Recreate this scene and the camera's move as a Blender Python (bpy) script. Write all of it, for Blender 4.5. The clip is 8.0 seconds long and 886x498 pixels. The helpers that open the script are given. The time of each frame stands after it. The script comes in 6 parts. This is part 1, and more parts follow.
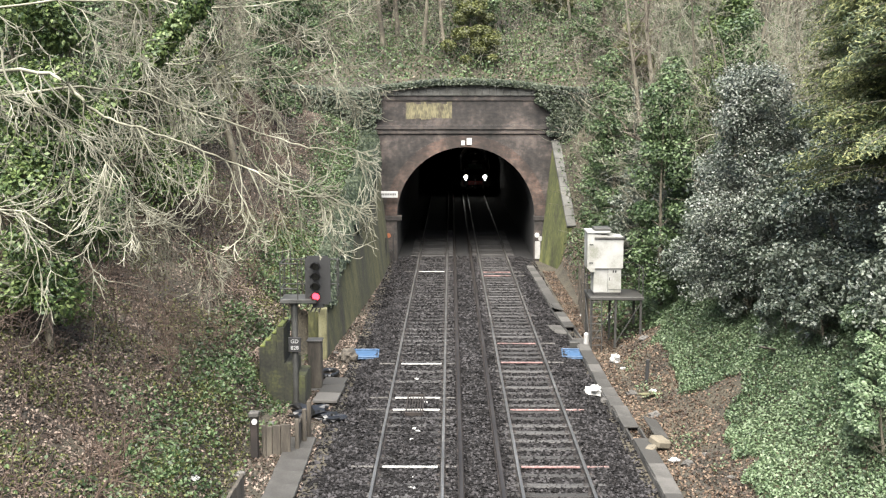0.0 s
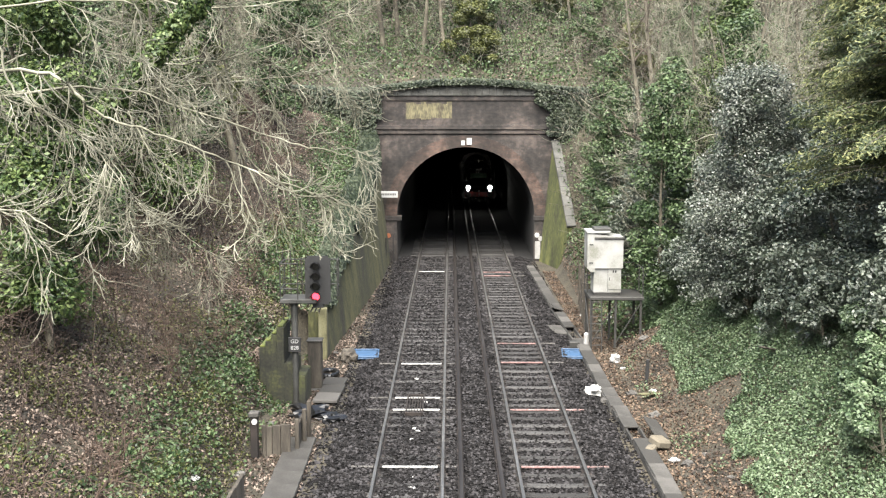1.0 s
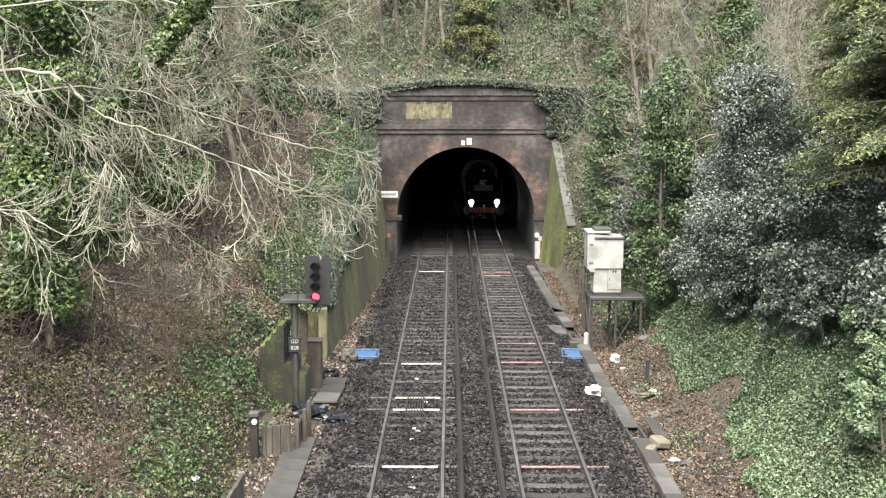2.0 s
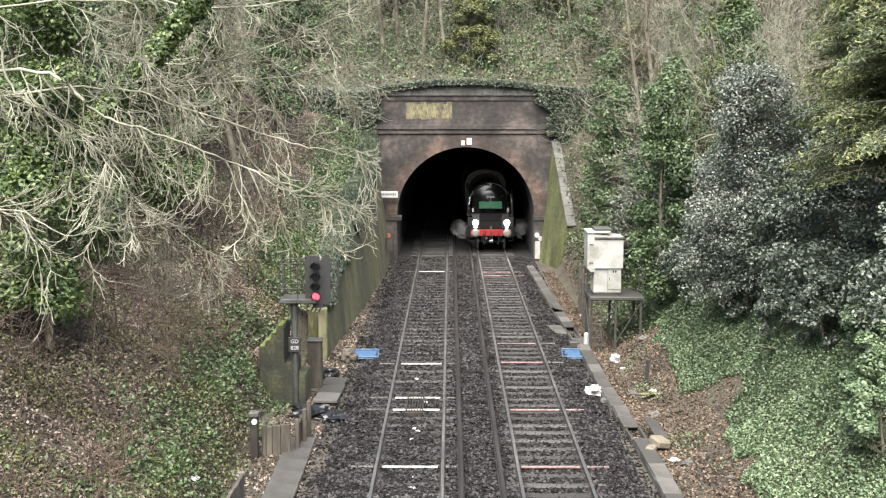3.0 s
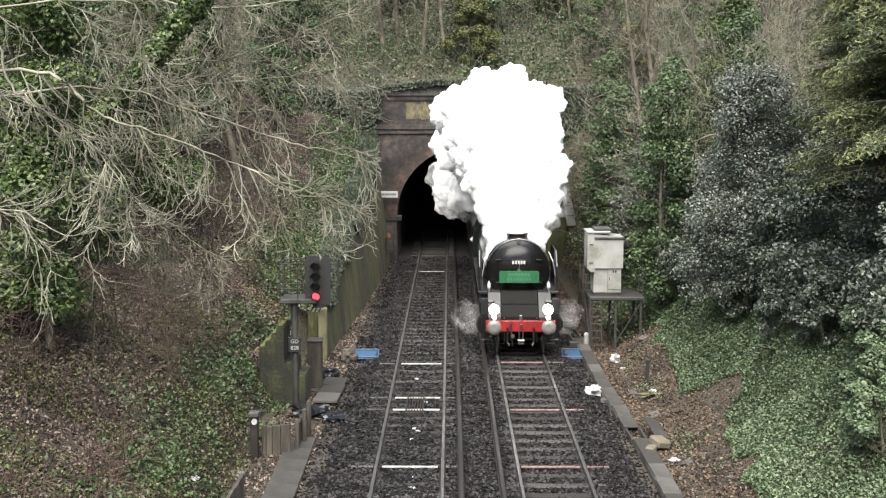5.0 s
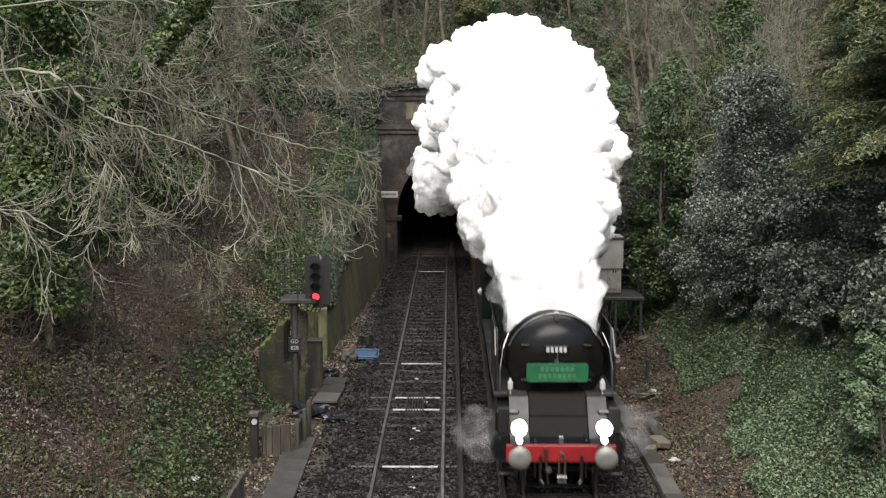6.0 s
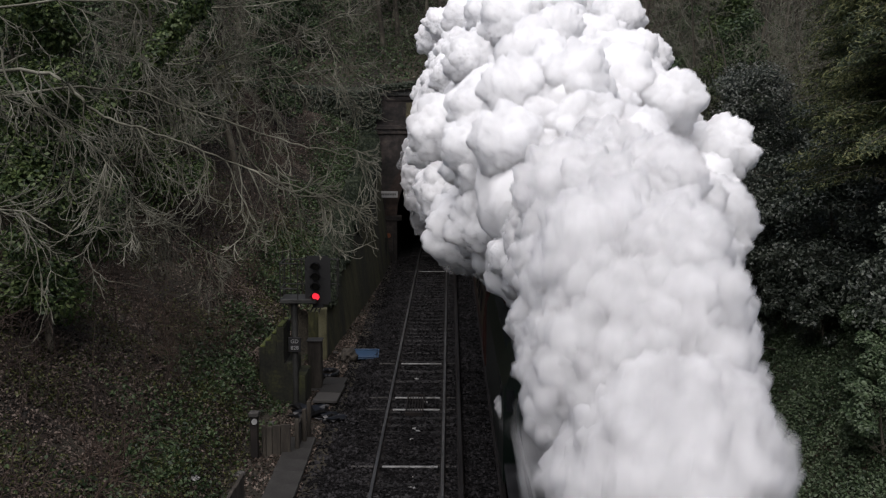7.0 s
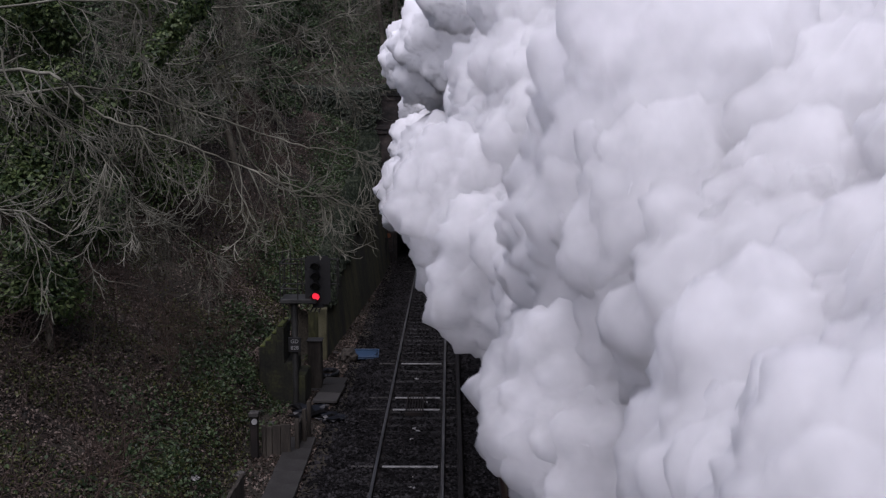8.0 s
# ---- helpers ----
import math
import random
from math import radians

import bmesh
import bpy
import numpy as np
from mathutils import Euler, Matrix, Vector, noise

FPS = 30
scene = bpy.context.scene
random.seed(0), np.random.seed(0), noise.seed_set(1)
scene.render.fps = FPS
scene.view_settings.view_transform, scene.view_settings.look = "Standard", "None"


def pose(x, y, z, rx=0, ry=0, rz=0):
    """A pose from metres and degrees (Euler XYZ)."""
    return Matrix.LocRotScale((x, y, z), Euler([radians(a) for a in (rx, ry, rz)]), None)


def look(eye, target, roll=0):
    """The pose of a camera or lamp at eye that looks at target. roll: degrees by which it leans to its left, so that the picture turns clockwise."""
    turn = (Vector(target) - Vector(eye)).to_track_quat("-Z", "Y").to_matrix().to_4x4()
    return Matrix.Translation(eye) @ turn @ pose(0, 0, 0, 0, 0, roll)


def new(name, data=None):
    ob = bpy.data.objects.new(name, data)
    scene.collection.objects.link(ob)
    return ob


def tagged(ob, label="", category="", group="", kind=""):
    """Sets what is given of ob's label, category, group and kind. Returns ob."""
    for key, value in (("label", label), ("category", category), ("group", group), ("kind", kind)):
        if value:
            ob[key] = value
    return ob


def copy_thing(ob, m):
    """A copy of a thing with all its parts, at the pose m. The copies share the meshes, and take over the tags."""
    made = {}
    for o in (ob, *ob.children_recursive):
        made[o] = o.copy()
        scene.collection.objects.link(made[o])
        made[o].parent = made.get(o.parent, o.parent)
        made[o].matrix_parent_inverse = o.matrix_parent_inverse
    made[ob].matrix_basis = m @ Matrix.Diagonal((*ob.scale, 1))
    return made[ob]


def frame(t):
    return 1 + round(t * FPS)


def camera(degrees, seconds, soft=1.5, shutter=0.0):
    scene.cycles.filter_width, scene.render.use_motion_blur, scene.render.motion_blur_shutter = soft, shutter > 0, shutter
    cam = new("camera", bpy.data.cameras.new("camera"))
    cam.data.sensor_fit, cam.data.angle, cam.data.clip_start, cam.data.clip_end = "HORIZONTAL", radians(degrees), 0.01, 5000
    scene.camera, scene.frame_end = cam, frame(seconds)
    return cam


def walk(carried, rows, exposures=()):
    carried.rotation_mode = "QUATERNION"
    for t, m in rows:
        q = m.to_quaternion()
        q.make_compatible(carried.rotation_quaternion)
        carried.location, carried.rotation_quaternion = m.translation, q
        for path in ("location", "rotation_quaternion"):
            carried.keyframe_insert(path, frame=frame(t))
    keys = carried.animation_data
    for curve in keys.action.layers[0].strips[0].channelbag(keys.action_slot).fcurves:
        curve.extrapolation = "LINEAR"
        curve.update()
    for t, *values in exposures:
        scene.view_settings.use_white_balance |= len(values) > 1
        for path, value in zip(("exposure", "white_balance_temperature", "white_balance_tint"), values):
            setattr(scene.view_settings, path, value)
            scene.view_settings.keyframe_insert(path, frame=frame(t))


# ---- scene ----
cam = camera(42.8, 8.0, soft=1.22, shutter=0.5)
EYE = (0.0, 0.0, 8.1)
SIGHT = look(EYE, (-0.0065, 1.0, 8.1 - 0.128), 0.0)
walk(cam, [(0.0, SIGHT), (8.0, SIGHT)],
     exposures=[(0.0, 2.24, 6500, 8), (3.5, 2.24, 6500, 8), (4.0, 2.11, 6500, 8), (4.6, 1.84, 6500, 8), (5.8, 1.0, 6480, 8), (6.5, 0.2, 6400, 10), (7.0, -0.68, 6150, 14), (7.5, -0.88, 5800, 21), (8.0, -0.8, 5750, 23)])

# ---- sky and sun: bright overcast ----
world = bpy.data.worlds.new("overcast_sky")
scene.world = world
world.use_nodes = True
wn = world.node_tree.nodes
sky = wn.new("ShaderNodeTexSky")
sky.sky_type, sky.sun_disc = "NISHITA", False
sky.sun_elevation, sky.sun_rotation = radians(59), radians(190)
sky.air_density, sky.dust_density, sky.ozone_density = 1.0, 4.0, 0.6
wn["Background"].inputs["Strength"].default_value = 0.1
world.node_tree.links.new(sky.outputs[0], wn["Background"].inputs["Color"])
sun_data = bpy.data.lights.new("sun", "SUN")
sun_data.energy, sun_data.angle, sun_data.color = 5.0, radians(70), (1.0, 0.96, 0.9)
sun = new("sun", sun_data)
sun.matrix_world = look((-5, -28, 48), (0, 0, 0))


# ---- helpers of this file ----
def part(name, bm, material, parent=None, label=""):
    """Links a bmesh, or a mesh, as one mesh object, under its thing where there is one."""
    if isinstance(bm, bmesh.types.BMesh):
        me = bpy.data.meshes.new(name)
        bm.to_mesh(me)
        bm.free()
    else:
        me = bm
    if material is not None and not me.materials:
        me.materials.append(material)
    ob = new(name, me)
    ob.parent = parent
    if label:
        tagged(ob, label)
    return ob


def empty(name, m=None, label="", category="", group="", kind=""):
    ob = new(name)
    ob.empty_display_size = 0.2
    if m is not None:
        ob.matrix_world = m
    return tagged(ob, label, category, group, kind)


def box(bm, x0, x1, y0, y1, z0, z1, bevel=0.0):
    r = bmesh.ops.create_cube(bm, size=1.0)
    vs = r["verts"]
    for v in vs:
        v.co = Vector((x0 + (v.co.x + 0.5) * (x1 - x0), y0 + (v.co.y + 0.5) * (y1 - y0), z0 + (v.co.z + 0.5) * (z1 - z0)))
    if bevel > 0:
        es = {e for v in vs for e in v.link_edges}
        bmesh.ops.bevel(bm, geom=list(es), offset=bevel, segments=1, affect="EDGES")
    return bm


def box_part(name, dims, material, parent=None, label="", bevel=0.01):
    return part(name, box(bmesh.new(), *dims, bevel), material, parent, label)


def tube(bm, a, b, r0, r1=None, n=12, caps=True):
    """A round bar from a to b."""
    a, b = Vector(a), Vector(b)
    r1 = r0 if r1 is None else r1
    turn = (b - a).to_track_quat("Z", "Y").to_matrix().to_4x4()
    m = Matrix.Translation((a + b) / 2) @ turn
    bmesh.ops.create_cone(bm, cap_ends=caps, segments=n, radius1=r0, radius2=r1, depth=(b - a).length, matrix=m)
    return bm


def prism(bm, outline, y0, y1, axis="y"):
    """An outline of (u, v) drawn out along an axis: y: (x, z); x: (y, z); z: (x, y)."""
    def at(u, v, w):
        return {"y": (u, w, v), "x": (w, u, v), "z": (u, v, w)}[axis]
    a = [bm.verts.new(at(u, v, y0)) for u, v in outline]
    b = [bm.verts.new(at(u, v, y1)) for u, v in outline]
    n = len(outline)
    bm.faces.new(a)
    bm.faces.new(b[::-1])
    for i in range(n):
        bm.faces.new((a[(i + 1) % n], a[i], b[i], b[(i + 1) % n]))
    bmesh.ops.recalc_face_normals(bm, faces=bm.faces[:])
    return bm


def mesh_from(name, verts, faces, smooth=False):
    me = bpy.data.meshes.new(name)
    me.from_pydata(verts, [], faces)
    if smooth:
        me.polygons.foreach_set("use_smooth", [True] * len(me.polygons))
    me.update()
    return me


def quads_mesh(name, co, nv):
    """A mesh of many loose faces of nv corners each, from an array (n, nv, 3)."""
    n = len(co)
    me = bpy.data.meshes.new(name)
    me.vertices.add(n * nv)
    me.vertices.foreach_set("co", np.ascontiguousarray(co, dtype=np.float32).ravel())
    me.loops.add(n * nv)
    me.loops.foreach_set("vertex_index", np.arange(n * nv, dtype=np.int32))
    me.polygons.add(n)
    me.polygons.foreach_set("loop_start", np.arange(n, dtype=np.int32) * nv)
    me.update(calc_edges=True)
    return me


# ---- materials ----
DEPTH = 0.4  # one scale for all base colours: darkens them so that the steam outshines the land


def mat(name, stops, scale=3.0, fine=40.0, rough=0.8, bump=0.3, metal=0.0, stretch=(1, 1, 1), spread=0.35, by="none", gloss=0.5, bump_dist=0.02, see=0.0):
    """A surface whose colour runs over the stops by coarse and fine noise; by: island or object varies it piece by piece;
    see: how much light comes through thin leaves."""
    m = bpy.data.materials.new(name)
    m.use_nodes = True
    n, l = m.node_tree.nodes, m.node_tree.links
    bsdf = n["Principled BSDF"]
    co = n.new("ShaderNodeTexCoord")
    mp = n.new("ShaderNodeMapping")
    mp.inputs["Scale"].default_value = stretch
    geo = n.new("ShaderNodeNewGeometry")
    l.new(geo.outputs["Position"] if by != "object" else co.outputs["Object"], mp.inputs["Vector"])
    a, b = n.new("ShaderNodeTexNoise"), n.new("ShaderNodeTexNoise")
    a.inputs["Scale"].default_value, a.inputs["Detail"].default_value = scale, 4
    b.inputs["Scale"].default_value, b.inputs["Detail"].default_value = fine, 3
    l.new(mp.outputs[0], a.inputs["Vector"])
    l.new(mp.outputs[0], b.inputs["Vector"])
    mix = n.new("ShaderNodeMath")
    mix.operation = "MULTIPLY_ADD"
    l.new(b.outputs[0], mix.inputs[0])
    mix.inputs[1].default_value = spread
    sub = n.new("ShaderNodeMath")
    sub.operation = "MULTIPLY_ADD"
    l.new(a.outputs[0], sub.inputs[0])
    sub.inputs[1].default_value, sub.inputs[2].default_value = 1.0, -spread / 2
    l.new(sub.outputs[0], mix.inputs[2])
    value = mix.outputs[0]
    if by in ("island", "object"):
        pick = geo.outputs["Random Per Island"]
        if by == "object":
            info = n.new("ShaderNodeObjectInfo")
            pick = info.outputs["Random"]
        rnd = n.new("ShaderNodeMath")
        rnd.operation = "MULTIPLY_ADD"
        l.new(pick, rnd.inputs[0])
        rnd.inputs[1].default_value = 0.6
        off = n.new("ShaderNodeMath")
        off.operation = "SUBTRACT"
        l.new(value, off.inputs[0])
        off.inputs[1].default_value = 0.3
        l.new(off.outputs[0], rnd.inputs[2])
        value = rnd.outputs[0]
    ramp = n.new("ShaderNodeValToRGB")
    el = ramp.color_ramp.elements
    while len(el) < len(stops):
        el.new(0.5)
    stops = [tuple(v * DEPTH for v in c) for c in stops]
    for i, c in enumerate(stops):
        el[i].position = 0.3 + 0.4 * i / max(1, len(stops) - 1)
        el[i].color = (*c, 1)
    l.new(value, ramp.inputs[0])
    l.new(ramp.outputs[0], bsdf.inputs["Base Color"])
    bsdf.inputs["Roughness"].default_value = rough
    bsdf.inputs["Metallic"].default_value = metal
    bsdf.inputs["Specular IOR Level"].default_value = gloss
    if bump > 0:
        bp = n.new("ShaderNodeBump")
        bp.inputs["Strength"].default_value, bp.inputs["Distance"].default_value = bump, bump_dist
        l.new(b.outputs[0], bp.inputs["Height"])
        l.new(bp.outputs[0], bsdf.inputs["Normal"])
    if see > 0:
        tr = n.new("ShaderNodeBsdfTranslucent")
        l.new(ramp.outputs[0], tr.inputs["Color"])
        ms = n.new("ShaderNodeMixShader")
        ms.inputs[0].default_value = see
        l.new(bsdf.outputs[0], ms.inputs[1])
        l.new(tr.outputs[0], ms.inputs[2])
        l.new(ms.outputs[0], n["Material Output"].inputs["Surface"])
    return m


def plain(name, c, rough=0.5, metal=0.0):
    """A painted or bare surface with slight unevenness."""
    d = tuple(v * 0.72 for v in c)
    return mat(name, [d, c, tuple(min(1, v * 1.1) for v in c)], scale=4, fine=60, rough=rough, metal=metal, bump=0.05)


def glow(name, c, strength):
    m = bpy.data.materials.new(name)
    m.use_nodes = True
    b = m.node_tree.nodes["Principled BSDF"]
    b.inputs["Base Color"].default_value = (*c, 1)
    b.inputs["Emission Color"].default_value = (*c, 1)
    b.inputs["Emission Strength"].default_value = strength
    return m


def brick_mat(name, c1, c2, mortar, stain, size=(0.225, 0.075), axes="xz"):
    m = mat(name, [stain, (0.5, 0.49, 0.48), (1.45, 1.36, 1.32)], scale=0.7, fine=4, rough=0.9, bump=0.2, spread=0.5)
    n, l = m.node_tree.nodes, m.node_tree.links
    bsdf = n["Principled BSDF"]
    geo = [x for x in n if x.bl_idname == "ShaderNodeNewGeometry"][0]
    sep, com = n.new("ShaderNodeSeparateXYZ"), n.new("ShaderNodeCombineXYZ")
    l.new(geo.outputs["Position"], sep.inputs[0])
    l.new(sep.outputs[axes[0].upper()], com.inputs[0])
    l.new(sep.outputs[axes[1].upper()], com.inputs[1])
    br = n.new("ShaderNodeTexBrick")
    br.inputs["Scale"].default_value = 1.0
    br.inputs["Brick Width"].default_value, br.inputs["Row Height"].default_value = size
    br.inputs["Mortar Size"].default_value = 0.008
    br.inputs["Color1"].default_value, br.inputs["Color2"].default_value, br.inputs["Mortar"].default_value = (*c1, 1), (*c2, 1), (*mortar, 1)  # the stain ramp scales these
    l.new(com.outputs[0], br.inputs["Vector"])
    ramp = [x for x in n if x.bl_idname == "ShaderNodeValToRGB"][0]
    mul = n.new("ShaderNodeMix")
    mul.data_type, mul.blend_type = "RGBA", "MULTIPLY"
    mul.inputs[0].default_value = 1.0
    l.new(br.outputs["Color"], mul.inputs[6])
    l.new(ramp.outputs[0], mul.inputs[7])
    l.new(mul.outputs[2], bsdf.inputs["Base Color"])
    return m


M_EARTH = mat("leaf_litter_soil", [(0.026, 0.022, 0.013), (0.066, 0.055, 0.033), (0.11, 0.092, 0.058)], scale=0.6, fine=14, rough=0.95, bump=0.8, bump_dist=0.06, spread=0.7)
M_BALLAST = mat("ballast", [(0.016, 0.0145, 0.0141), (0.036, 0.033, 0.0332), (0.075, 0.0708, 0.0725)], scale=5.0, fine=17, rough=0.95, bump=1.0, bump_dist=0.05, spread=0.9, gloss=0.15)
M_STONE = mat("ballast_stone", [(0.006, 0.0055, 0.0055), (0.021, 0.0193, 0.02), (0.085, 0.08, 0.083)], scale=1.2, fine=30, rough=0.95, bump=0.3, by="island", gloss=0.15)


def stony(m, size):
    """Breaks a surface up into stones of that size, each with its own tone, the shade between them painted dark."""
    n, l = m.node_tree.nodes, m.node_tree.links
    bsdf = n["Principled BSDF"]
    geo = [x for x in n if x.bl_idname == "ShaderNodeNewGeometry"][0]
    ramp = [x for x in n if x.bl_idname == "ShaderNodeValToRGB"][0]
    v, e = n.new("ShaderNodeTexVoronoi"), n.new("ShaderNodeTexVoronoi")
    e.feature = "DISTANCE_TO_EDGE"
    for t in (v, e):
        t.inputs["Scale"].default_value = 1 / size
        l.new(geo.outputs["Position"], t.inputs["Vector"])
    sep = n.new("ShaderNodeSeparateColor")
    l.new(v.outputs["Color"], sep.inputs[0])
    shade = n.new("ShaderNodeMapRange")
    shade.inputs[3].default_value, shade.inputs[4].default_value = 0.45, 1.6
    l.new(sep.outputs[0], shade.inputs[0])
    # crevice shade put into the colour: down to 0.4 at the cell edges
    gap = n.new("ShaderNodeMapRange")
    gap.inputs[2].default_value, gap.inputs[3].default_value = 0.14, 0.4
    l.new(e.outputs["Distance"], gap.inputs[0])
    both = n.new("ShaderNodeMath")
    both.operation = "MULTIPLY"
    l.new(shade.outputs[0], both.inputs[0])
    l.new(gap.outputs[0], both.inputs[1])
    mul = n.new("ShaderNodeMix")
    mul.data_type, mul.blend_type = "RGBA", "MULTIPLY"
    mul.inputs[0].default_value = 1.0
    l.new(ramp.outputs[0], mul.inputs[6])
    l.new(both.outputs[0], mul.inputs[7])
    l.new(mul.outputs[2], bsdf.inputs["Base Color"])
    bump = [x for x in n if x.bl_idname == "ShaderNodeBump"][0]
    l.new(both.outputs[0], bump.inputs["Height"])


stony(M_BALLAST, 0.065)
M_SLEEPER = mat("weathered_concrete_sleeper", [(0.017, 0.0155, 0.014), (0.039, 0.0365, 0.035), (0.085, 0.0815, 0.079)], scale=1.5, fine=22, rough=0.9, bump=0.4, spread=0.6, by="object")
M_RUST = mat("rusty_rail_side", [(0.012, 0.0085, 0.007), (0.027, 0.019, 0.015), (0.05, 0.036, 0.029)], scale=3, fine=50, rough=0.75, bump=0.2, metal=0.2)
M_RAILTOP = mat("worn_rail_head", [(0.27, 0.26, 0.25), (0.43, 0.418, 0.405), (0.63, 0.615, 0.6)], scale=1.2, fine=30, rough=0.36, bump=0.03, metal=0.8, stretch=(8, 0.3, 1))
M_CONRAIL = mat("conductor_rail_steel", [(0.03, 0.025, 0.022), (0.055, 0.048, 0.044), (0.09, 0.082, 0.078)], scale=1.0, fine=30, rough=0.45, bump=0.05, metal=0.4, stretch=(8, 0.3, 1))
M_BRICK = brick_mat("sooty_brick", (0.128, 0.1, 0.085), (0.08, 0.069, 0.065), (0.12, 0.113, 0.106), (0.12, 0.12, 0.115))
M_BRICK_SIDE = brick_mat("sooty_brick_along", (0.16, 0.1, 0.075), (0.11, 0.08, 0.065), (0.12, 0.11, 0.1), (0.16, 0.15, 0.14), axes="yz")
M_BRICK_RED = brick_mat("red_arch_brick", (0.165, 0.1, 0.076), (0.11, 0.077, 0.064), (0.12, 0.105, 0.09), (0.2, 0.19, 0.18))
# soot, with the darkness of the unlit tunnel painted into its colour
M_TUNNEL_DARK = mat("tunnel_soot_and_dark", [(0.006, 0.0055, 0.0055), (0.011, 0.01, 0.01), (0.018, 0.016, 0.015)], scale=0.4, fine=8, rough=0.95, bump=0.4)
M_COPING = mat("weathered_stone_coping", [(0.065, 0.064, 0.055), (0.13, 0.128, 0.115), (0.2, 0.197, 0.18)], scale=1.2, fine=18, rough=0.9, bump=0.4)
M_MOSS = mat("mossy_wall", [(0.018, 0.018, 0.009), (0.062, 0.067, 0.018), (0.17, 0.165, 0.055)], scale=0.7, fine=12, rough=0.95, bump=0.6, spread=0.6, stretch=(1, 1, 0.3))
M_CONCRETE = mat("stained_concrete", [(0.06, 0.056, 0.05), (0.125, 0.117, 0.107), (0.19, 0.18, 0.167)], scale=1.0, fine=20, rough=0.9, bump=0.3)
# ---- ground: one sheet with the cutting, the hill over the tunnel and the land beyond ----
PORTAL_Y = 60.0
TUN_X, TUN_R, SPRING = 0.82, 3.66, 2.2
TRACKS = (-0.92, 2.29)


def lerp(y, y0, y1, a, b):
    k = min(1.0, max(0.0, (y - y0) / (y1 - y0)))
    return a + (b - a) * k


def wall_x(y):
    """The face of the left retaining wall."""
    return lerp(y, 36.5, 53.0, -4.05, -3.28) if y < 53.0 else lerp(y, 53.0, 60.0, -3.28, -3.22)


def wall_top(y):
    return lerp(y, 36.5, 60.0, 1.35, 6.4)


def rough_noise(x, y):
    return 0.35 * noise.noise(Vector((x * 0.23, y * 0.23, 1.7))) + 0.13 * noise.noise(Vector((x * 0.9, y * 0.9, 4.1)))


def bank(rise):
    """Flattens a bank off above about 8 m."""
    return rise if rise < 7.5 else 7.5 + (rise - 7.5) * 0.3


def ground_z(x, y):
    if y >= PORTAL_Y + 0.55:
        side = max(0.0, abs(x - TUN_X) - 5.0)
        z = 8.5 + 0.5 * min(60.0, y - PORTAL_Y - 0.5) + 0.05 * min(side, 40)
        return z + rough_noise(x, y) * 1.2
    floor = -0.22
    left, right = floor, floor
    if y > 36.5:
        d = wall_x(y) - 0.12 * wall_top(y) - 0.3 - x
        if d > 0:
            left = bank(wall_top(y) - 0.15 + 0.6 * d) + rough_noise(x, y) * min(1, d)
    else:
        d = -4.9 - 0.25 * max(0, (30 - y) / 18) - x
        if d > 0:
            left = bank(floor + lerp(d, 0, 0.6, 0, 0.55) + lerp(y, 31, 36.5, 0, 1.0) * min(1, d / 0.4) + 0.62 * d) + rough_noise(x, y) * min(1, d)
    d = x - 5.35
    if y > 55.8:
        d = x - lerp(y, 55.8, 60, 6.1, 5.4)
        if d > 0:
            right = bank(lerp(y, 55.8, 60, 2.0, 6.1) + 0.7 * d) + rough_noise(x, y) * min(1, d)
    elif d > 0:
        base = lerp(y, 44, 54, 0.0, 1.4)
        right = bank(floor + base * min(1, d / 0.5) + 0.42 * min(d, 1.6) + 0.8 * max(0, d - 1.6)) + rough_noise(x, y) * min(1, d)
    return max(left, right)


def build_ground():
    xs = [-2500, -900, -300, -120, -70, -50, -40] + list(np.arange(-34, -5, 0.6)) + list(np.arange(-5, 9.01, 0.35)) + list(np.arange(9.6, 34, 0.6)) + [40, 50, 70, 120, 300, 900, 2500]
    ys = [-2500, -900, -300, -100, -50, -25, -10, 0, 4] + list(np.arange(7, 60.0, 0.5)) + [60.0, 60.5, 60.56] + list(np.arange(61.2, 90, 0.8)) + [94, 100, 110, 121, 140, 200, 500, 1200, 2600]
    verts = [(x, y, ground_z(x, y)) for y in ys for x in xs]
    w = len(xs)
    faces = []
    for j in range(len(ys) - 1):
        for i in range(w - 1):
            cx = (xs[i] + xs[i + 1]) / 2
            if 60.0 <= ys[j] < 60.55 and -3.6 < cx < 5.3:
                continue
            faces.append((j * w + i, j * w + i + 1, (j + 1) * w + i + 1, (j + 1) * w + i))
    ob = part("ground", mesh_from("ground", verts, faces, True), M_EARTH)
    tagged(ob, "brown leaf-littered soil of a railway cutting", "ground", kind="structure")


build_ground()


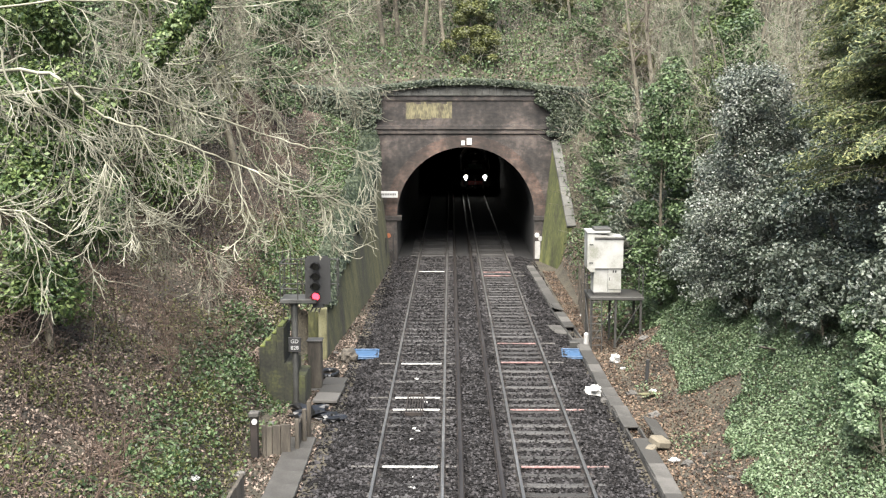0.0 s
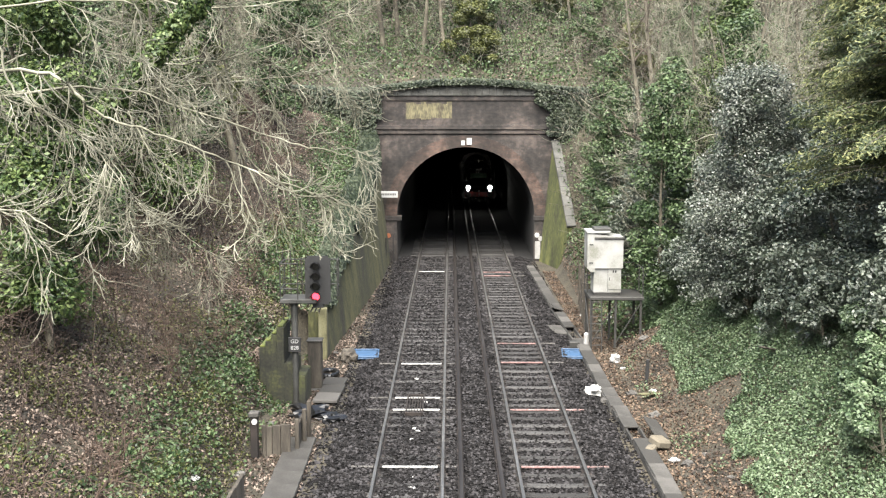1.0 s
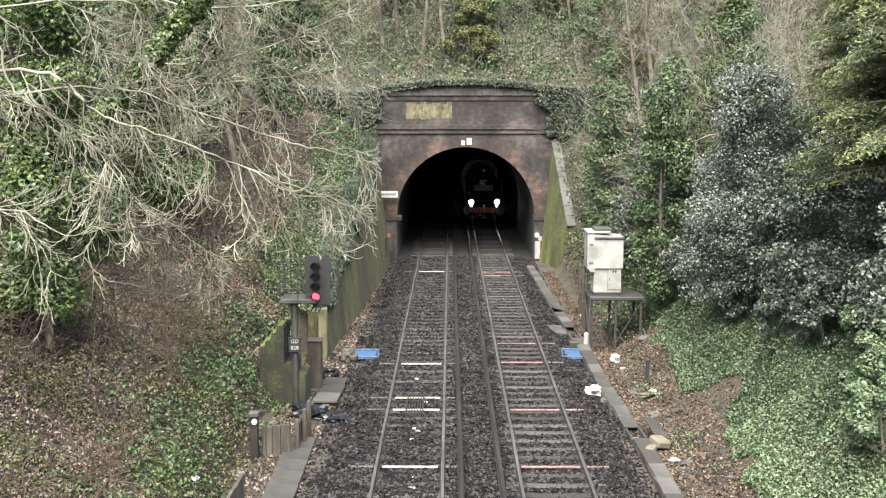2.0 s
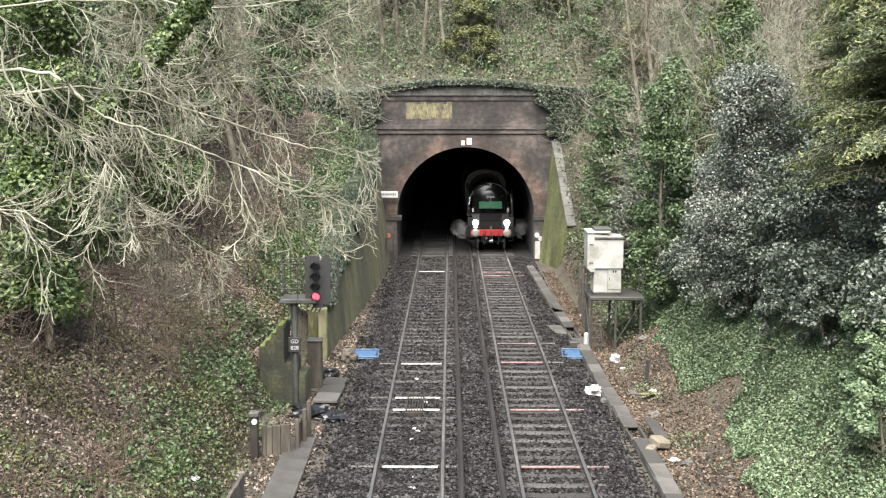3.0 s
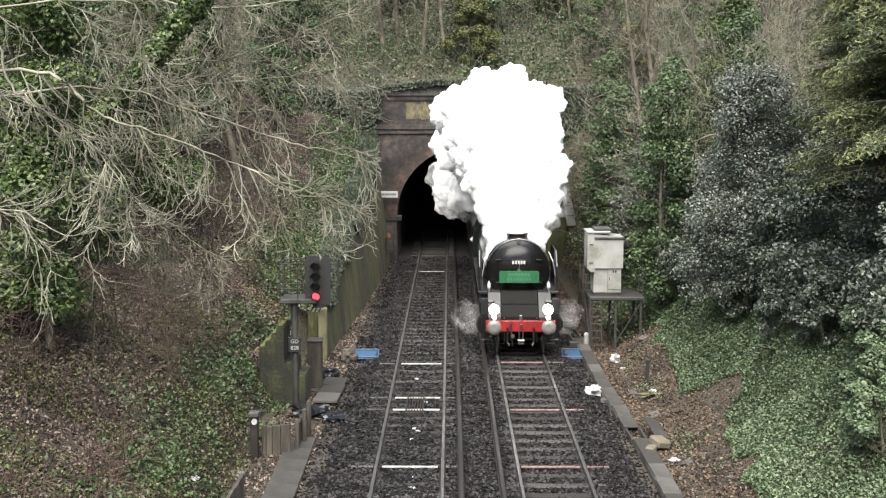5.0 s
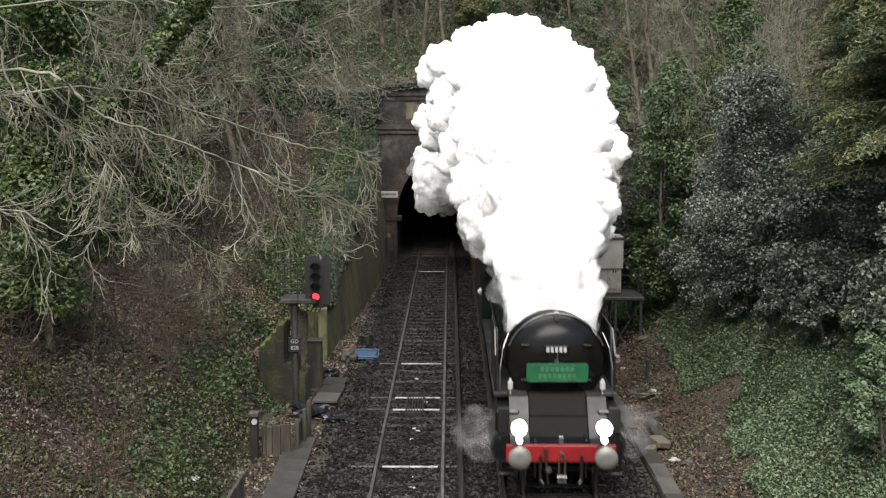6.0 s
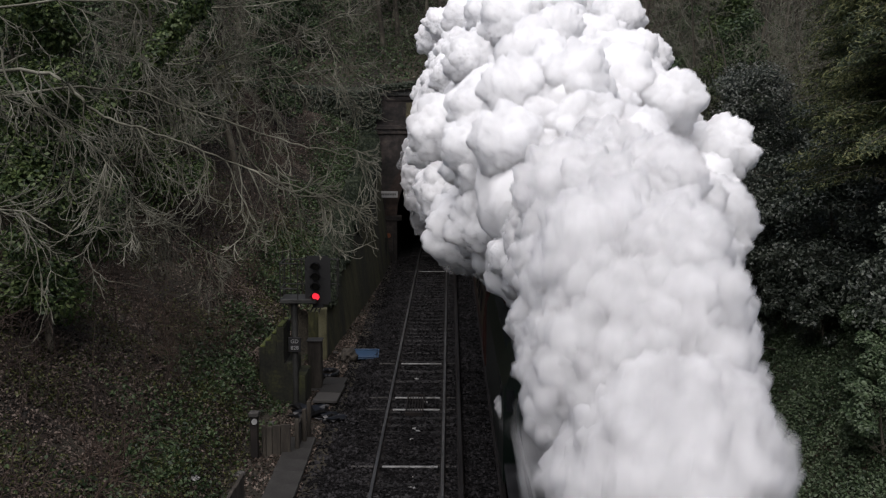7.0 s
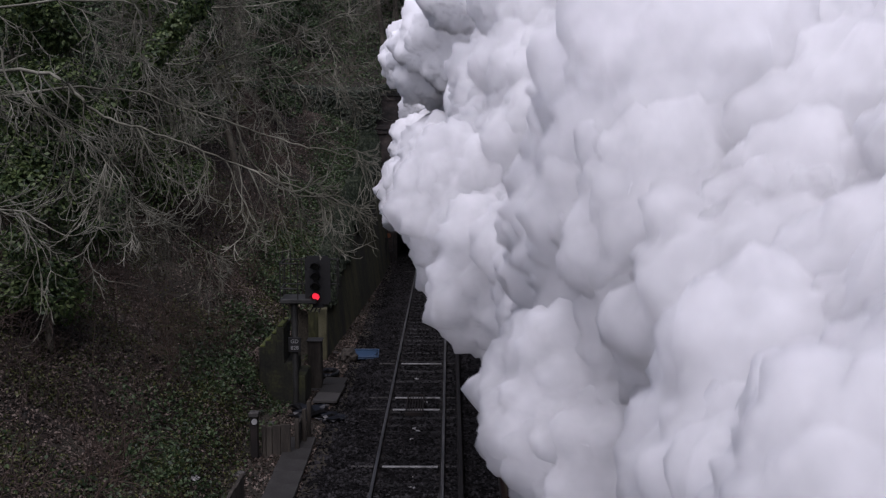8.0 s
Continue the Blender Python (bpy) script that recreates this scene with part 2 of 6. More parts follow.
def build_ballast():
    verts, faces = [], []
    xs = np.arange(-4.3, 5.01, 0.1)
    ys = list(np.arange(-60.0, 8.0, 1.0)) + list(np.arange(8.0, 60.3, 0.2))
    for y in ys:
        for x in xs:
            z = -0.23
            for c in TRACKS:
                d = abs(x - c)
                inner = -0.15 if c > 0 or y > 33.5 else -0.128
                z = max(z, inner if d < 0.66 else (-0.15 if d < 0.86 else -0.1) - max(0, d - 1.45) * 0.22)
            z += 0.03 * noise.noise(Vector((x * 3.1, y * 3.1, 0))) + 0.015 * noise.noise(Vector((x * 9, y * 9, 3)))
            if x < -3.4 or x > 4.4:
                z -= 0.05
            verts.append((x, y, z))
    w = len(xs)
    for j in range(len(ys) - 1):
        for i in range(w - 1):
            faces.append((j * w + i, j * w + i + 1, (j + 1) * w + i + 1, (j + 1) * w + i))
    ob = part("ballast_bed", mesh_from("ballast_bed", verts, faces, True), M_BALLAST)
    tagged(ob, "grey-brown stone ballast bed under both tracks", "ballast", kind="structure")


build_ballast()


def rail_profile(c, foot, head, z0):
    """Half outline of a flat-bottom rail: foot, web and head round x = c, its top at z0."""
    f, h = foot / 2, head / 2
    return [(c - f, z0 - 0.155), (c + f, z0 - 0.155), (c + f, z0 - 0.143), (c + 0.01, z0 - 0.12), (c + 0.01, z0 - 0.05), (c + h, z0 - 0.038),
            (c + h, z0 - 0.006), (c + h - 0.008, z0), (c - h + 0.008, z0), (c - h, z0 - 0.006), (c - h, z0 - 0.038), (c - 0.01, z0 - 0.05), (c - 0.01, z0 - 0.12), (c - f, z0 - 0.143)]


def build_rail(name, c, parent, z0=0.0, head=0.072, top=None, y0=-60.0, y1=255.0):
    bm = prism(bmesh.new(), rail_profile(c, 0.14, head, z0), y0, y1)
    me = bpy.data.meshes.new(name)
    for f in bm.faces:
        f.material_index = 1 if f.normal.z > 0.5 and f.calc_center_median().z > z0 - 0.01 else 0
    bm.to_mesh(me)
    bm.free()
    me.materials.append(M_RUST)
    me.materials.append(top or M_RAILTOP)
    return part(name, me, None, parent)


def build_track(k, c, conductor):
    tr = empty("track", pose(0, 0, 0), "standard-gauge railway track with steel rails on concrete sleepers", "railway track", "double track", "structure")
    for s in (-0.7535, 0.7535):
        build_rail("running_rail", c + s, tr)
    r = build_rail("conductor_rail", conductor, tr, z0=0.075, head=0.085, top=M_CONRAIL)
    tagged(r, "brown steel third rail on insulators")
    side = 1 if conductor > c else -1
    me = bpy.data.meshes.new("sleeper")
    bm = prism(bmesh.new(), [(-1.25, -0.32), (1.25, -0.32), (1.25, -0.125), (0.9, -0.095), (0.45, -0.125), (-0.45, -0.125), (-0.9, -0.095), (-1.25, -0.125)], -0.12, 0.12)
    bmesh.ops.bevel(bm, geom=[e for e in bm.edges], offset=0.018, segments=1, affect="EDGES")
    bm.to_mesh(me)
    bm.free()
    clip = bpy.data.meshes.new("rail_clips")
    bm = bmesh.new()
    for s in (-0.7535, 0.7535):
        for d in (-0.1, 0.1):
            box(bm, s + d - 0.035, s + d + 0.035, -0.06, 0.06, -0.145, -0.085, 0.012)
    bm.to_mesh(clip)
    bm.free()
    pot = bpy.data.meshes.new("insulator")
    bm = bmesh.new()
    tube(bm, (0, 0, -0.2), (0, 0, -0.11), 0.075, 0.065, 10)
    tube(bm, (0, 0, -0.11), (0, 0, -0.075), 0.09, 0.05, 10)
    bm.to_mesh(pot)
    bm.free()
    rnd = random.Random(k + 5)
    y, i = -9.22, 0
    while y < 74:
        # past the portal the sleepers' colour takes on the tunnel's shade
        s = part("sleeper", me, M_SLEEPER if y < PORTAL_Y else M_TUNNEL_DARK, tr)
        s.matrix_basis = pose(c + rnd.uniform(-0.02, 0.02), y + rnd.uniform(-0.015, 0.015), rnd.uniform(-0.012, 0.008), 0, 0, rnd.uniform(-0.5, 0.5))
        g = part("rail_clips", clip, M_RUST, s)
        if i % 5 == 0:
            q = part("insulator", pot, M_POT, tr)
            q.matrix_basis = pose(conductor, y, 0)
        y += 0.66
        i += 1
    return tr


M_POT = plain("insulator_ceramic", (0.22, 0.17, 0.13), 0.5)
build_track(0, TRACKS[0], 0.24)
build_track(1, TRACKS[1], 1.12)


def arch_outline(r, n=40, foot=-0.35):
    pts = [(TUN_X - r, foot)]
    for i in range(n + 1):
        a = math.pi - math.pi * i / n
        pts.append((TUN_X + r * math.cos(a), SPRING + r * math.sin(a)))
    pts.append((TUN_X + r, foot))
    return pts


def build_portal():
    port = empty("tunnel_portal", pose(0, 0, 0), "sooty brick railway tunnel portal with a round arch", "tunnel portal", kind="structure")
    x0, x1, top = -4.0, 5.75, 8.55
    bm = bmesh.new()
    arch = arch_outline(TUN_R + 0.35)
    # face wall in strips from the arch outward, so that the opening is real
    def wall(y0, y1):
        inner = [bm.verts.new((x, y0, z)) for x, z in arch]
        outer = []
        for x, z in arch:
            ang = math.atan2(z - SPRING, x - TUN_X)
            if z <= SPRING:
                px, pz = (x0 if x < TUN_X else x1), z
            else:
                dx, dz = math.cos(ang), math.sin(ang)
                t = min(((x1 if dx > 0 else x0) - TUN_X) / dx if abs(dx) > 1e-6 else 1e9, (top - SPRING) / dz if dz > 1e-6 else 1e9)
                px, pz = TUN_X + dx * t, SPRING + dz * t
            outer.append(bm.verts.new((px, y0, pz)))
        return inner, outer
    a, b = wall(PORTAL_Y, 0)
    c, d = wall(PORTAL_Y + 0.5, 0)
    n = len(a)
    for i in range(n - 1):
        for q in ((a[i], a[i + 1], b[i + 1], b[i]), (c[i + 1], c[i], d[i], d[i + 1]), (a[i + 1], a[i], c[i], c[i + 1]), (b[i], b[i + 1], d[i + 1], d[i])):
            bm.faces.new(q)
    # square off the two upper corners
    for i in range(n - 1):
        p, q = b[i].co, b[i + 1].co
        if abs(p.x - q.x) > 1e-4 and abs(p.z - q.z) > 1e-4:
            corner = bm.verts.new((x0 if p.x < TUN_X else x1, PORTAL_Y, top))
            back = bm.verts.new((corner.co.x, PORTAL_Y + 0.5, top))
            bm.faces.new((b[i], b[i + 1], corner))
            bm.faces.new((d[i], d[i + 1], back))
    bmesh.ops.recalc_face_normals(bm, faces=bm.faces[:])
    part("face_wall", bm, M_BRICK, port)
    # arch rings
    for r, proud, m, nm in ((TUN_R, 0.07, M_BRICK_RED, "arch_ring"),):
        bm = bmesh.new()
        inn, out = arch_outline(r, 48), arch_outline(r + 0.62, 48)
        inn, out = inn[1:-1], out[1:-1]
        y0, y1 = PORTAL_Y - proud, PORTAL_Y + 0.5
        for i in range(len(inn) - 1):
            vs = []
            for y in (y0 - 0.012 * (i % 2), y1):
                for (px, pz) in (inn[i], inn[i + 1], out[i + 1], out[i]):
                    vs.append(bm.verts.new((px, y, pz)))
            bm.faces.new((vs[3], vs[2], vs[1], vs[0]))
            bm.faces.new((vs[4], vs[5], vs[6], vs[7]))
            for u, v in ((0, 1), (1, 2), (2, 3), (3, 0)):
                bm.faces.new((vs[u], vs[v], vs[v + 4], vs[u + 4]))
        bmesh.ops.recalc_face_normals(bm, faces=bm.faces[:])
        part(nm, bm, m, port)
    # jambs below the springing
    for s in (-1, 1):
        xa, xb = TUN_X + s * TUN_R, TUN_X + s * (TUN_R + 0.6)
        box_part("jamb", (min(xa, xb), max(xa, xb), PORTAL_Y - 0.07, PORTAL_Y + 0.5, -0.4, SPRING - 0.25), M_BRICK, port, bevel=0.015)
        box_part("impost", (min(xa, xb) - 0.05, max(xa, xb) + 0.25, PORTAL_Y - 0.12, PORTAL_Y + 0.5, SPRING - 0.25, SPRING), M_BRICK, port, bevel=0.02)
    # string course, parapet, its coping
    box_part("string_course", (x0, x1 - 0.5, PORTAL_Y - 0.16, PORTAL_Y - 0.003, 6.78, 7.02), M_BRICK, port, "projecting brick string course", 0.02)
    box_part("string_course", (x0, x1 - 0.5, PORTAL_Y - 0.09, PORTAL_Y - 0.003, 6.55, 6.76), M_BRICK, port, "projecting brick string course", 0.02)
    box_part("parapet_band", (x0 + 0.6, x1 - 0.7, PORTAL_Y - 0.06, PORTAL_Y - 0.003, 8.28, 8.54), M_BRICK, port, bevel=0.02)
    bm = bmesh.new()
    k = 24
    for i in range(k):
        u0, u1 = i / k, (i + 1) / k
        xa, xb = x0 + 0.5 + u0 * (x1 - x0 - 0.9), x0 + 0.5 + u1 * (x1 - x0 - 0.9)
        z0 = 8.552
        za = z0 + 0.42 * math.sin(math.pi * (u0 + u1) / 2)
        box(bm, xa + 0.006, xb - 0.006, PORTAL_Y - 0.14, PORTAL_Y + 0.52, z0, za + 0.16, 0.012)
    part("parapet_coping", bm, M_COPING, port, "mossy stone parapet coping")
    # pale patch of old paint, built as a skim of render
    rnd = random.Random(3)
    bm = bmesh.new()
    for i in range(9):
        x = -2.35 + i * 0.27
        box(bm, x, x + 0.268, PORTAL_Y - 0.011, PORTAL_Y - 0.003, 7.3 + rnd.uniform(0, 0.1), 8.2 + rnd.uniform(-0.1, 0.06))
    part("paint_patch", bm, M_PAINT_OLD, port, "flaking cream paint on brick")


M_PAINT_OLD = mat("flaking_cream_paint", [(0.08, 0.065, 0.045), (0.17, 0.15, 0.085), (0.3, 0.27, 0.15)], scale=2.2, fine=9, rough=0.9, bump=0.2, spread=0.8, stretch=(1.6, 1, 0.5))
build_portal()


def build_tunnel():
    pts = arch_outline(TUN_R + 0.002, 28)
    ys = [PORTAL_Y + 0.06, 70, 100, 150, 260]
    verts = [(x, y, z) for y in ys for x, z in pts]
    n = len(pts)
    faces = [(j * n + i, j * n + i + 1, (j + 1) * n + i + 1, (j + 1) * n + i) for j in range(len(ys) - 1) for i in range(n - 1)]
    faces.append(tuple((len(ys) - 1) * n + i for i in range(n)))
    ob = part("tunnel_lining", mesh_from("tunnel_lining", verts, faces), M_TUNNEL_DARK)
    sol = ob.modifiers.new("thick", "SOLIDIFY")
    sol.thickness, sol.offset = 0.3, 1
    tagged(ob, "sooty brick tunnel lining, coloured darker for the unlit tunnel", "tunnel lining", kind="structure")
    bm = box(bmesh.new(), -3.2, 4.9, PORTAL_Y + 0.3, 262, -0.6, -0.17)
    tagged(part("tunnel_floor", bm, M_TUNNEL_DARK), "ballast floor coloured dark for the unlit tunnel", "floor", kind="structure")


build_tunnel()


def build_walls():
    # left retaining wall with a falling top
    w = empty("wall_left", pose(0, 0, 0), "mossy green-stained brick retaining wall with a sloping top", "retaining wall", kind="structure")
    verts, faces = [], []
    ys = np.linspace(36.5, 60.0, 24)
    for y in ys:
        x, t = wall_x(y), wall_top(y)
        lean = 0.12 * t
        verts += [(x + 0.06, y, -0.45), (x - lean, y, t), (x - lean - 0.45, y, t), (x - lean - 0.45, y, -0.45)]
    for j in range(len(ys) - 1):
        for i in range(4):
            k = (i + 1) % 4
            faces.append((j * 4 + i, j * 4 + k, (j + 1) * 4 + k, (j + 1) * 4 + i))
    faces += [(3, 2, 1, 0), tuple(len(verts) - 4 + i for i in range(4))]
    bm = bmesh.new()
    me = mesh_from("wall_body", verts, faces)
    bm.from_mesh(me)
    bmesh.ops.recalc_face_normals(bm, faces=bm.faces[:])
    part("wall_body", bm, M_MOSS, w)
    box_part("end_pier", (-4.3, -4.02, 36.2, 36.5, -0.4, 1.5), M_PIER, w, "yellowish lichen-covered pier", 0.02)
    # right wing wall
    w = empty("wall_right", pose(0, 0, 0), "mossy brick wing wall with a stepped stone coping", "wing wall", kind="structure")
    bm = bmesh.new()
    y0, y1 = 55.8, 59.95
    v = [(4.72, y1, -0.4), (5.72, y0, -0.4), (6.25, y0, -0.4), (5.9, y1, -0.4), (5.42, y1, 6.1), (5.86, y0, 2.0), (6.3, y0, 2.0), (5.8, y1, 6.1)]
    vs = [bm.verts.new(p) for p in v]
    for f in ((0, 1, 5, 4), (1, 2, 6, 5), (2, 3, 7, 6), (3, 0, 4, 7), (4, 5, 6, 7), (0, 3, 2, 1)):
        bm.faces.new([vs[i] for i in f])
    bmesh.ops.recalc_face_normals(bm, faces=bm.faces[:])
    part("wall_body", bm, M_MOSSWALL, w)
    k = 9
    for i in range(k):
        u = (i + 0.5) / k
        b = box_part("coping_stone", (-0.24, 0.24, -0.33, 0.33, -0.08, 0.1), M_COPING, w, bevel=0.02)
        b.matrix_basis = pose(5.56 + 0.46 * u, y1 + (y0 - y1) * u, 6.16 + (2.0 - 6.1) * u, 44, 0, 6.0)


M_MOSSWALL = mat("vivid_mossy_wall", [(0.03, 0.034, 0.01), (0.105, 0.122, 0.024), (0.24, 0.25, 0.07)], scale=0.9, fine=12, rough=0.95, bump=0.6, spread=0.6, stretch=(1, 1, 0.3))
M_PIER = mat("lichen_pier", [(0.1, 0.095, 0.04), (0.2, 0.19, 0.095), (0.28, 0.27, 0.16)], scale=2, fine=20, rough=0.9, bump=0.3)
build_walls()
# ---- vegetation ----
M_IVY = mat("ivy_leaves", [(0.036, 0.072, 0.025), (0.1, 0.17, 0.062), (0.2, 0.285, 0.125)], scale=0.8, fine=5, rough=0.5, bump=0, by="island", see=0.25, gloss=0.35)
M_IVY_BRIGHT = mat("bank_ivy_leaves", [(0.075, 0.125, 0.06), (0.16, 0.245, 0.112), (0.28, 0.37, 0.21)], scale=0.7, fine=5, rough=0.5, bump=0, by="island", see=0.25, gloss=0.35)
M_IVY_DULL = mat("dull_grey_green_ivy", [(0.022, 0.036, 0.018), (0.06, 0.085, 0.046), (0.14, 0.17, 0.105)], scale=0.8, fine=5, rough=0.5, bump=0, by="island", see=0.2, gloss=0.35)
M_IVY_YELLOW = mat("mossy_yellow_leaves", [(0.065, 0.08, 0.016), (0.145, 0.165, 0.036), (0.24, 0.26, 0.075)], scale=0.8, fine=5, rough=0.5, bump=0, by="island", see=0.3)
M_HOLLY = mat("glossy_grey_green_leaves", [(0.045, 0.065, 0.042), (0.115, 0.148, 0.102), (0.25, 0.285, 0.22)], scale=0.6, fine=4, rough=0.45, bump=0, by="island", see=0.15, gloss=0.5)
M_SILVER = mat("pale_silvery_leaves", [(0.15, 0.17, 0.14), (0.28, 0.305, 0.26), (0.46, 0.485, 0.43)], scale=0.6, fine=4, rough=0.5, bump=0, by="island", see=0.25, gloss=0.4)
M_CONIFER = mat("conifer_sprays", [(0.05, 0.082, 0.032), (0.14, 0.19, 0.068), (0.42, 0.44, 0.17)], scale=0.7, fine=3, rough=0.6, bump=0, by="island", see=0.35)
M_LITTER = mat("dead_leaves", [(0.045, 0.028, 0.018), (0.125, 0.082, 0.056), (0.4, 0.31, 0.25)], scale=0.5, fine=6, rough=0.75, bump=0, by="island", see=0.15)
M_LITTER_RUST = mat("rust_brown_dead_leaves", [(0.045, 0.025, 0.015), (0.13, 0.075, 0.042), (0.3, 0.21, 0.14)], scale=0.9, fine=6, rough=0.75, bump=0, by="island", see=0.15)
M_BARK = mat("lichened_bark", [(0.07, 0.06, 0.042), (0.16, 0.14, 0.1), (0.26, 0.24, 0.17)], scale=1.5, fine=14, rough=0.9, bump=0.3)
M_TWIG = mat("pale_lichened_twigs", [(0.095, 0.092, 0.06), (0.27, 0.262, 0.185), (0.56, 0.545, 0.43)], scale=1.2, fine=9, rough=0.85, bump=0.1)
M_TWIG_DARK = mat("brown_twigs", [(0.06, 0.045, 0.032), (0.13, 0.1, 0.075), (0.22, 0.17, 0.12)], scale=0.6, fine=7, rough=0.85, bump=0.1)
M_BRAMBLE = mat("red_brown_bramble_stems", [(0.035, 0.021, 0.014), (0.1, 0.06, 0.04), (0.22, 0.145, 0.1)], scale=0.6, fine=7, rough=0.8, bump=0.1)
M_IVY_VIVID = mat("vivid_ivy_leaves", [(0.042, 0.085, 0.024), (0.125, 0.205, 0.058), (0.28, 0.37, 0.13)], scale=0.8, fine=5, rough=0.5, bump=0, by="island", see=0.35, gloss=0.35)
RNG = np.random.default_rng(11)


def leaves(name, centre, size, material, parent=None, out=None, droop=0.0, flat=0.0, aspect=0.62, spread=0.35):
    """Many kite-shaped leaves at the centres. out: a way that they face on the whole; flat: 0 to 1, how much they lie flat."""
    n = len(centre)
    nrm = RNG.normal(size=(n, 3))
    nrm[:, 2] = np.abs(nrm[:, 2])
    nrm /= np.linalg.norm(nrm, axis=1)[:, None]
    if out is not None:
        nrm = nrm * 0.65 + out
    nrm = nrm * (1 - flat) + np.array([0, 0, 1.0]) * flat
    nrm /= np.linalg.norm(nrm, axis=1)[:, None] + 1e-9
    d = RNG.normal(size=(n, 3))
    d[:, 2] -= droop
    d -= (d * nrm).sum(1)[:, None] * nrm
    d /= np.linalg.norm(d, axis=1)[:, None] + 1e-9
    s = np.cross(nrm, d)
    size = size * RNG.uniform(1 - spread, 1 + spread, size=(n, 1))
    w = size * aspect * 0.5
    co = np.empty((n, 4, 3))
    co[:, 0] = centre - d * size * 0.5
    co[:, 1] = centre - d * size * 0.08 + s * w + nrm * size * 0.12
    co[:, 2] = centre + d * size * 0.5
    co[:, 3] = centre - d * size * 0.08 - s * w + nrm * size * 0.12
    return part(name, quads_mesh(name, co, 4), material, parent)


def on_ground(n, x0, x1, y0, y1, keep, lift=0.1):
    """Random places on the ground within a stretch of the plan, thinned by keep(x, y) from 0 to 1."""
    xs, ys = RNG.uniform(x0, x1, n), RNG.uniform(y0, y1, n)
    ks = RNG.uniform(0, 1, n)
    ls = RNG.uniform(0.01, lift, n)
    out = [(x, y, ground_z(x, y) + h) for x, y, k, h in zip(xs, ys, ks, ls) if k < keep(x, y)]
    return np.array(out)


def patch(x, y, f=0.35, s=0.0):
    return noise.noise(Vector((x * f, y * f, 9.0 + s)))


def sweep(name, lines, material, parent=None, n=4):
    """Tapered branches: each line is a list of (point, radius)."""
    verts, faces = [], []
    for line in lines:
        k = n if line[0][1] > 0.012 else 3
        if line[0][1] > 0.07:
            k = 8
        base = len(verts)
        m = len(line)
        for i, (p, r) in enumerate(line):
            a = line[max(0, i - 1)][0]
            b = line[min(m - 1, i + 1)][0]
            d = (b - a).normalized() if (b - a).length > 1e-6 else Vector((0, 0, 1))
            u = d.orthogonal().normalized()
            w = d.cross(u)
            for j in range(k):
                t = 2 * math.pi * j / k
                verts.append(p + (u * math.cos(t) + w * math.sin(t)) * r)
        for i in range(m - 1):
            for j in range(k):
                faces.append((base + i * k + j, base + i * k + (j + 1) % k, base + (i + 1) * k + (j + 1) % k, base + (i + 1) * k + j))
    return part(name, mesh_from(name, [tuple(v) for v in verts], faces, True), material, parent)


def branch(rnd, lines, p, d, length, r, level, levels, kids, bend, lift, wob, ratio=0.55, spread=0.8, clear=None):
    """A branch and its side branches. lift: how it turns up (or, if negative, down) along its length."""
    steps = 12 if level == 0 else 7 if level < 2 else 5
    line = [(p.copy(), r)]
    pts = []
    for i in range(steps):
        d = (d + Vector((rnd.uniform(-wob, wob), rnd.uniform(-wob, wob), rnd.uniform(-wob, wob) + lift))).normalized()
        if clear and not clear(p + d * (length / steps)):
            break
        p = p + d * (length / steps)
        rr = r * (1 - 0.8 * (i + 1) / steps)
        line.append((p.copy(), max(rr, 0.0065)))
        pts.append((p.copy(), d.copy(), rr))
    if len(line) > 1:
        lines.append(line)
    if level >= levels or len(pts) < 2:
        return
    for i in range(kids[level]):
        q, e, rr = pts[rnd.randrange(1 if level == 0 else 0, len(pts))]
        side = Vector((rnd.uniform(-1, 1), rnd.uniform(-1, 1), rnd.uniform(-0.7, 0.9)))
        side -= side.dot(e) * e
        f = (e * (1 - spread * 0.5) + side.normalized() * spread).normalized()
        branch(rnd, lines, q, f, length * ratio * rnd.uniform(0.7, 1.2), max(rr * 0.62, 0.005), level + 1, levels, kids, bend, lift * 0.8 + bend, wob * 1.15, ratio, spread, clear)


def tree_lines(seed, height, r, kids, lift=0.06, first=0.35, levels=3, lean=0.1):
    rnd = random.Random(seed)
    lines = []
    p, d = Vector((0, 0, -0.3)), Vector((rnd.uniform(-lean, lean), rnd.uniform(-lean, lean), 1)).normalized()
    trunk = [(p.copy(), r)]
    n = 10
    for i in range(n):
        d = (d + Vector((rnd.uniform(-0.09, 0.09), rnd.uniform(-0.09, 0.09), 0.05))).normalized()
        p = p + d * height / n
        k = (i + 1) / n
        trunk.append((p.copy(), r * (1 - 0.85 * k) + 0.006))
        if k > first:
            for j in range(kids[0]):
                a = rnd.uniform(0, 6.28)
                f = Vector((math.cos(a), math.sin(a), rnd.uniform(0.15, 0.9))).normalized()
                branch(rnd, lines, p, f, height * 0.36 * (1.25 - k * 0.7) * rnd.uniform(0.6, 1.2), r * (1 - 0.8 * k) * 0.42, 1, levels, kids, 0.0, lift, 0.22)
    return [trunk], lines


def ground_pose(x, y, rz=0.0, sink=0.1):
    return pose(x, y, ground_z(x, y) - sink, 0, 0, rz)


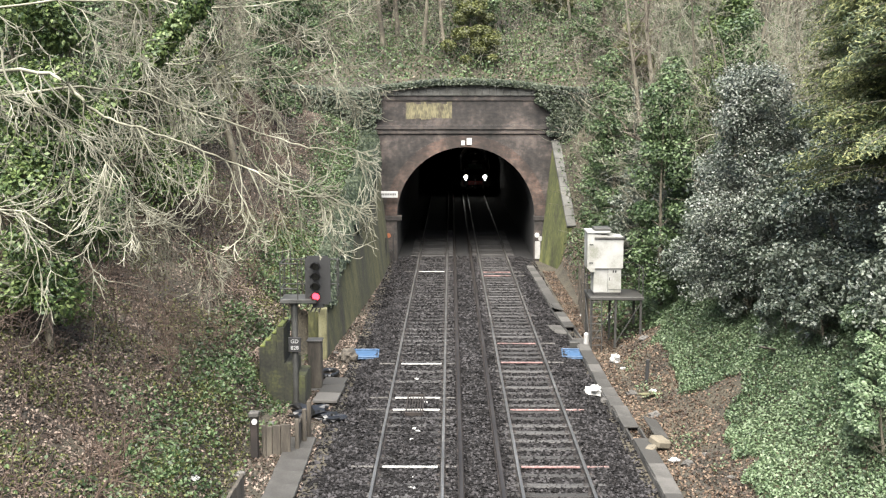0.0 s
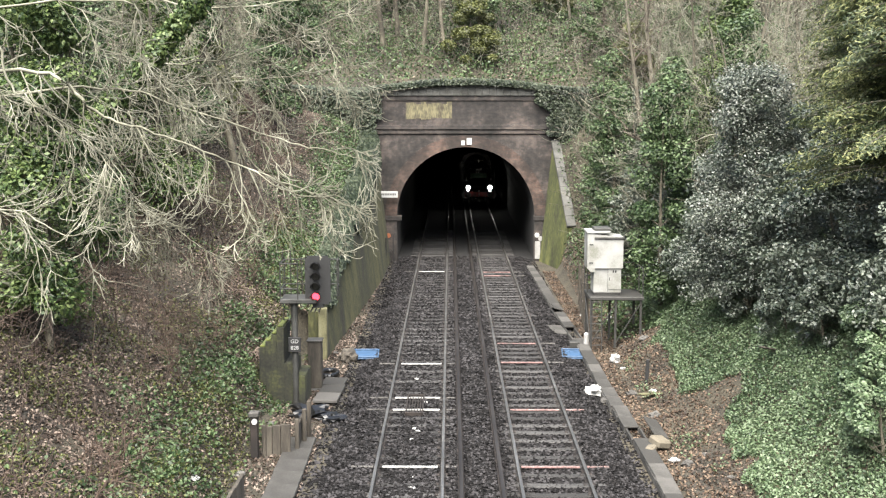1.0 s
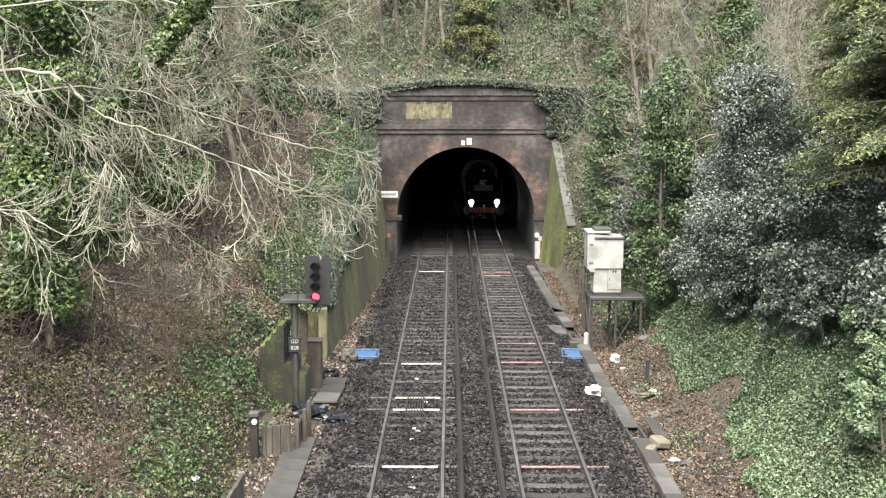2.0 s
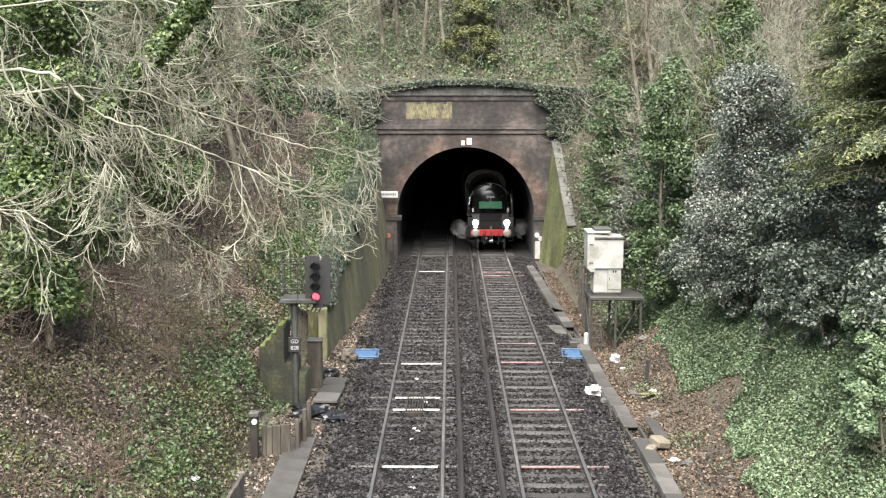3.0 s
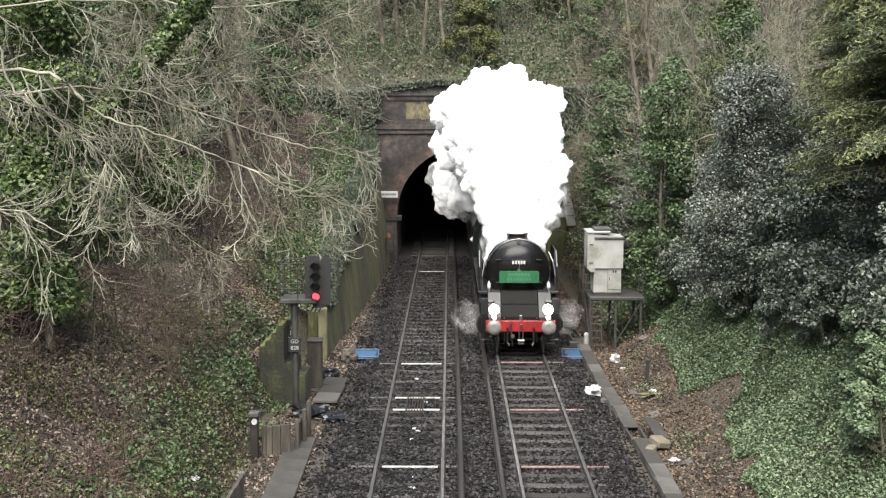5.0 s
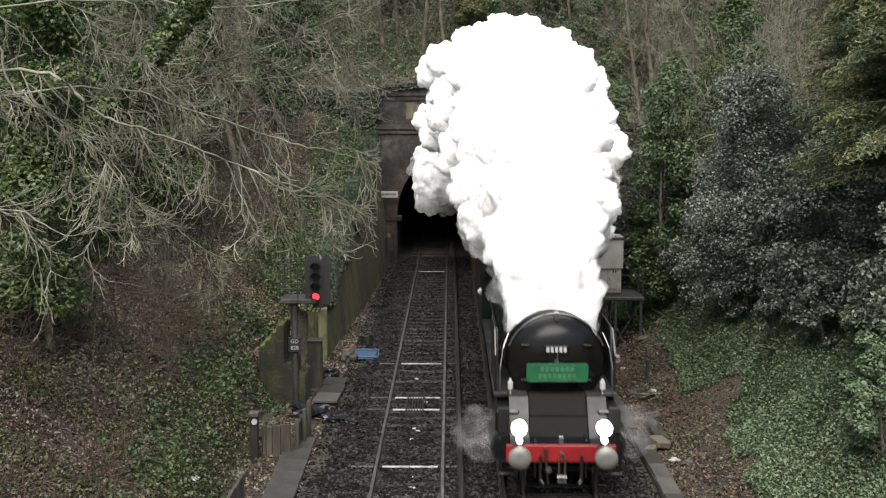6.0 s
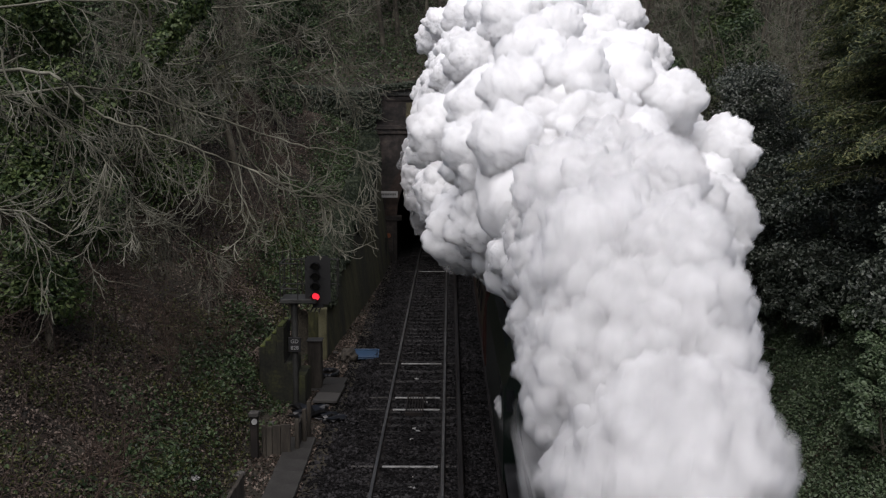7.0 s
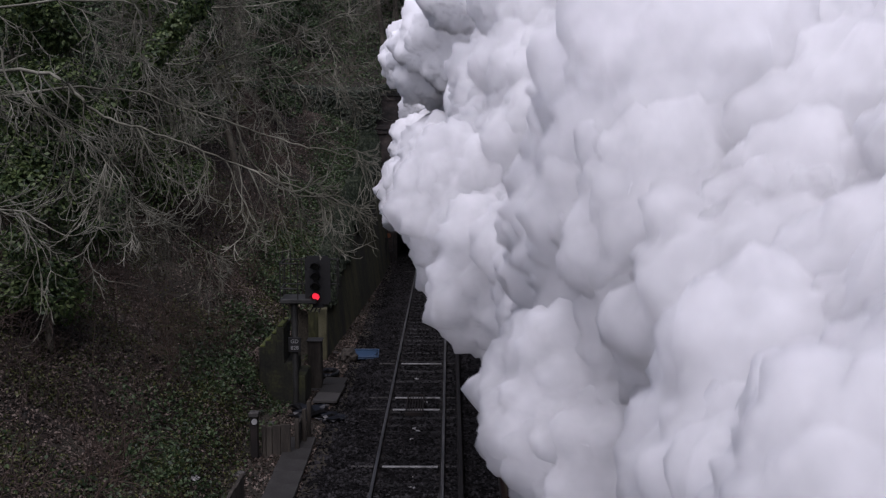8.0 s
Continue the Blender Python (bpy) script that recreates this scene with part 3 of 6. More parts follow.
def build_bare_trees():
    """Leafless trees in the woods over the tunnel and on both banks."""
    rnd = random.Random(4)
    kinds = []
    for i, (h, r) in enumerate(((9.5, 0.13), (11.5, 0.16), (8.0, 0.1), (10.5, 0.14), (7.0, 0.08))):
        t = empty("bare_tree", pose(0, 0, -500 - 40 * i), "leafless grey-brown tree with many fine twigs", "tree", "leafless woodland trees")
        trunk, lines = tree_lines(30 + i, h, r, (2, 5, 5, 3), levels=3)
        sweep("trunk", trunk, M_BARK, t, 8)
        sweep("crown", lines, M_TWIG_DARK if i % 2 else M_TWIG, t, 4)
        kinds.append(t)
    spots = []
    for i in range(46):
        spots.append((rnd.uniform(-22, 24), rnd.uniform(62, 84)))
    for i in range(14):
        spots.append((rnd.uniform(-17, -8.0), rnd.uniform(32, 59)))
    for i in range(12):
        spots.append((rnd.uniform(8.5, 17), rnd.uniform(38, 60)))
    for i, (x, y) in enumerate(spots):
        m = ground_pose(x, y, rnd.uniform(0, 360))
        if i < 5:
            kinds[i].matrix_world = m
        else:
            copy_thing(kinds[i % 5], m)


build_bare_trees()


def curve_through(pts, n):
    """Points along a smooth line through a few given ones."""
    p = [Vector(pts[0]) * 2 - Vector(pts[1])] + [Vector(q) for q in pts] + [Vector(pts[-1]) * 2 - Vector(pts[-2])]
    out = []
    for i in range(1, len(p) - 2):
        for k in range(n):
            u = k / n
            out.append(0.5 * (2 * p[i] + (p[i + 1] - p[i - 1]) * u + (2 * p[i - 1] - 5 * p[i] + 4 * p[i + 1] - p[i + 2]) * u * u + (3 * p[i] - p[i - 1] - 3 * p[i + 1] + p[i + 2]) * u ** 3))
    return out + [p[-2]]


def twig(rnd, lines, p, d, length, r, level, curl):
    """A twig that sags and then curls up at its tip, with finer ones along it."""
    steps = 8 if level < 2 else 6
    line, spots = [(p.copy(), r)], []
    for i in range(steps):
        k = i / (steps - 1)
        d = (d + Vector((rnd.gauss(0, 0.16), rnd.gauss(0, 0.12), rnd.gauss(0, 0.16) + curl * (k - 0.42)))).normalized()
        p = p + d * (length / steps)
        if p.x > -1.3 or (p.z < 5.3 and p.x > -5.0):
            break
        line.append((p.copy(), max(0.006, r * (1 - 0.6 * k))))
        spots.append((p.copy(), d.copy()))
    if len(line) > 2:
        lines.append(line)
    if level < 3 and len(spots) > 2:
        for j in range((4, 3, 1)[level]):
            q, e = spots[rnd.randrange(0, len(spots) - 1)]
            side = 1 if rnd.random() < 0.5 else -1
            f = (e + Vector((-e.z * side * 0.75, rnd.uniform(-0.5, 0.5), e.x * side * 0.75)) + Vector((0, 0, -0.12))).normalized()
            twig(rnd, lines, q, f, length * rnd.uniform(0.4, 0.7), max(r * 0.68, 0.008), level + 1, curl)


def build_overhanging_tree(seed, x, y, boughs):
    """A leafless tree whose pale twiggy boughs arch over the left bank. boughs: points on the way, radius, twigs, sag."""
    rnd = random.Random(seed)
    t = empty("overhanging_tree", pose(0, 0, 0), "leafless tree with pale lichened drooping boughs and twigs", "tree", "trees leaning over the bank")
    base = Vector((x, y, ground_z(x, y)))
    stem = [base + Vector((0, 0, -0.3)), base + Vector((0.1, 0.2, 2.5)), base + Vector((0.2, 0.3, 5.0)), base + Vector((0.2, 0.2, 8.0))]
    sweep("trunk", [[(p, 0.24 - 0.05 * i) for i, p in enumerate(stem)]], M_BARK, t, 8)
    for way, r, count, sag in boughs:
        h = way[0][2] - 0.7
        root = base + Vector((0.2, 0.25, max(1.0, min(7.6, h - base.z))))
        line = curve_through([tuple(root)] + list(way), 9)
        line = [p + Vector((rnd.gauss(0, 0.012), rnd.gauss(0, 0.03), rnd.gauss(0, 0.014))) for p in line]
        lines = [[(p, r * (1 - 0.78 * i / len(line))) for i, p in enumerate(line)]]
        for i in range(count):
            j = rnd.randrange(5, len(line) - 1)
            e = (line[j + 1] - line[j - 1]).normalized()
            side = 1 if rnd.random() < 0.4 else -1
            f = (e * 0.9 + Vector((-e.z, 0, e.x)) * side * 0.7 + Vector((0, rnd.uniform(-0.5, 0.5), sag))).normalized()
            twig(rnd, lines, line[j], f, rnd.uniform(0.9, 2.3) * (1.15 - 0.5 * j / len(line)), max(0.011, r * 0.36), 0, rnd.uniform(0.3, 0.85))
        tip = (line[-1] - line[-3]).normalized()
        for i in range(4):
            twig(rnd, lines, line[-1], (tip + Vector((0, rnd.uniform(-0.4, 0.4), rnd.uniform(-0.45, 0.35)))).normalized(), rnd.uniform(0.7, 1.3), r * 0.25, 1, 0.3)
        tagged(sweep("bough", lines, M_TWIG, t, 5), "pale lichened bough with drooping twigs")


build_overhanging_tree(17, -10.9, 18.0, (
    (((-7.3, 19.4, 8.7), (-6.0, 19.6, 7.9), (-5.0, 19.8, 7.55), (-3.4, 20.1, 6.9), (-1.9, 20.4, 6.3)), 0.04, 25, -0.38),
    (((-7.9, 19.0, 9.3), (-7.3, 19.1, 8.3), (-6.3, 19.2, 7.6), (-5.3, 19.3, 6.4)), 0.032, 12, -0.15),
    (((-5.9, 19.8, 9.9), (-5.4, 19.9, 9.0), (-4.9, 20.0, 8.2)), 0.024, 7, -0.05),
    (((-8.2, 18.6, 6.2), (-7.3, 18.8, 6.35), (-6.5, 19.0, 5.9), (-5.7, 19.2, 6.1)), 0.026, 11, -0.05),
    (((-6.6, 20.4, 8.4), (-4.8, 20.8, 8.0), (-3.0, 21.2, 7.4), (-1.7, 21.4, 7.1)), 0.03, 14, 0.05)))
build_overhanging_tree(23, -11.2, 26.0, (
    (((-8.6, 25.4, 9.4), (-6.4, 25.6, 9.0), (-4.4, 25.8, 9.3), (-2.4, 26.0, 10.1)), 0.036, 24, 0.0),
    (((-8.8, 26.2, 8.3), (-6.4, 26.4, 8.5), (-4.2, 26.6, 8.7), (-2.2, 26.8, 9.0)), 0.034, 24, -0.05),
    (((-7.6, 25.0, 10.6), (-5.6, 25.2, 10.2), (-3.4, 25.4, 10.4), (-2.0, 25.5, 11.0)), 0.03, 20, -0.1),
    (((-9.0, 25.6, 6.4), (-7.6, 25.6, 6.1), (-6.4, 25.6, 5.4), (-5.4, 25.7, 4.6)), 0.028, 8, -0.2)))


def build_brushwood():
    rnd = random.Random(9)
    for nm, lab, count, area, hgt, m in (
            ("brushwood", "tangled leafless brushwood and saplings above the tunnel", 430, (-20, 22, 61.2, 78), 2.6, M_TWIG),
            ("brushwood", "tangled red-brown bramble stems on the leaf-littered bank", 900, (-15, -6.2, 16, 58), 1.2, M_BRAMBLE),
            ("brushwood", "thin leafless saplings among evergreens on the bank", 230, (7.5, 16, 40, 60), 4.6, M_TWIG)):
        lines = []
        for i in range(count):
            x, y = rnd.uniform(*area[:2]), rnd.uniform(*area[2:])
            p = Vector((x, y, ground_z(x, y) - 0.1))
            d = Vector((rnd.uniform(-0.6, 0.6), rnd.uniform(-0.6, 0.6), 1)).normalized()
            branch(rnd, lines, p, d, hgt * rnd.uniform(0.5, 1.3), 0.018, 1, 3, (0, 5, 3, 0), 0.0, 0.02, 0.25)
        tagged(sweep(nm, lines, m, None, 3), lab, "brushwood", kind="stuff")


build_brushwood()


def build_ground_cover():
    # dead leaves
    def litter(x, y):
        return (0.62 + 0.7 * patch(x, y, 0.3)) * (1 if x < -4.6 else 0.6)
    c = on_ground(330000, -15, -3.25, 15, 60, lambda x, y: litter(x, y) * (1.0 if y < 40 else 0.6), 0.05)
    tagged(leaves("leaf_litter", c, 0.083, M_LITTER, flat=0.3), "brown dead leaves lying on the bank", "leaf litter", kind="stuff")
    c = on_ground(60000, 4.6, 8.5, 14, 56, lambda x, y: 0.95 - 0.25 * max(0, x - 5.6), 0.05)
    tagged(leaves("leaf_litter", c, 0.075, M_LITTER_RUST, flat=0.3), "brown dead leaves beside the cable trough", "leaf litter", kind="stuff")
    # ivy on the left bank: by the steps, at the foot and in patches
    def ivy_left(x, y):
        k = 1.25 * patch(x, y, 0.55, 3) - 0.06 - 0.4 * math.exp(-((x + 8.0) / 1.5) ** 2) * (1 if y > 20 else 0.3)
        k += 0.75 * math.exp(-((x + 6.0) / 1.5) ** 2) * (1 if 21 < y < 34 else 0.35)
        if y > 36:
            k += 0.9 * math.exp(-((x - wall_x(y) + 1.0) / 2.2) ** 2)
        if y < 23:
            k += 0.08
        return k
    c = on_ground(175000, -15, -4.4, 15, 60, ivy_left, 0.2)
    tagged(leaves("bank_ivy", c, 0.1, M_IVY, flat=0.15), "mid green ivy patches on the leafy bank", "ivy", kind="stuff")
    c = on_ground(150000, -13, -4.7, 14, 44, lambda x, y: 0.16 + (0.22 if x < -7.6 - 0.1 * (y - 20) else 0.0) + 0.9 * patch(x, y, 0.6, 8) + 0.25 * math.exp(-((x + 5.3) / 0.7) ** 2), 0.16)
    tagged(leaves("bank_weeds", c, 0.065, M_IVY_YELLOW, flat=0.2), "yellow-green weeds and moss on the bank", "weeds", kind="stuff")
    # right bank: thick bright ivy above a raw soil lip
    def ivy_right(x, y):
        if y < 27.5:
            edge = lerp(y, 22, 27.5, 6.25, 6.8)
        elif y < 29.4:
            edge = lerp(y, 27.5, 29.4, 6.8, 7.9)
        elif y < 31:
            edge = lerp(y, 29.4, 31, 7.9, 6.5)
        else:
            edge = lerp(y, 31, 40, 6.4, 7.0)
        edge += 0.5 * patch(x, y, 0.9, 5)
        return 1.0 if x > edge else max(0.0, 0.25 * patch(x, y, 0.8, 2) - 0.02)
    c = on_ground(240000, 5.4, 12, 15, 44, ivy_right, 0.2)
    tagged(leaves("bank_ivy", c, 0.072, M_IVY_BRIGHT, flat=0.3), "thick bright green ivy blanket on the bank", "ivy", kind="stuff")
    c = on_ground(45000, 5.6, 16, 38, 60, lambda x, y: 0.85 if x > 6.2 else 0.6, 0.35)
    tagged(leaves("bank_ivy", c, 0.12, M_IVY, flat=0.2), "dark ivy and undergrowth below the evergreens", "ivy", kind="stuff")
    # hill above the portal
    c = on_ground(110000, -22, 24, 60.7, 84, lambda x, y: 0.8 + 1.0 * patch(x, y, 0.22, 1), 0.9)
    tagged(leaves("hill_ivy", c, 0.15, M_IVY, flat=0.1, aspect=0.7), "ivy and evergreen undergrowth on the hill above the tunnel", "ivy", kind="stuff")
    c = on_ground(30000, -22, 24, 60.7, 82, lambda x, y: 0.35 + 1.0 * patch(x, y, 0.25, 6), 0.5)
    tagged(leaves("leaf_litter", c, 0.16, M_LITTER, flat=0.3), "dead leaves on the hill above the tunnel", "leaf litter", kind="stuff")


build_ground_cover()


def build_hanging_ivy():
    # curtain over the left wall
    n = 60000
    ys = RNG.uniform(37.5, 60.0, n)
    fall = RNG.power(2.2, n)
    pts = []
    for y, f in zip(ys, fall):
        t = wall_top(y)
        reach = t * (0.2 + 0.3 * noise.noise(Vector((y * 0.45, 2.0, 0)))) + 0.5
        if y > 55:
            reach = min(reach, t - 3.6)
        z = t + 0.45 - (1 - f) * reach
        if y > 56 and z < 4.4:
            continue
        pts.append((wall_x(y) - 0.12 * z + RNG.uniform(0.0, 0.12 + 0.02 * max(0, z - 2)) - (RNG.uniform(0, 0.7) if z > t else 0), y, z))
    tagged(leaves("hanging_ivy", np.array(pts), 0.125, M_IVY_DULL, out=np.array([0.9, -0.5, 0.2]), droop=1.0), "curtain of ivy hanging over the retaining wall", "ivy", kind="stuff")
    # portal's corners and top
    pts = []
    for i in range(22000):
        u = RNG.uniform(0, 1)
        if u < 0.18:
            x, z = RNG.uniform(-5.4, -3.6), RNG.uniform(4.5, 8.8)
            if x > -3.9 and z < 7.3:
                continue
        elif u < 0.7:
            x = RNG.uniform(4.4, 7.6)
            z = RNG.uniform(4.4, 9.0)
            if x < 5.0 + 0.5 * abs(noise.noise(Vector((z * 1.5, 0, 3)))) and z < 8.2 - (x - 4.4) * 0.6 or x < 5.8 and z < 6.4:
                continue
        else:
            x = RNG.uniform(-4.4, 6.2)
            z = 8.7 + 0.4 * math.sin(math.pi * (x + 4) / 9.7) + RNG.uniform(0.0, 0.35)
        pts.append((x, PORTAL_Y - RNG.uniform(0.02, 0.45), z))
    tagged(leaves("portal_ivy", np.array(pts), 0.11, M_IVY_DULL, out=np.array([0, -0.8, 0.3]), droop=0.8), "ivy creeping over the tunnel parapet", "ivy", kind="stuff")
    pts = []
    for i in range(30000):
        x = RNG.uniform(-16, -3.9) if i % 2 else RNG.uniform(5.7, 16)
        lo, hi = ground_z(x, PORTAL_Y - 0.2), ground_z(x, PORTAL_Y + 0.7) + 0.3
        if hi > lo:
            pts.append((x, PORTAL_Y - RNG.uniform(-0.3, 0.35), RNG.uniform(lo - 0.1, hi)))
    tagged(leaves("hanging_ivy", np.array(pts), 0.14, M_IVY_DULL, out=np.array([0, -0.8, 0.4]), droop=0.6), "ivy hanging down the steep bank beside the portal", "ivy", kind="stuff")
    pts = [(x, PORTAL_Y - RNG.uniform(0, 0.3), 8.85 + 0.42 * math.sin(math.pi * (x + 3.6) / 9.0) + RNG.uniform(-0.1, 0.2)) for x in RNG.uniform(-3.8, 6.4, 3500)]
    tagged(leaves("parapet_moss", np.array(pts), 0.1, M_IVY_YELLOW, flat=0.4), "yellow-green moss and grass on the parapet", "moss", kind="stuff")


build_hanging_ivy()


def crown_points(n, rx, ry, h, seed, lobes=14, z0=0.1, shell=0.55):
    """Places of leaves in a crown of overlapping clumps with gaps and an uneven outline."""
    rnd = np.random.default_rng(seed)
    cs = []
    for i in range(lobes):
        a, u = rnd.uniform(0, 6.28), rnd.uniform(0, 1)
        k = (1 - 0.65 * u) * rnd.uniform(0.5, 1.0)
        cs.append((rx * k * math.cos(a), ry * k * math.sin(a), h * (z0 + (1 - z0) * u), rnd.uniform(0.14, 0.34 if lobes < 20 else 0.24) * max(rx, h * 0.3)))
    cs = np.array(cs)
    pick = rnd.integers(0, lobes, n)
    v = rnd.normal(size=(n, 3))
    v /= np.linalg.norm(v, axis=1)[:, None]
    v *= (shell + (1 - shell) * rnd.uniform(0, 1, (n, 1)) ** 0.5)
    p = cs[pick, :3] + v * cs[pick, 3:4] * np.array([1.15, 1.15, 0.85])
    return p, v


def shrub(seed, rx, h, n, size, material, label, name="evergreen_shrub", lobes=40, second=None, shell=0.55):
    t = empty(name, pose(0, 0, 0), label, "shrub" if name == "evergreen_shrub" else "tree")
    trunk, lines = tree_lines(seed, h * 0.85, 0.03 + 0.008 * h, (2, 3, 3, 0), levels=2, first=0.15)
    sweep("trunk", trunk + lines, M_BARK, t, 6)
    p, v = crown_points(n, rx, rx, h, seed, lobes, shell=shell)
    leaves("crown", p, size, material, t, out=v * 0.7 + np.array([0, 0, 0.25]))
    if second:
        p, v = crown_points(n // 2, rx * 1.02, rx * 1.02, h * 1.02, seed, lobes, shell=max(0.4, shell))
        leaves("outer_leaves", p, size, second, t, out=v * 0.7 + np.array([0, 0, 0.25]))
    return t


def build_evergreens():
    # holly with pale glossy leaves
    a = shrub(1, 2.1, 7.2, 42000, 0.072, M_HOLLY, "tall evergreen with glossy grey-green and silvery leaves", "evergreen_tree", 170, M_SILVER, 0.15)
    a.matrix_world = ground_pose(8.9, 33.5)
    b = shrub(2, 2.0, 4.2, 17000, 0.1, M_HOLLY, "broad evergreen shrub with glossy grey-green leaves", lobes=110, shell=0.2)
    b.matrix_world = ground_pose(9.9, 28.8)
    for x, y, rz in ((9.6, 31.5, 40), (8.9, 37.0, 100), (11.2, 26.5, 200), (10.3, 23.4, 80), (11.2, 21.3, 310), (9.0, 41, 10), (7.9, 46, 75), (11.3, 36, 150), (8.2, 51, 33), (9.4, 56, 120)):
        copy_thing(b, ground_pose(x, y, rz))
    # ivy-clad trees
    c = shrub(3, 1.25, 8.5, 14000, 0.12, M_IVY, "tree trunk thickly clad in dark ivy", "ivy_clad_tree", 46)
    c.matrix_world = ground_pose(7.5, 39.5, 0, 0.4)
    for x, y, rz in ((8.5, 44, 60), (6.9, 48.5, 110), (7.6, 54, 20), (10.2, 40, 300), (-10.2, 31, 10), (-12.5, 29, 210), (-11.6, 34, 55), (-9.8, 43, 20), (-8.2, 52, 95), (-13.0, 40, 300), (1.6, 66.5, 200), (12.5, 62, 10), (-8.5, 64, 140), (-15, 63, 30), (8.5, 63.5, 70), (16, 66, 99), (-3.5, 70, 170), (-19, 70, 3)):
        copy_thing(c, ground_pose(x, y, rz, 0.4))
    f = shrub(6, 1.6, 9.5, 26000, 0.11, M_IVY_VIVID, "tall tree thickly clad in bright green ivy", "ivy_clad_tree", 60)
    f.matrix_world = ground_pose(-8.9, 24.5, 0, 0.4)
    for x, y, rz in ((-12.2, 33, 70), (-9.6, 37, 200), (11.2, 46, 140)):
        copy_thing(f, ground_pose(x, y, rz, 0.4))
    # low grey-green bushes where the ivy bank meets the wood
    g = shrub(9, 1.15, 1.9, 9000, 0.09, M_HOLLY, "low grey-green evergreen bush at the edge of the wood", lobes=50, shell=0.2)
    g.matrix_world = ground_pose(9.2, 27.2)
    for x, y, rz in ((9.0, 29.6, 50), (9.4, 31.4, 140), (8.9, 33.4, 250), (9.2, 35.4, 20), (8.8, 37.4, 100), (8.7, 39.6, 300), (8.3, 42.0, 200), (9.9, 25.4, 170), (10.2, 29.0, 75)):
        copy_thing(g, ground_pose(x, y, rz, 0.2))
    # small bright bushes near the edge of the bank
    d = shrub(4, 1.0, 1.7, 9000, 0.085, M_IVY_BRIGHT, "small leafy bright green bush", lobes=14)
    d.matrix_world = ground_pose(8.3, 21.0)
    for x, y, rz in ((8.9, 22.8, 50), (9.3, 19.4, 130), (9.5, 24.6, 200)):
        copy_thing(d, ground_pose(x, y, rz))
    e = shrub(5, 1.9, 3.6, 16000, 0.1, M_IVY_YELLOW, "yellow-green leafy shrub in the wood", lobes=34)
    e.matrix_world = ground_pose(1.2, 64.0)
    for x, y, rz in ((11.0, 50, 20), (-10.5, 48, 60), (9.8, 60.9, 110), (-14, 58, 15), (6.0, 70, 70)):
        copy_thing(e, ground_pose(x, y, rz))


build_evergreens()


def build_leaning_tree():
    """A trunk that leans out over the bank, wrapped in ivy."""
    t = empty("leaning_tree", pose(0, 0, 0), "leaning trunk wrapped in yellow-green ivy over the bank", "tree")
    way = [Vector((-10.4, 25.0, ground_z(-10.4, 25.0) - 0.3)), Vector((-8.9, 24.6, 6.4)), Vector((-7.4, 24.2, 7.9)), Vector((-6.3, 24.0, 9.0)), Vector((-5.3, 23.8, 10.1)), Vector((-4.7, 23.6, 11.2))]
    sweep("trunk", [[(p, 0.16 - 0.022 * i) for i, p in enumerate(way)]], M_BARK, t, 8)
    pts, outs = [], []
    rnd = random.Random(5)
    for i in range(9000):
        u = rnd.uniform(0.5, 4.99)
        a, b = way[int(u)], way[int(u) + 1]
        d = Vector((rnd.gauss(0, 1), rnd.gauss(0, 1), rnd.gauss(0, 1))).normalized()
        k = 0.16 + 0.2 * abs(noise.noise(Vector((u * 2.3, 1, 0)))) + rnd.uniform(0, 0.12)
        pts.append(tuple(a.lerp(b, u % 1) + d * k))
        outs.append(tuple(d))
    leaves("ivy", np.array(pts), 0.095, M_IVY_VIVID, t, out=np.array(outs), droop=0.5)


build_leaning_tree()


def build_conifer():
    t = empty("conifer", pose(0, 0, 0), "dense dark conifer with drooping yellow-green sprays", "tree")
    rnd = random.Random(51)
    h = 12.0
    sweep("trunk", [[(Vector((0, 0, -0.3)), 0.22), (Vector((0, 0, h * 0.5)), 0.14), (Vector((0.1, 0, h)), 0.03)]], M_BARK, t, 8)
    pts, outs, lines = [], [], []
    for i in range(420):
        z = rnd.uniform(3.4, h)
        a = rnd.uniform(0, 6.28)
        ln = (1 - 0.55 * z / h) * 3.1 * rnd.uniform(0.55, 1.12)
        d = Vector((math.cos(a), math.sin(a), 0.15))
        p = Vector((0, 0, z))
        line = [(p.copy(), 0.03)]
        for s in range(7):
            d = (d + Vector((rnd.uniform(-0.1, 0.1), rnd.uniform(-0.1, 0.1), -0.07))).normalized()
            p = p + d * ln / 7
            line.append((p.copy(), 0.03 * (1 - s / 7.5)))
            if s < 1:
                continue
            side = Vector((-d.y, d.x, 0))
            for q in range(58):
                u = rnd.uniform(-1, 1) * 0.42 * (1.25 - s / 8)
                pts.append(p + side * u + d * rnd.uniform(-0.2, 0.3) + Vector((0, 0, -0.3 * abs(u) + rnd.uniform(-0.17, 0.07))))
                outs.append((d.x * 0.8, d.y * 0.8, 0.6))
        lines.append(line)
    tagged(sweep("limb", lines, M_BARK, t, 4), kind="stuff")
    leaves("crown", np.array([tuple(p) for p in pts]), 0.12, M_CONIFER, t, out=np.array(outs), droop=0.7, aspect=0.24)
    t.matrix_world = ground_pose(10.3, 25.2)
    copy_thing(t, ground_pose(11.9, 30.5, 130))


build_conifer()
# ---- lineside things ----
M_SIGNAL = plain("matt_black_signal", (0.018, 0.018, 0.018), 0.7)
M_LENS_OFF = plain("dark_signal_lens", (0.02, 0.022, 0.02), 0.15)
M_LENS_RED = glow("lit_red_lens", (1.0, 0.03, 0.05), 1.7)
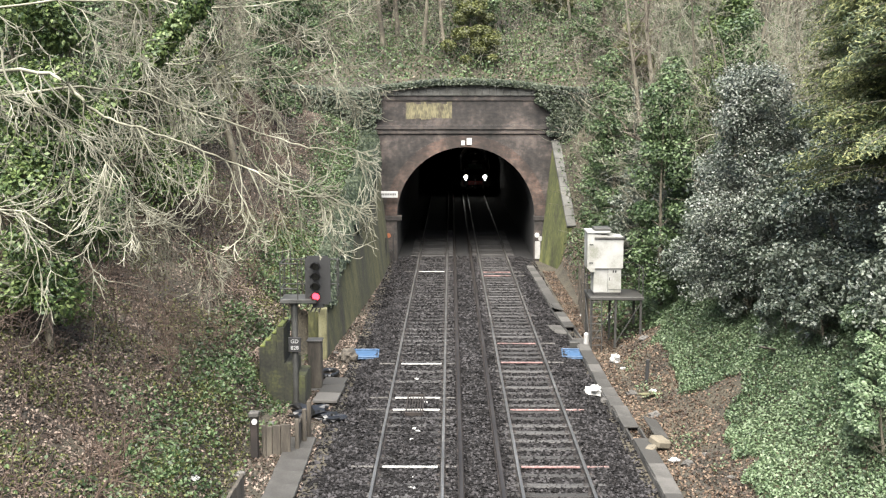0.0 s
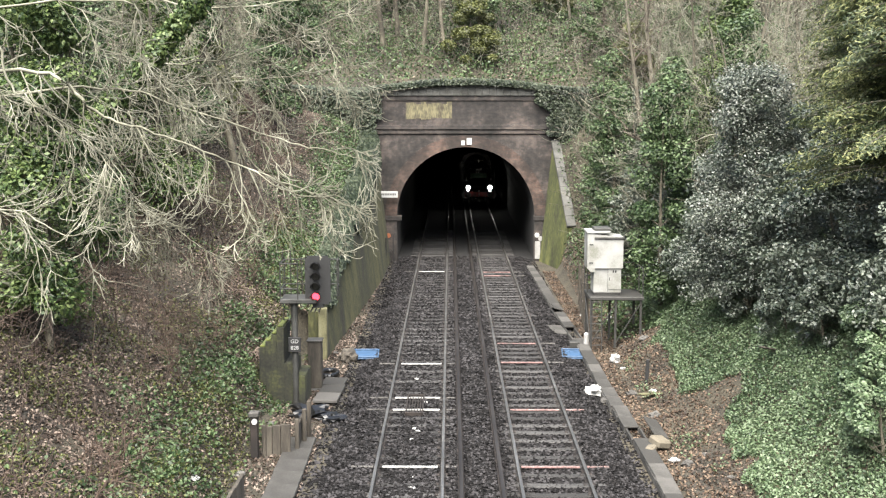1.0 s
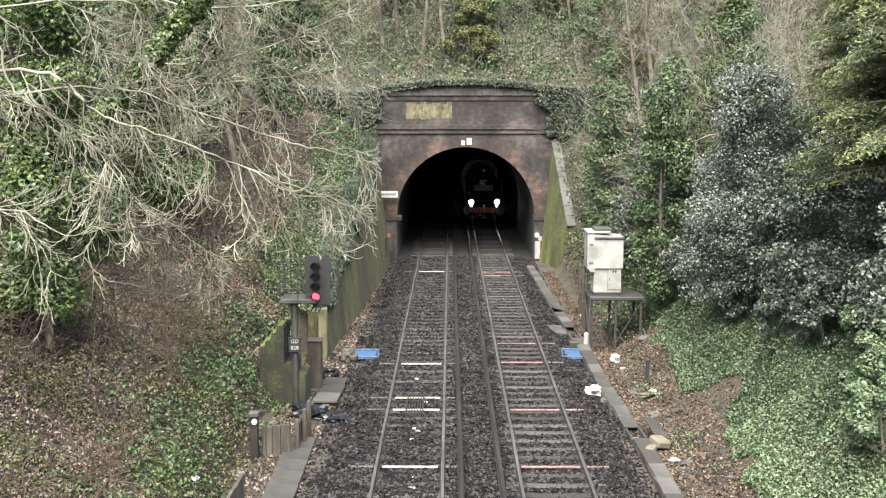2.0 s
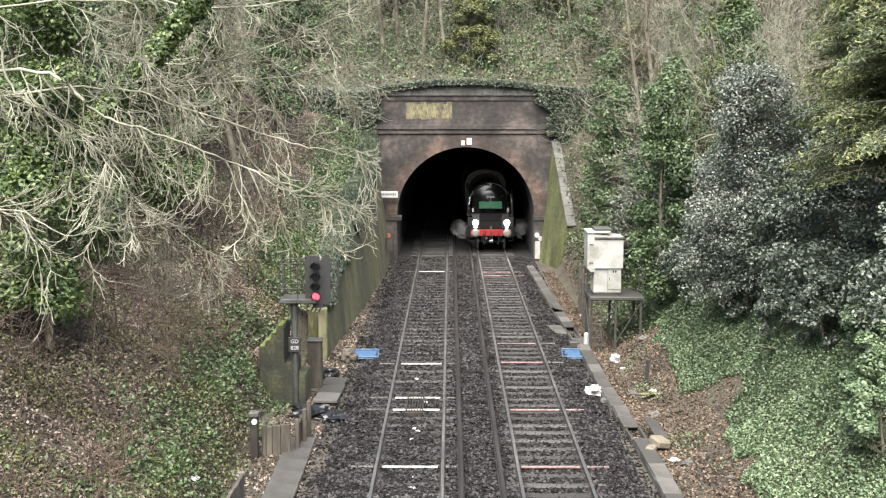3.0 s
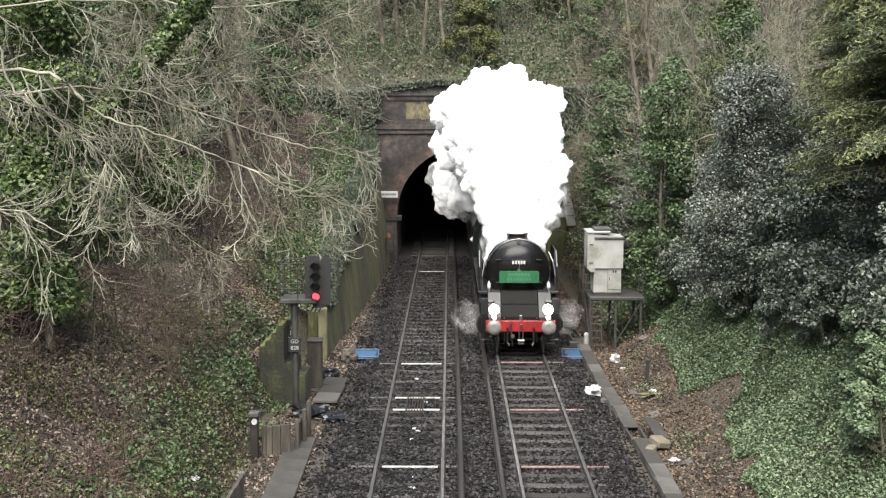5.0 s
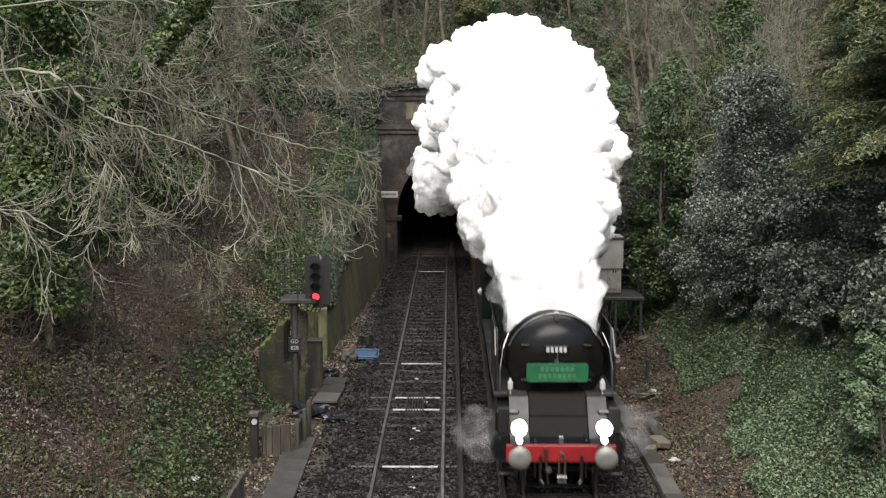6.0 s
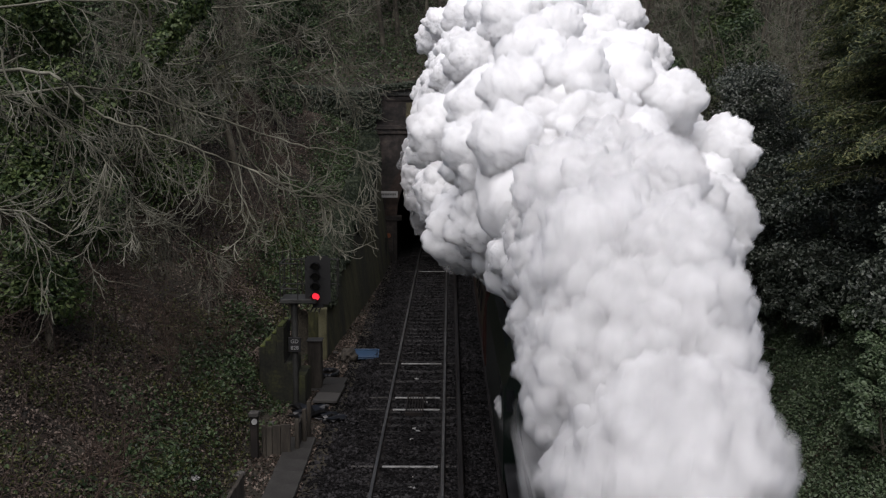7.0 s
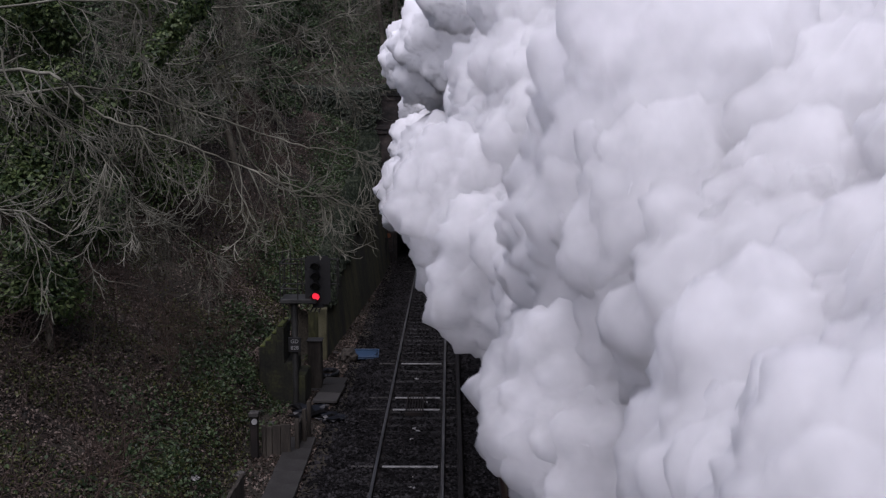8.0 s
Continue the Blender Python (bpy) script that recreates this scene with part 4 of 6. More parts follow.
M_GALV = mat("galvanised_steel", [(0.06, 0.06, 0.055), (0.1, 0.1, 0.092), (0.15, 0.15, 0.14)], scale=3, fine=30, rough=0.6, bump=0.05, metal=0.4)
M_DKMETAL = plain("dark_painted_metal", (0.05, 0.048, 0.043), 0.6)
M_CABINET = mat("dirty_white_cabinet", [(0.3, 0.3, 0.25), (0.5, 0.5, 0.47), (0.6, 0.6, 0.58)], scale=1.4, fine=20, rough=0.5, bump=0.03, spread=0.3)
M_TIMBER = mat("weathered_timber", [(0.032, 0.027, 0.02), (0.082, 0.068, 0.051), (0.16, 0.138, 0.106)], scale=1.5, fine=14, rough=0.9, bump=0.4, stretch=(3, 3, 0.5))
M_MOSSCON = mat("mossy_concrete", [(0.013, 0.013, 0.008), (0.034, 0.035, 0.019), (0.09, 0.1, 0.03)], scale=1.6, fine=14, rough=0.95, bump=0.5, spread=0.6)
M_MOSSTOP = mat("bright_moss", [(0.06, 0.075, 0.014), (0.13, 0.16, 0.03), (0.22, 0.25, 0.06)], scale=2.5, fine=25, rough=0.95, bump=0.8)
M_BLUE = plain("blue_plastic", (0.065, 0.145, 0.28), 0.5)
M_PAINTW = mat("worn_white_paint", [(0.3, 0.29, 0.27), (0.7, 0.7, 0.68), (0.82, 0.82, 0.8)], scale=5, fine=25, rough=0.7, bump=0.1, spread=0.5)
M_PAINTR = mat("worn_pink_red_paint", [(0.13, 0.1, 0.09), (0.3, 0.17, 0.16), (0.5, 0.33, 0.31)], scale=2.2, fine=18, rough=0.8, bump=0.1, spread=0.6)
M_BAG = plain("black_plastic_sheet", (0.014, 0.014, 0.015), 0.35)
M_RAG = plain("dirty_white_plastic", (0.6, 0.59, 0.57), 0.5)
M_TROUGH = mat("grey_trough_concrete", [(0.038, 0.035, 0.03), (0.07, 0.066, 0.059), (0.125, 0.118, 0.108)], scale=1.6, fine=24, rough=0.9, bump=0.3, by="object")
M_YELLOWISH = plain("pale_sandstone", (0.21, 0.18, 0.13), 0.9)
M_ORANGE = plain("orange_plastic", (0.5, 0.16, 0.06), 0.5)
M_BLACKTEXT = plain("black_lettering", (0.02, 0.02, 0.02), 0.6)


def letters(name, text, size, m, material, parent):
    cu = bpy.data.curves.new(name, "FONT")
    cu.body, cu.size, cu.extrude, cu.align_x, cu.align_y = text, size, 0.003, "CENTER", "CENTER"
    cu.resolution_u = 3
    tmp = new(name, cu)
    me = bpy.data.meshes.new_from_object(tmp.evaluated_get(bpy.context.evaluated_depsgraph_get()))
    bpy.data.objects.remove(tmp)
    me.materials.clear()
    ob = part(name, me, material, parent)
    ob.matrix_basis = m
    return ob


def build_signal():
    s = empty("railway_signal", pose(-4.28, 30.6, -0.25), "black four-aspect colour-light signal showing red, with platform", "railway signal")
    # post
    bm = bmesh.new()
    tube(bm, (0, 0, 0), (0, 0, 2.95), 0.085, n=16)
    tube(bm, (0, 0, 0), (0, 0, 0.08), 0.2, n=16)
    part("post", bm, M_GALV, s, "grey steel post")
    # bracket platform with rails
    box_part("platform", (-0.38, 0.62, -0.2, 0.75, 2.95, 3.06), M_GALV, s, "grey steel mesh platform", 0.012)
    for x, y in ((-0.36, -0.18), (-0.36, 0.72), (0.12, 0.72), (1.15, 0.3), (1.15, 0.72), (0.12, -0.18)):
        part("rail_post", tube(bmesh.new(), (x, y, 3.0), (x, y, 4.1), 0.018, n=6), M_DKMETAL, s)
    for z in (3.35, 4.05):
        for a, b in (((-0.36, -0.18), (0.12, -0.18)), ((-0.36, -0.18), (-0.36, 0.72)), ((-0.36, 0.72), (1.15, 0.72)), ((1.15, 0.3), (1.15, 0.72))):
            part("guard_rail", tube(bmesh.new(), (*a, z), (*b, z), 0.016, n=6), M_DKMETAL, s)
    for i in range(5):
        z = 3.1 + i * 0.2
        part("rail_bar", tube(bmesh.new(), (1.07, 0.3, z), (1.15, 0.3, z), 0.014, n=6), M_DKMETAL, s)
    # head with backboard and hooded lenses
    bm = box(bmesh.new(), 0.3, 1.0, -0.02, 0.02, 2.9, 4.24, 0.0)
    bmesh.ops.bevel(bm, geom=[e for e in bm.edges if abs(e.verts[0].co.y - e.verts[1].co.y) > 0.01], offset=0.06, segments=2, affect="EDGES")
    part("backboard", bm, M_SIGNAL, s, "matt black backboard")
    box_part("lamp_case", (0.44, 0.8, 0.021, 0.3, 2.98, 4.12), M_SIGNAL, s)
    box_part("head_bracket", (0.5, 0.8, 0.0, 0.25, 2.8, 2.98), M_SIGNAL, s)
    for i in range(4):
        z = 3.13 + i * 0.275
        lit = i == 0
        part("lens", tube(bmesh.new(), (0.6, -0.055, z), (0.6, -0.022, z), 0.105, n=20), M_LENS_RED if lit else M_LENS_OFF, s, "glowing red lens" if lit else "dark unlit lens")
        bm = bmesh.new()
        n = 14
        rows = []
        for y, r in ((-0.3, 0.13), (-0.022, 0.125)):
            rows.append([bm.verts.new((0.6 + r * math.cos(radians(-15 + 210 * k / n)), y, z + r * math.sin(radians(-15 + 210 * k / n)))) for k in range(n + 1)])
        for k in range(n):
            bm.faces.new((rows[0][k], rows[0][k + 1], rows[1][k + 1], rows[1][k]))
        bmesh.ops.solidify(bm, geom=bm.faces[:], thickness=0.012)
        part("hood", bm, M_SIGNAL, s)
    for k in range(3):
        part("cable", tube(bmesh.new(), (0.5 + 0.1 * k, 0.1, 2.8), (0.42 + 0.12 * k, 0.06, 2.66), 0.02, n=6), M_SIGNAL, s)
    # identification plates
    p = box_part("identification_plate", (-0.17, 0.17, -0.125, -0.09, 1.58, 2.0), M_SIGNAL, s, "black plate with white letters", 0.01)
    letters("lettering", "GD", 0.15, pose(0, -0.128, 1.88, 90), M_WHITE, p)
    letters("lettering", "828", 0.15, pose(0, -0.128, 1.7, 90), M_WHITE, p)
    # ladder behind
    for x in (-0.42, -0.2):
        part("ladder_rail", tube(bmesh.new(), (x, 0.85, 0.2), (x, 0.76, 4.3), 0.016, n=6), M_DKMETAL, s)
    for i in range(11):
        part("rung", tube(bmesh.new(), (-0.42, 0.84, 0.5 + i * 0.3), (-0.2, 0.84, 0.5 + i * 0.3), 0.012, n=6), M_DKMETAL, s)


M_WHITE = plain("white_paint", (0.8, 0.8, 0.78), 0.5)
build_signal()


def build_steps():
    s = empty("concrete_steps", pose(0, 0, 0), "mossy stepped concrete wall beside the signal post", "steps")
    for i, (x0, x1, top) in enumerate(((-5.3, -5.12, 1.4), (-5.118, -4.96, 1.58), (-4.958, -4.8, 1.78), (-4.798, -4.6, 1.98), (-4.598, -4.3, 0.98), (-4.298, -4.02, 0.62))):
        y0 = 30.7 - 0.02 * i
        box_part("step", (x0, x1, y0, 31.9, -0.4, top), M_MOSSCON, s, bevel=0.006)
        box_part("moss_cap", (x0 + 0.02, x1 - 0.02, y0 + 0.03, 31.87, top + 0.004, top + (0.07 if i < 4 else 0.02)), M_MOSSTOP if i < 4 else M_MOSSCON, s, "bright green moss cushion", 0.02)


build_steps()


def build_lineside_cabinets():
    c = empty("cable_box", pose(-3.95, 32.4, -0.25), "brown-grey metal lineside junction box", "junction box")
    box_part("case", (-0.2, 0.2, -0.2, 0.2, 0.12, 1.5), M_TIMBER, c, bevel=0.02)
    box_part("lid", (-0.23, 0.23, -0.23, 0.23, 1.502, 1.55), M_DKMETAL, c, bevel=0.01)
    box_part("plinth", (-0.22, 0.22, -0.22, 0.22, 0.0, 0.118), M_CONCRETE, c)
    # equipment cabinet on its raised platform
    p = empty("equipment_platform", pose(4.6, 37.6, 0.05), "rusty grey steel platform on legs with ladder", "platform")
    box_part("deck", (0.1, 1.95, 0.05, 1.7, 1.48, 1.6), M_DKMETAL, p, "dark weathered deck", 0.015)
    for x in (0.18, 1.0, 1.85):
        for y in (0.15, 1.6):
            box_part("leg", (x - 0.04, x + 0.04, y - 0.04, y + 0.04, -0.5, 1.478), M_DKMETAL, p, bevel=0.005)
    for a, b in (((0.18, 0.1, 0.0), (1.0, 0.1, 1.4)), ((1.0, 0.1, 0.0), (1.85, 0.1, 1.4)), ((0.14, 0.15, 0.1), (0.14, 1.6, 1.4))):
        part("brace", tube(bmesh.new(), a, b, 0.02, n=6), M_DKMETAL, p)
    for x in (0.12, 0.5):
        part("ladder_rail", tube(bmesh.new(), (x, -0.25, -0.2), (x, 0.02, 1.6), 0.02, n=6), M_DKMETAL, p)
    for i in range(7):
        part("rung", tube(bmesh.new(), (0.12, -0.22 + 0.036 * i, 0.0 + 0.24 * i), (0.5, -0.22 + 0.036 * i, 0.24 * i), 0.015, n=6), M_DKMETAL, p)
    for x, y in ((0.12, 1.68), (0.12, 0.9), (1.9, 1.68), (1.9, 0.9), (1.9, 0.1)):
        part("rail_post", tube(bmesh.new(), (x, y, 1.6), (x, y, 2.55), 0.02, n=6), M_DKMETAL, p)
    for z in (2.1, 2.55):
        for a, b in (((0.12, 0.9), (0.12, 1.68)), ((0.12, 1.68), (1.9, 1.68)), ((1.9, 0.1), (1.9, 1.68))):
            part("guard_rail", tube(bmesh.new(), (*a, z), (*b, z), 0.018, n=6), M_DKMETAL, p)
    c = empty("equipment_cabinet", pose(4.62, 37.9, 1.656), "dirty white metal equipment cabinet standing on a platform", "cabinet")
    c.scale = (0.82, 1, 1)
    box_part("plinth", (0.32, 1.42, 0.12, 0.88, 0.0, 0.08), M_DKMETAL, c)
    box_part("lower_case", (0.3, 1.45, 0.1, 0.9, 0.082, 0.93), M_CABINET, c, bevel=0.015)
    bm = bmesh.new()
    prism(bm, [(0.02, 0.93), (0.18, 0.8), (0.34, 0.8), (0.34, 0.932), (1.5, 0.932), (1.5, 2.0), (0.02, 2.12)], 0.02, 0.92)
    part("upper_case", bm, M_CABINET, c, "bright white upper housing")
    box_part("door", (0.9, 1.44, 0.072, 0.098, 0.2, 0.92), M_CABINET, c, bevel=0.008)
    box_part("handle", (0.94, 0.97, 0.05, 0.071, 0.5, 0.62), M_DKMETAL, c)
    box_part("door_gap", (0.885, 0.897, 0.094, 0.098, 0.12, 0.92), M_DKMETAL, c, bevel=0)
    for i in range(2):
        box_part("label_bar", (1.08 + 0.1 * i, 1.14 + 0.1 * i, 0.066, 0.0715, 0.78, 0.86), M_BLACKTEXT, c, bevel=0)
    box_part("roof", (-0.02, 0.95, -0.02, 0.96, 2.124, 2.2), M_CABINET, c, bevel=0.015)
    box_part("roof_vent", (0.3, 0.98, 0.1, 0.8, 2.204, 2.3), M_GALV, c, "grey roof vent", 0.02)
    box_part("roof_edge", (0.3, 1.55, -0.03, 0.012, 1.93, 2.0), M_GALV, c, bevel=0.01)
    for z in (1.1, 1.72):
        box_part("hinge", (0.1, 0.26, 0.002, 0.018, z, z + 0.04), M_GALV, c, bevel=0)


build_lineside_cabinets()


def build_fence():
    f = empty("timber_fence", pose(0, 0, 0), "leaning dark weathered fence of posts and rails", "fence")
    rnd = random.Random(6)
    for i in range(9):
        y = 40.3 + i * 0.75
        x = 4.95 + 0.05 * i
        p = part("post", box(bmesh.new(), -0.05, 0.05, -0.05, 0.05, -0.4, 1.5 + rnd.uniform(-0.3, 0.35), 0.01), M_TIMBER, f)
        p.matrix_basis = pose(x, y, 0, rnd.uniform(-5, 5), rnd.uniform(-6, 6))
    for z in (0.5, 1.1):
        part("rail", tube(bmesh.new(), (4.95, 40.2, z), (5.35, 46.4, z + 0.1), 0.03, n=6), M_TIMBER, f)


build_fence()


def build_timber_edging():
    e = empty("timber_edging", pose(0, 0, 0), "weathered timber boards and posts holding back the bank", "edging")
    x = -4.45
    for i, w in enumerate((0.22, 0.2, 0.24)):
        box_part("board", (x + 0.005, x + w - 0.005, 26.05 + 0.02 * (i % 2), 26.12 + 0.02 * (i % 2), -0.4, 0.5 + 0.03 * i), M_TIMBER, e, bevel=0.012)
        x += w
    for dx, y, h in ((-0.02, 26.0, 0.55), (0.72, 26.3, 0.62), (0.82, 26.9, 0.7), (0.85, 27.6, 0.72)):
        box_part("post", (-4.45 + dx, -4.45 + dx + 0.1, y, y + 0.1, -0.4, h), M_TIMBER, e, bevel=0.015)
    for y in (26.42, 27.05):
        box_part("side_board", (-3.71, -3.65, y, y + 0.55, -0.4, 0.45), M_TIMBER, e, bevel=0.01)
    for i in range(3):
        box_part("near_board", (-4.42, -4.34, 20.2 + i * 0.95, 21.1 + i * 0.95, -0.4, 0.45 - 0.03 * i), M_TIMBER, e, bevel=0.012)
    m = empty("marker_post", pose(-4.62, 25.9, -0.2), "short rusty post with a pale cap and small lamp", "marker post")
    box_part("post", (-0.09, 0.09, -0.09, 0.09, 0.0, 1.0), M_RUST, m, bevel=0.015)
    box_part("cap", (-0.12, 0.12, -0.12, 0.12, 1.002, 1.12), M_CONCRETE, m, bevel=0.02)
    part("reflector", tube(bmesh.new(), (0.02, -0.115, 0.9), (0.02, -0.092, 0.9), 0.07, n=14), M_WHITE, m, "round white reflector")


build_timber_edging()


def build_paths():
    w = empty("walkway", pose(0, 0, 0), "grey concrete lineside walkway slabs", "walkway", kind="structure")
    rnd = random.Random(12)
    y = 12.0
    me = bpy.data.meshes.new("slab")
    bm = box(bmesh.new(), -0.34, 0.34, 0.0, 0.89, -0.08, 0.0, 0.012)
    bm.to_mesh(me)
    bm.free()
    while y < 27.2:
        s = part("slab", me, M_TROUGH, w)
        s.matrix_basis = pose(-3.62 - 0.012 * (y - 22), y, -0.1 + rnd.uniform(-0.012, 0.012), rnd.uniform(-0.8, 0.8), rnd.uniform(-1, 1), rnd.uniform(-0.6, 0.6))
        y += 0.9
    for y in (30.6, 31.5, 32.4):
        s = part("slab", me, M_TROUGH, w)
        s.matrix_basis = pose(-3.45 + rnd.uniform(-0.05, 0.05), y, -0.06, 0, rnd.uniform(-3, 3), rnd.uniform(-4, 4))
    # cable trough with lids
    t = empty("cable_trough", pose(0, 0, 0), "grey concrete cable trough with lids, partly broken", "cable trough", kind="structure")
    me = bpy.data.meshes.new("lid")
    bm = box(bmesh.new(), -0.19, 0.19, 0.0, 0.985, -0.05, 0.0, 0.012)
    bm.to_mesh(me)
    bm.free()
    side = bpy.data.meshes.new("trough")
    bm = bmesh.new()
    prism(bm, [(-0.2, -0.3), (0.2, -0.3), (0.2, -0.052), (0.15, -0.052), (0.15, -0.24), (-0.15, -0.24), (-0.15, -0.052), (-0.2, -0.052)], 0.0, 0.985)
    bm.to_mesh(side)
    bm.free()
    y = 10.0
    while y < 56.5:
        x = lerp(y, 26, 31, 4.7, 4.53) if y < 38 else lerp(y, 38, 45, 4.53, 4.27) if y < 45 else lerp(y, 45, 57, 4.27, 4.05)
        b = part("trough", side, M_TROUGH, t)
        b.matrix_basis = pose(x, y, -0.03, 0, 0, 3 if 37 < y < 45 else 0)
        if not (26.5 < y < 27.6 or 38.5 < y < 40.5):
            s = part("lid", me, M_TROUGH, t)
            tilt = 14 if 43 < y < 45 else rnd.uniform(-1.5, 1.5)
            s.matrix_basis = pose(x + rnd.uniform(-0.02, 0.02), y, -0.028 + (0.12 if abs(tilt) > 5 else 0), rnd.uniform(-0.6, 0.6), tilt, rnd.uniform(-1.5, 1.5) + (3 if 37 < y < 45 else 0))
        y += 1.0


def loose(name, label, cat, dims, m, material, bevel=0.02, group=""):
    ob = part(name, box(bmesh.new(), *dims, bevel), material)
    ob.matrix_world = m
    return tagged(ob, label, cat, group)


def lump(name, label, cat, x, y, z, rx, ry, rz, material, seed, rough=0.35):
    bm = bmesh.new()
    bmesh.ops.create_icosphere(bm, subdivisions=3, radius=1.0)
    for v in bm.verts:
        k = 1 + rough * noise.noise(v.co * 1.7 + Vector((seed * 3.3, 0, 0))) + 0.5 * rough * noise.noise(v.co * 4.5 + Vector((0, seed, 0)))
        v.co = Vector((v.co.x * rx * k, v.co.y * ry * k, max(v.co.z, -0.4) * rz * k))
    ob = part(name, bm, material)
    ob.location = (x, y, z + rz * 0.35)
    return tagged(ob, label, cat)


def build_clutter():
    for x, y, nm in ((-2.78, 36.7, 0), (4.12, 36.8, 1)):
        t = empty("blue_tray", pose(x, y, -0.16, 0, 0, -4 if nm else 2), "bright blue plastic tray lying on the ballast", "tray", "blue trays")
        box_part("base", (-0.42, 0.42, -0.6, 0.6, 0.0, 0.05), M_BLUE, t, bevel=0.015)
        for a in ((-0.42, -0.38, -0.6, 0.6), (0.38, 0.42, -0.6, 0.6), (-0.378, 0.378, -0.6, -0.56), (-0.378, 0.378, 0.56, 0.6)):
            box_part("rim", (*a, 0.052, 0.1), M_BLUE, t, bevel=0.008)
    loose("junction_box", "small dark grey trackside box behind a blue tray", "box", (-0.18, 0.18, -0.15, 0.15, 0, 0.22), pose(4.25, 38.1, -0.18), M_DKMETAL)
    b = empty("marker_bollard", pose(4.66, 38.0, -0.2), "short white plastic marker bollard", "bollard")
    part("post", tube(bmesh.new(), (0, 0, 0), (0, 0, 0.5), 0.1, 0.085, 14), M_RAG, b)
    part("cap", tube(bmesh.new(), (0, 0, 0.502), (0, 0, 0.56), 0.09, 0.05, 14), M_PAINTW, b)
    # slabs and broken lids
    loose("concrete_slab", "pale loose concrete slab on the ballast", "slab", (-0.26, 0.26, -0.6, 0.6, 0, 0.06), pose(3.95, 40.8, -0.14, 4, 3, 8), M_TROUGH)
    loose("trough_lid", "displaced cable trough lid lying askew", "slab", (-0.2, 0.2, -0.5, 0.5, 0, 0.06), pose(5.15, 27.6, 0.02, 12, 20, 12), M_TROUGH)
    loose("stone_block", "broken pale yellowish stone block", "stone", (-0.2, 0.2, -0.22, 0.22, 0, 0.22), pose(5.05, 26.6, -0.12, 8, 10, 25), M_YELLOWISH, 0.05)
    loose("stone_block", "broken pale yellowish stone block", "stone", (-0.12, 0.12, -0.16, 0.16, 0, 0.15), pose(4.8, 26.2, -0.14, 4, -10, -25), M_YELLOWISH, 0.04)
    loose("plank", "short weathered plank lying on the ivy bank", "plank", (-0.09, 0.09, -0.65, 0.65, 0, 0.05), pose(8.35, 28.8, ground_z(8.35, 28.8) + 0.25, -14, 0, -40), M_TIMBER)
    loose("plank", "short weathered plank on the leafy bank", "plank", (-0.09, 0.09, -0.5, 0.5, 0, 0.05), pose(5.75, 31.3, ground_z(5.75, 31.3) + 0.05, -6, 0, -55), M_PIER)
    loose("stake", "thin dark metal stake in the bank", "stake", (-0.045, 0.045, -0.045, 0.045, 0, 0.85), pose(5.75, 32.4, ground_z(5.75, 32.4) - 0.1, 0, 2), M_SIGNAL, 0.008)
    loose("brick_piece", "loose pale brick on the bank", "brick", (-0.12, 0.12, -0.06, 0.06, 0, 0.07), pose(5.45, 34.8, ground_z(5.45, 34.8), 5, 8, 50), M_RAG, 0.01)
    lump("plastic_bag", "crumpled dirty white plastic bag", "bag", 4.15, 31.9, -0.2, 0.26, 0.3, 0.16, M_RAG, 2, 0.7)
    lump("plastic_bag", "small crumpled white plastic bag", "bag", 5.35, 35.9, ground_z(5.35, 35.9), 0.16, 0.2, 0.24, M_RAG, 5, 0.7)
    lump("rubble", "grey lump of broken concrete", "rubble", 4.4, 31.0, -0.2, 0.18, 0.16, 0.1, M_CONCRETE, 3)
    lump("black_sheet", "crumpled black plastic sheeting beside the walkway", "plastic sheet", -3.75, 29.6, -0.22, 0.5, 0.45, 0.2, M_BAG, 6, 0.8)
    lump("black_sheet", "crumpled black plastic sheeting beside the walkway", "plastic sheet", -3.2, 29.2, -0.22, 0.35, 0.3, 0.12, M_BAG, 9, 0.8)
    lump("sandbag", "brown sack half buried in leaves", "sack", -3.35, 36.2, -0.22, 0.3, 0.4, 0.3, M_TIMBER, 13, 0.4)
    # coil of black hose
    bm = bmesh.new()
    for i in range(20):
        a, b = 2 * math.pi * i / 20, 2 * math.pi * (i + 1) / 20
        tube(bm, (0.26 * math.cos(a), 0.4 * math.sin(a), 0), (0.26 * math.cos(b), 0.4 * math.sin(b), 0), 0.07, n=8, caps=False)
    ob = part("hose_coil", bm, M_BAG)
    ob.location = (-3.72, 34.0, -0.1)
    tagged(ob, "coil of thick black hose on the ground", "hose")
    # scattered litter and stones along both sides
    rnd = random.Random(31)
    for i in range(26):
        right = i % 3 != 0
        x = rnd.uniform(4.9, 6.6) if right else rnd.uniform(-5.4, -3.3)
        y = rnd.uniform(20, 46)
        r = rnd.uniform(0.05, 0.13)
        ob = lump("stone", "small pale stone lying among dead leaves", "stone", x, y, max(ground_z(x, y), -0.2), r * 1.3, r, r * 0.8, M_RAG if i % 4 == 0 else M_CONCRETE, i + 20, 0.5)
        tagged(ob, group="stones beside the track")


def strip(x0, x1, y, material, label):
    ob = part("marker_strip", box(bmesh.new(), x0, x1, y - 0.035, y + 0.035, -0.11, -0.07, 0.008), material)
    tagged(ob, label, "marker strip", "strips across the tracks")


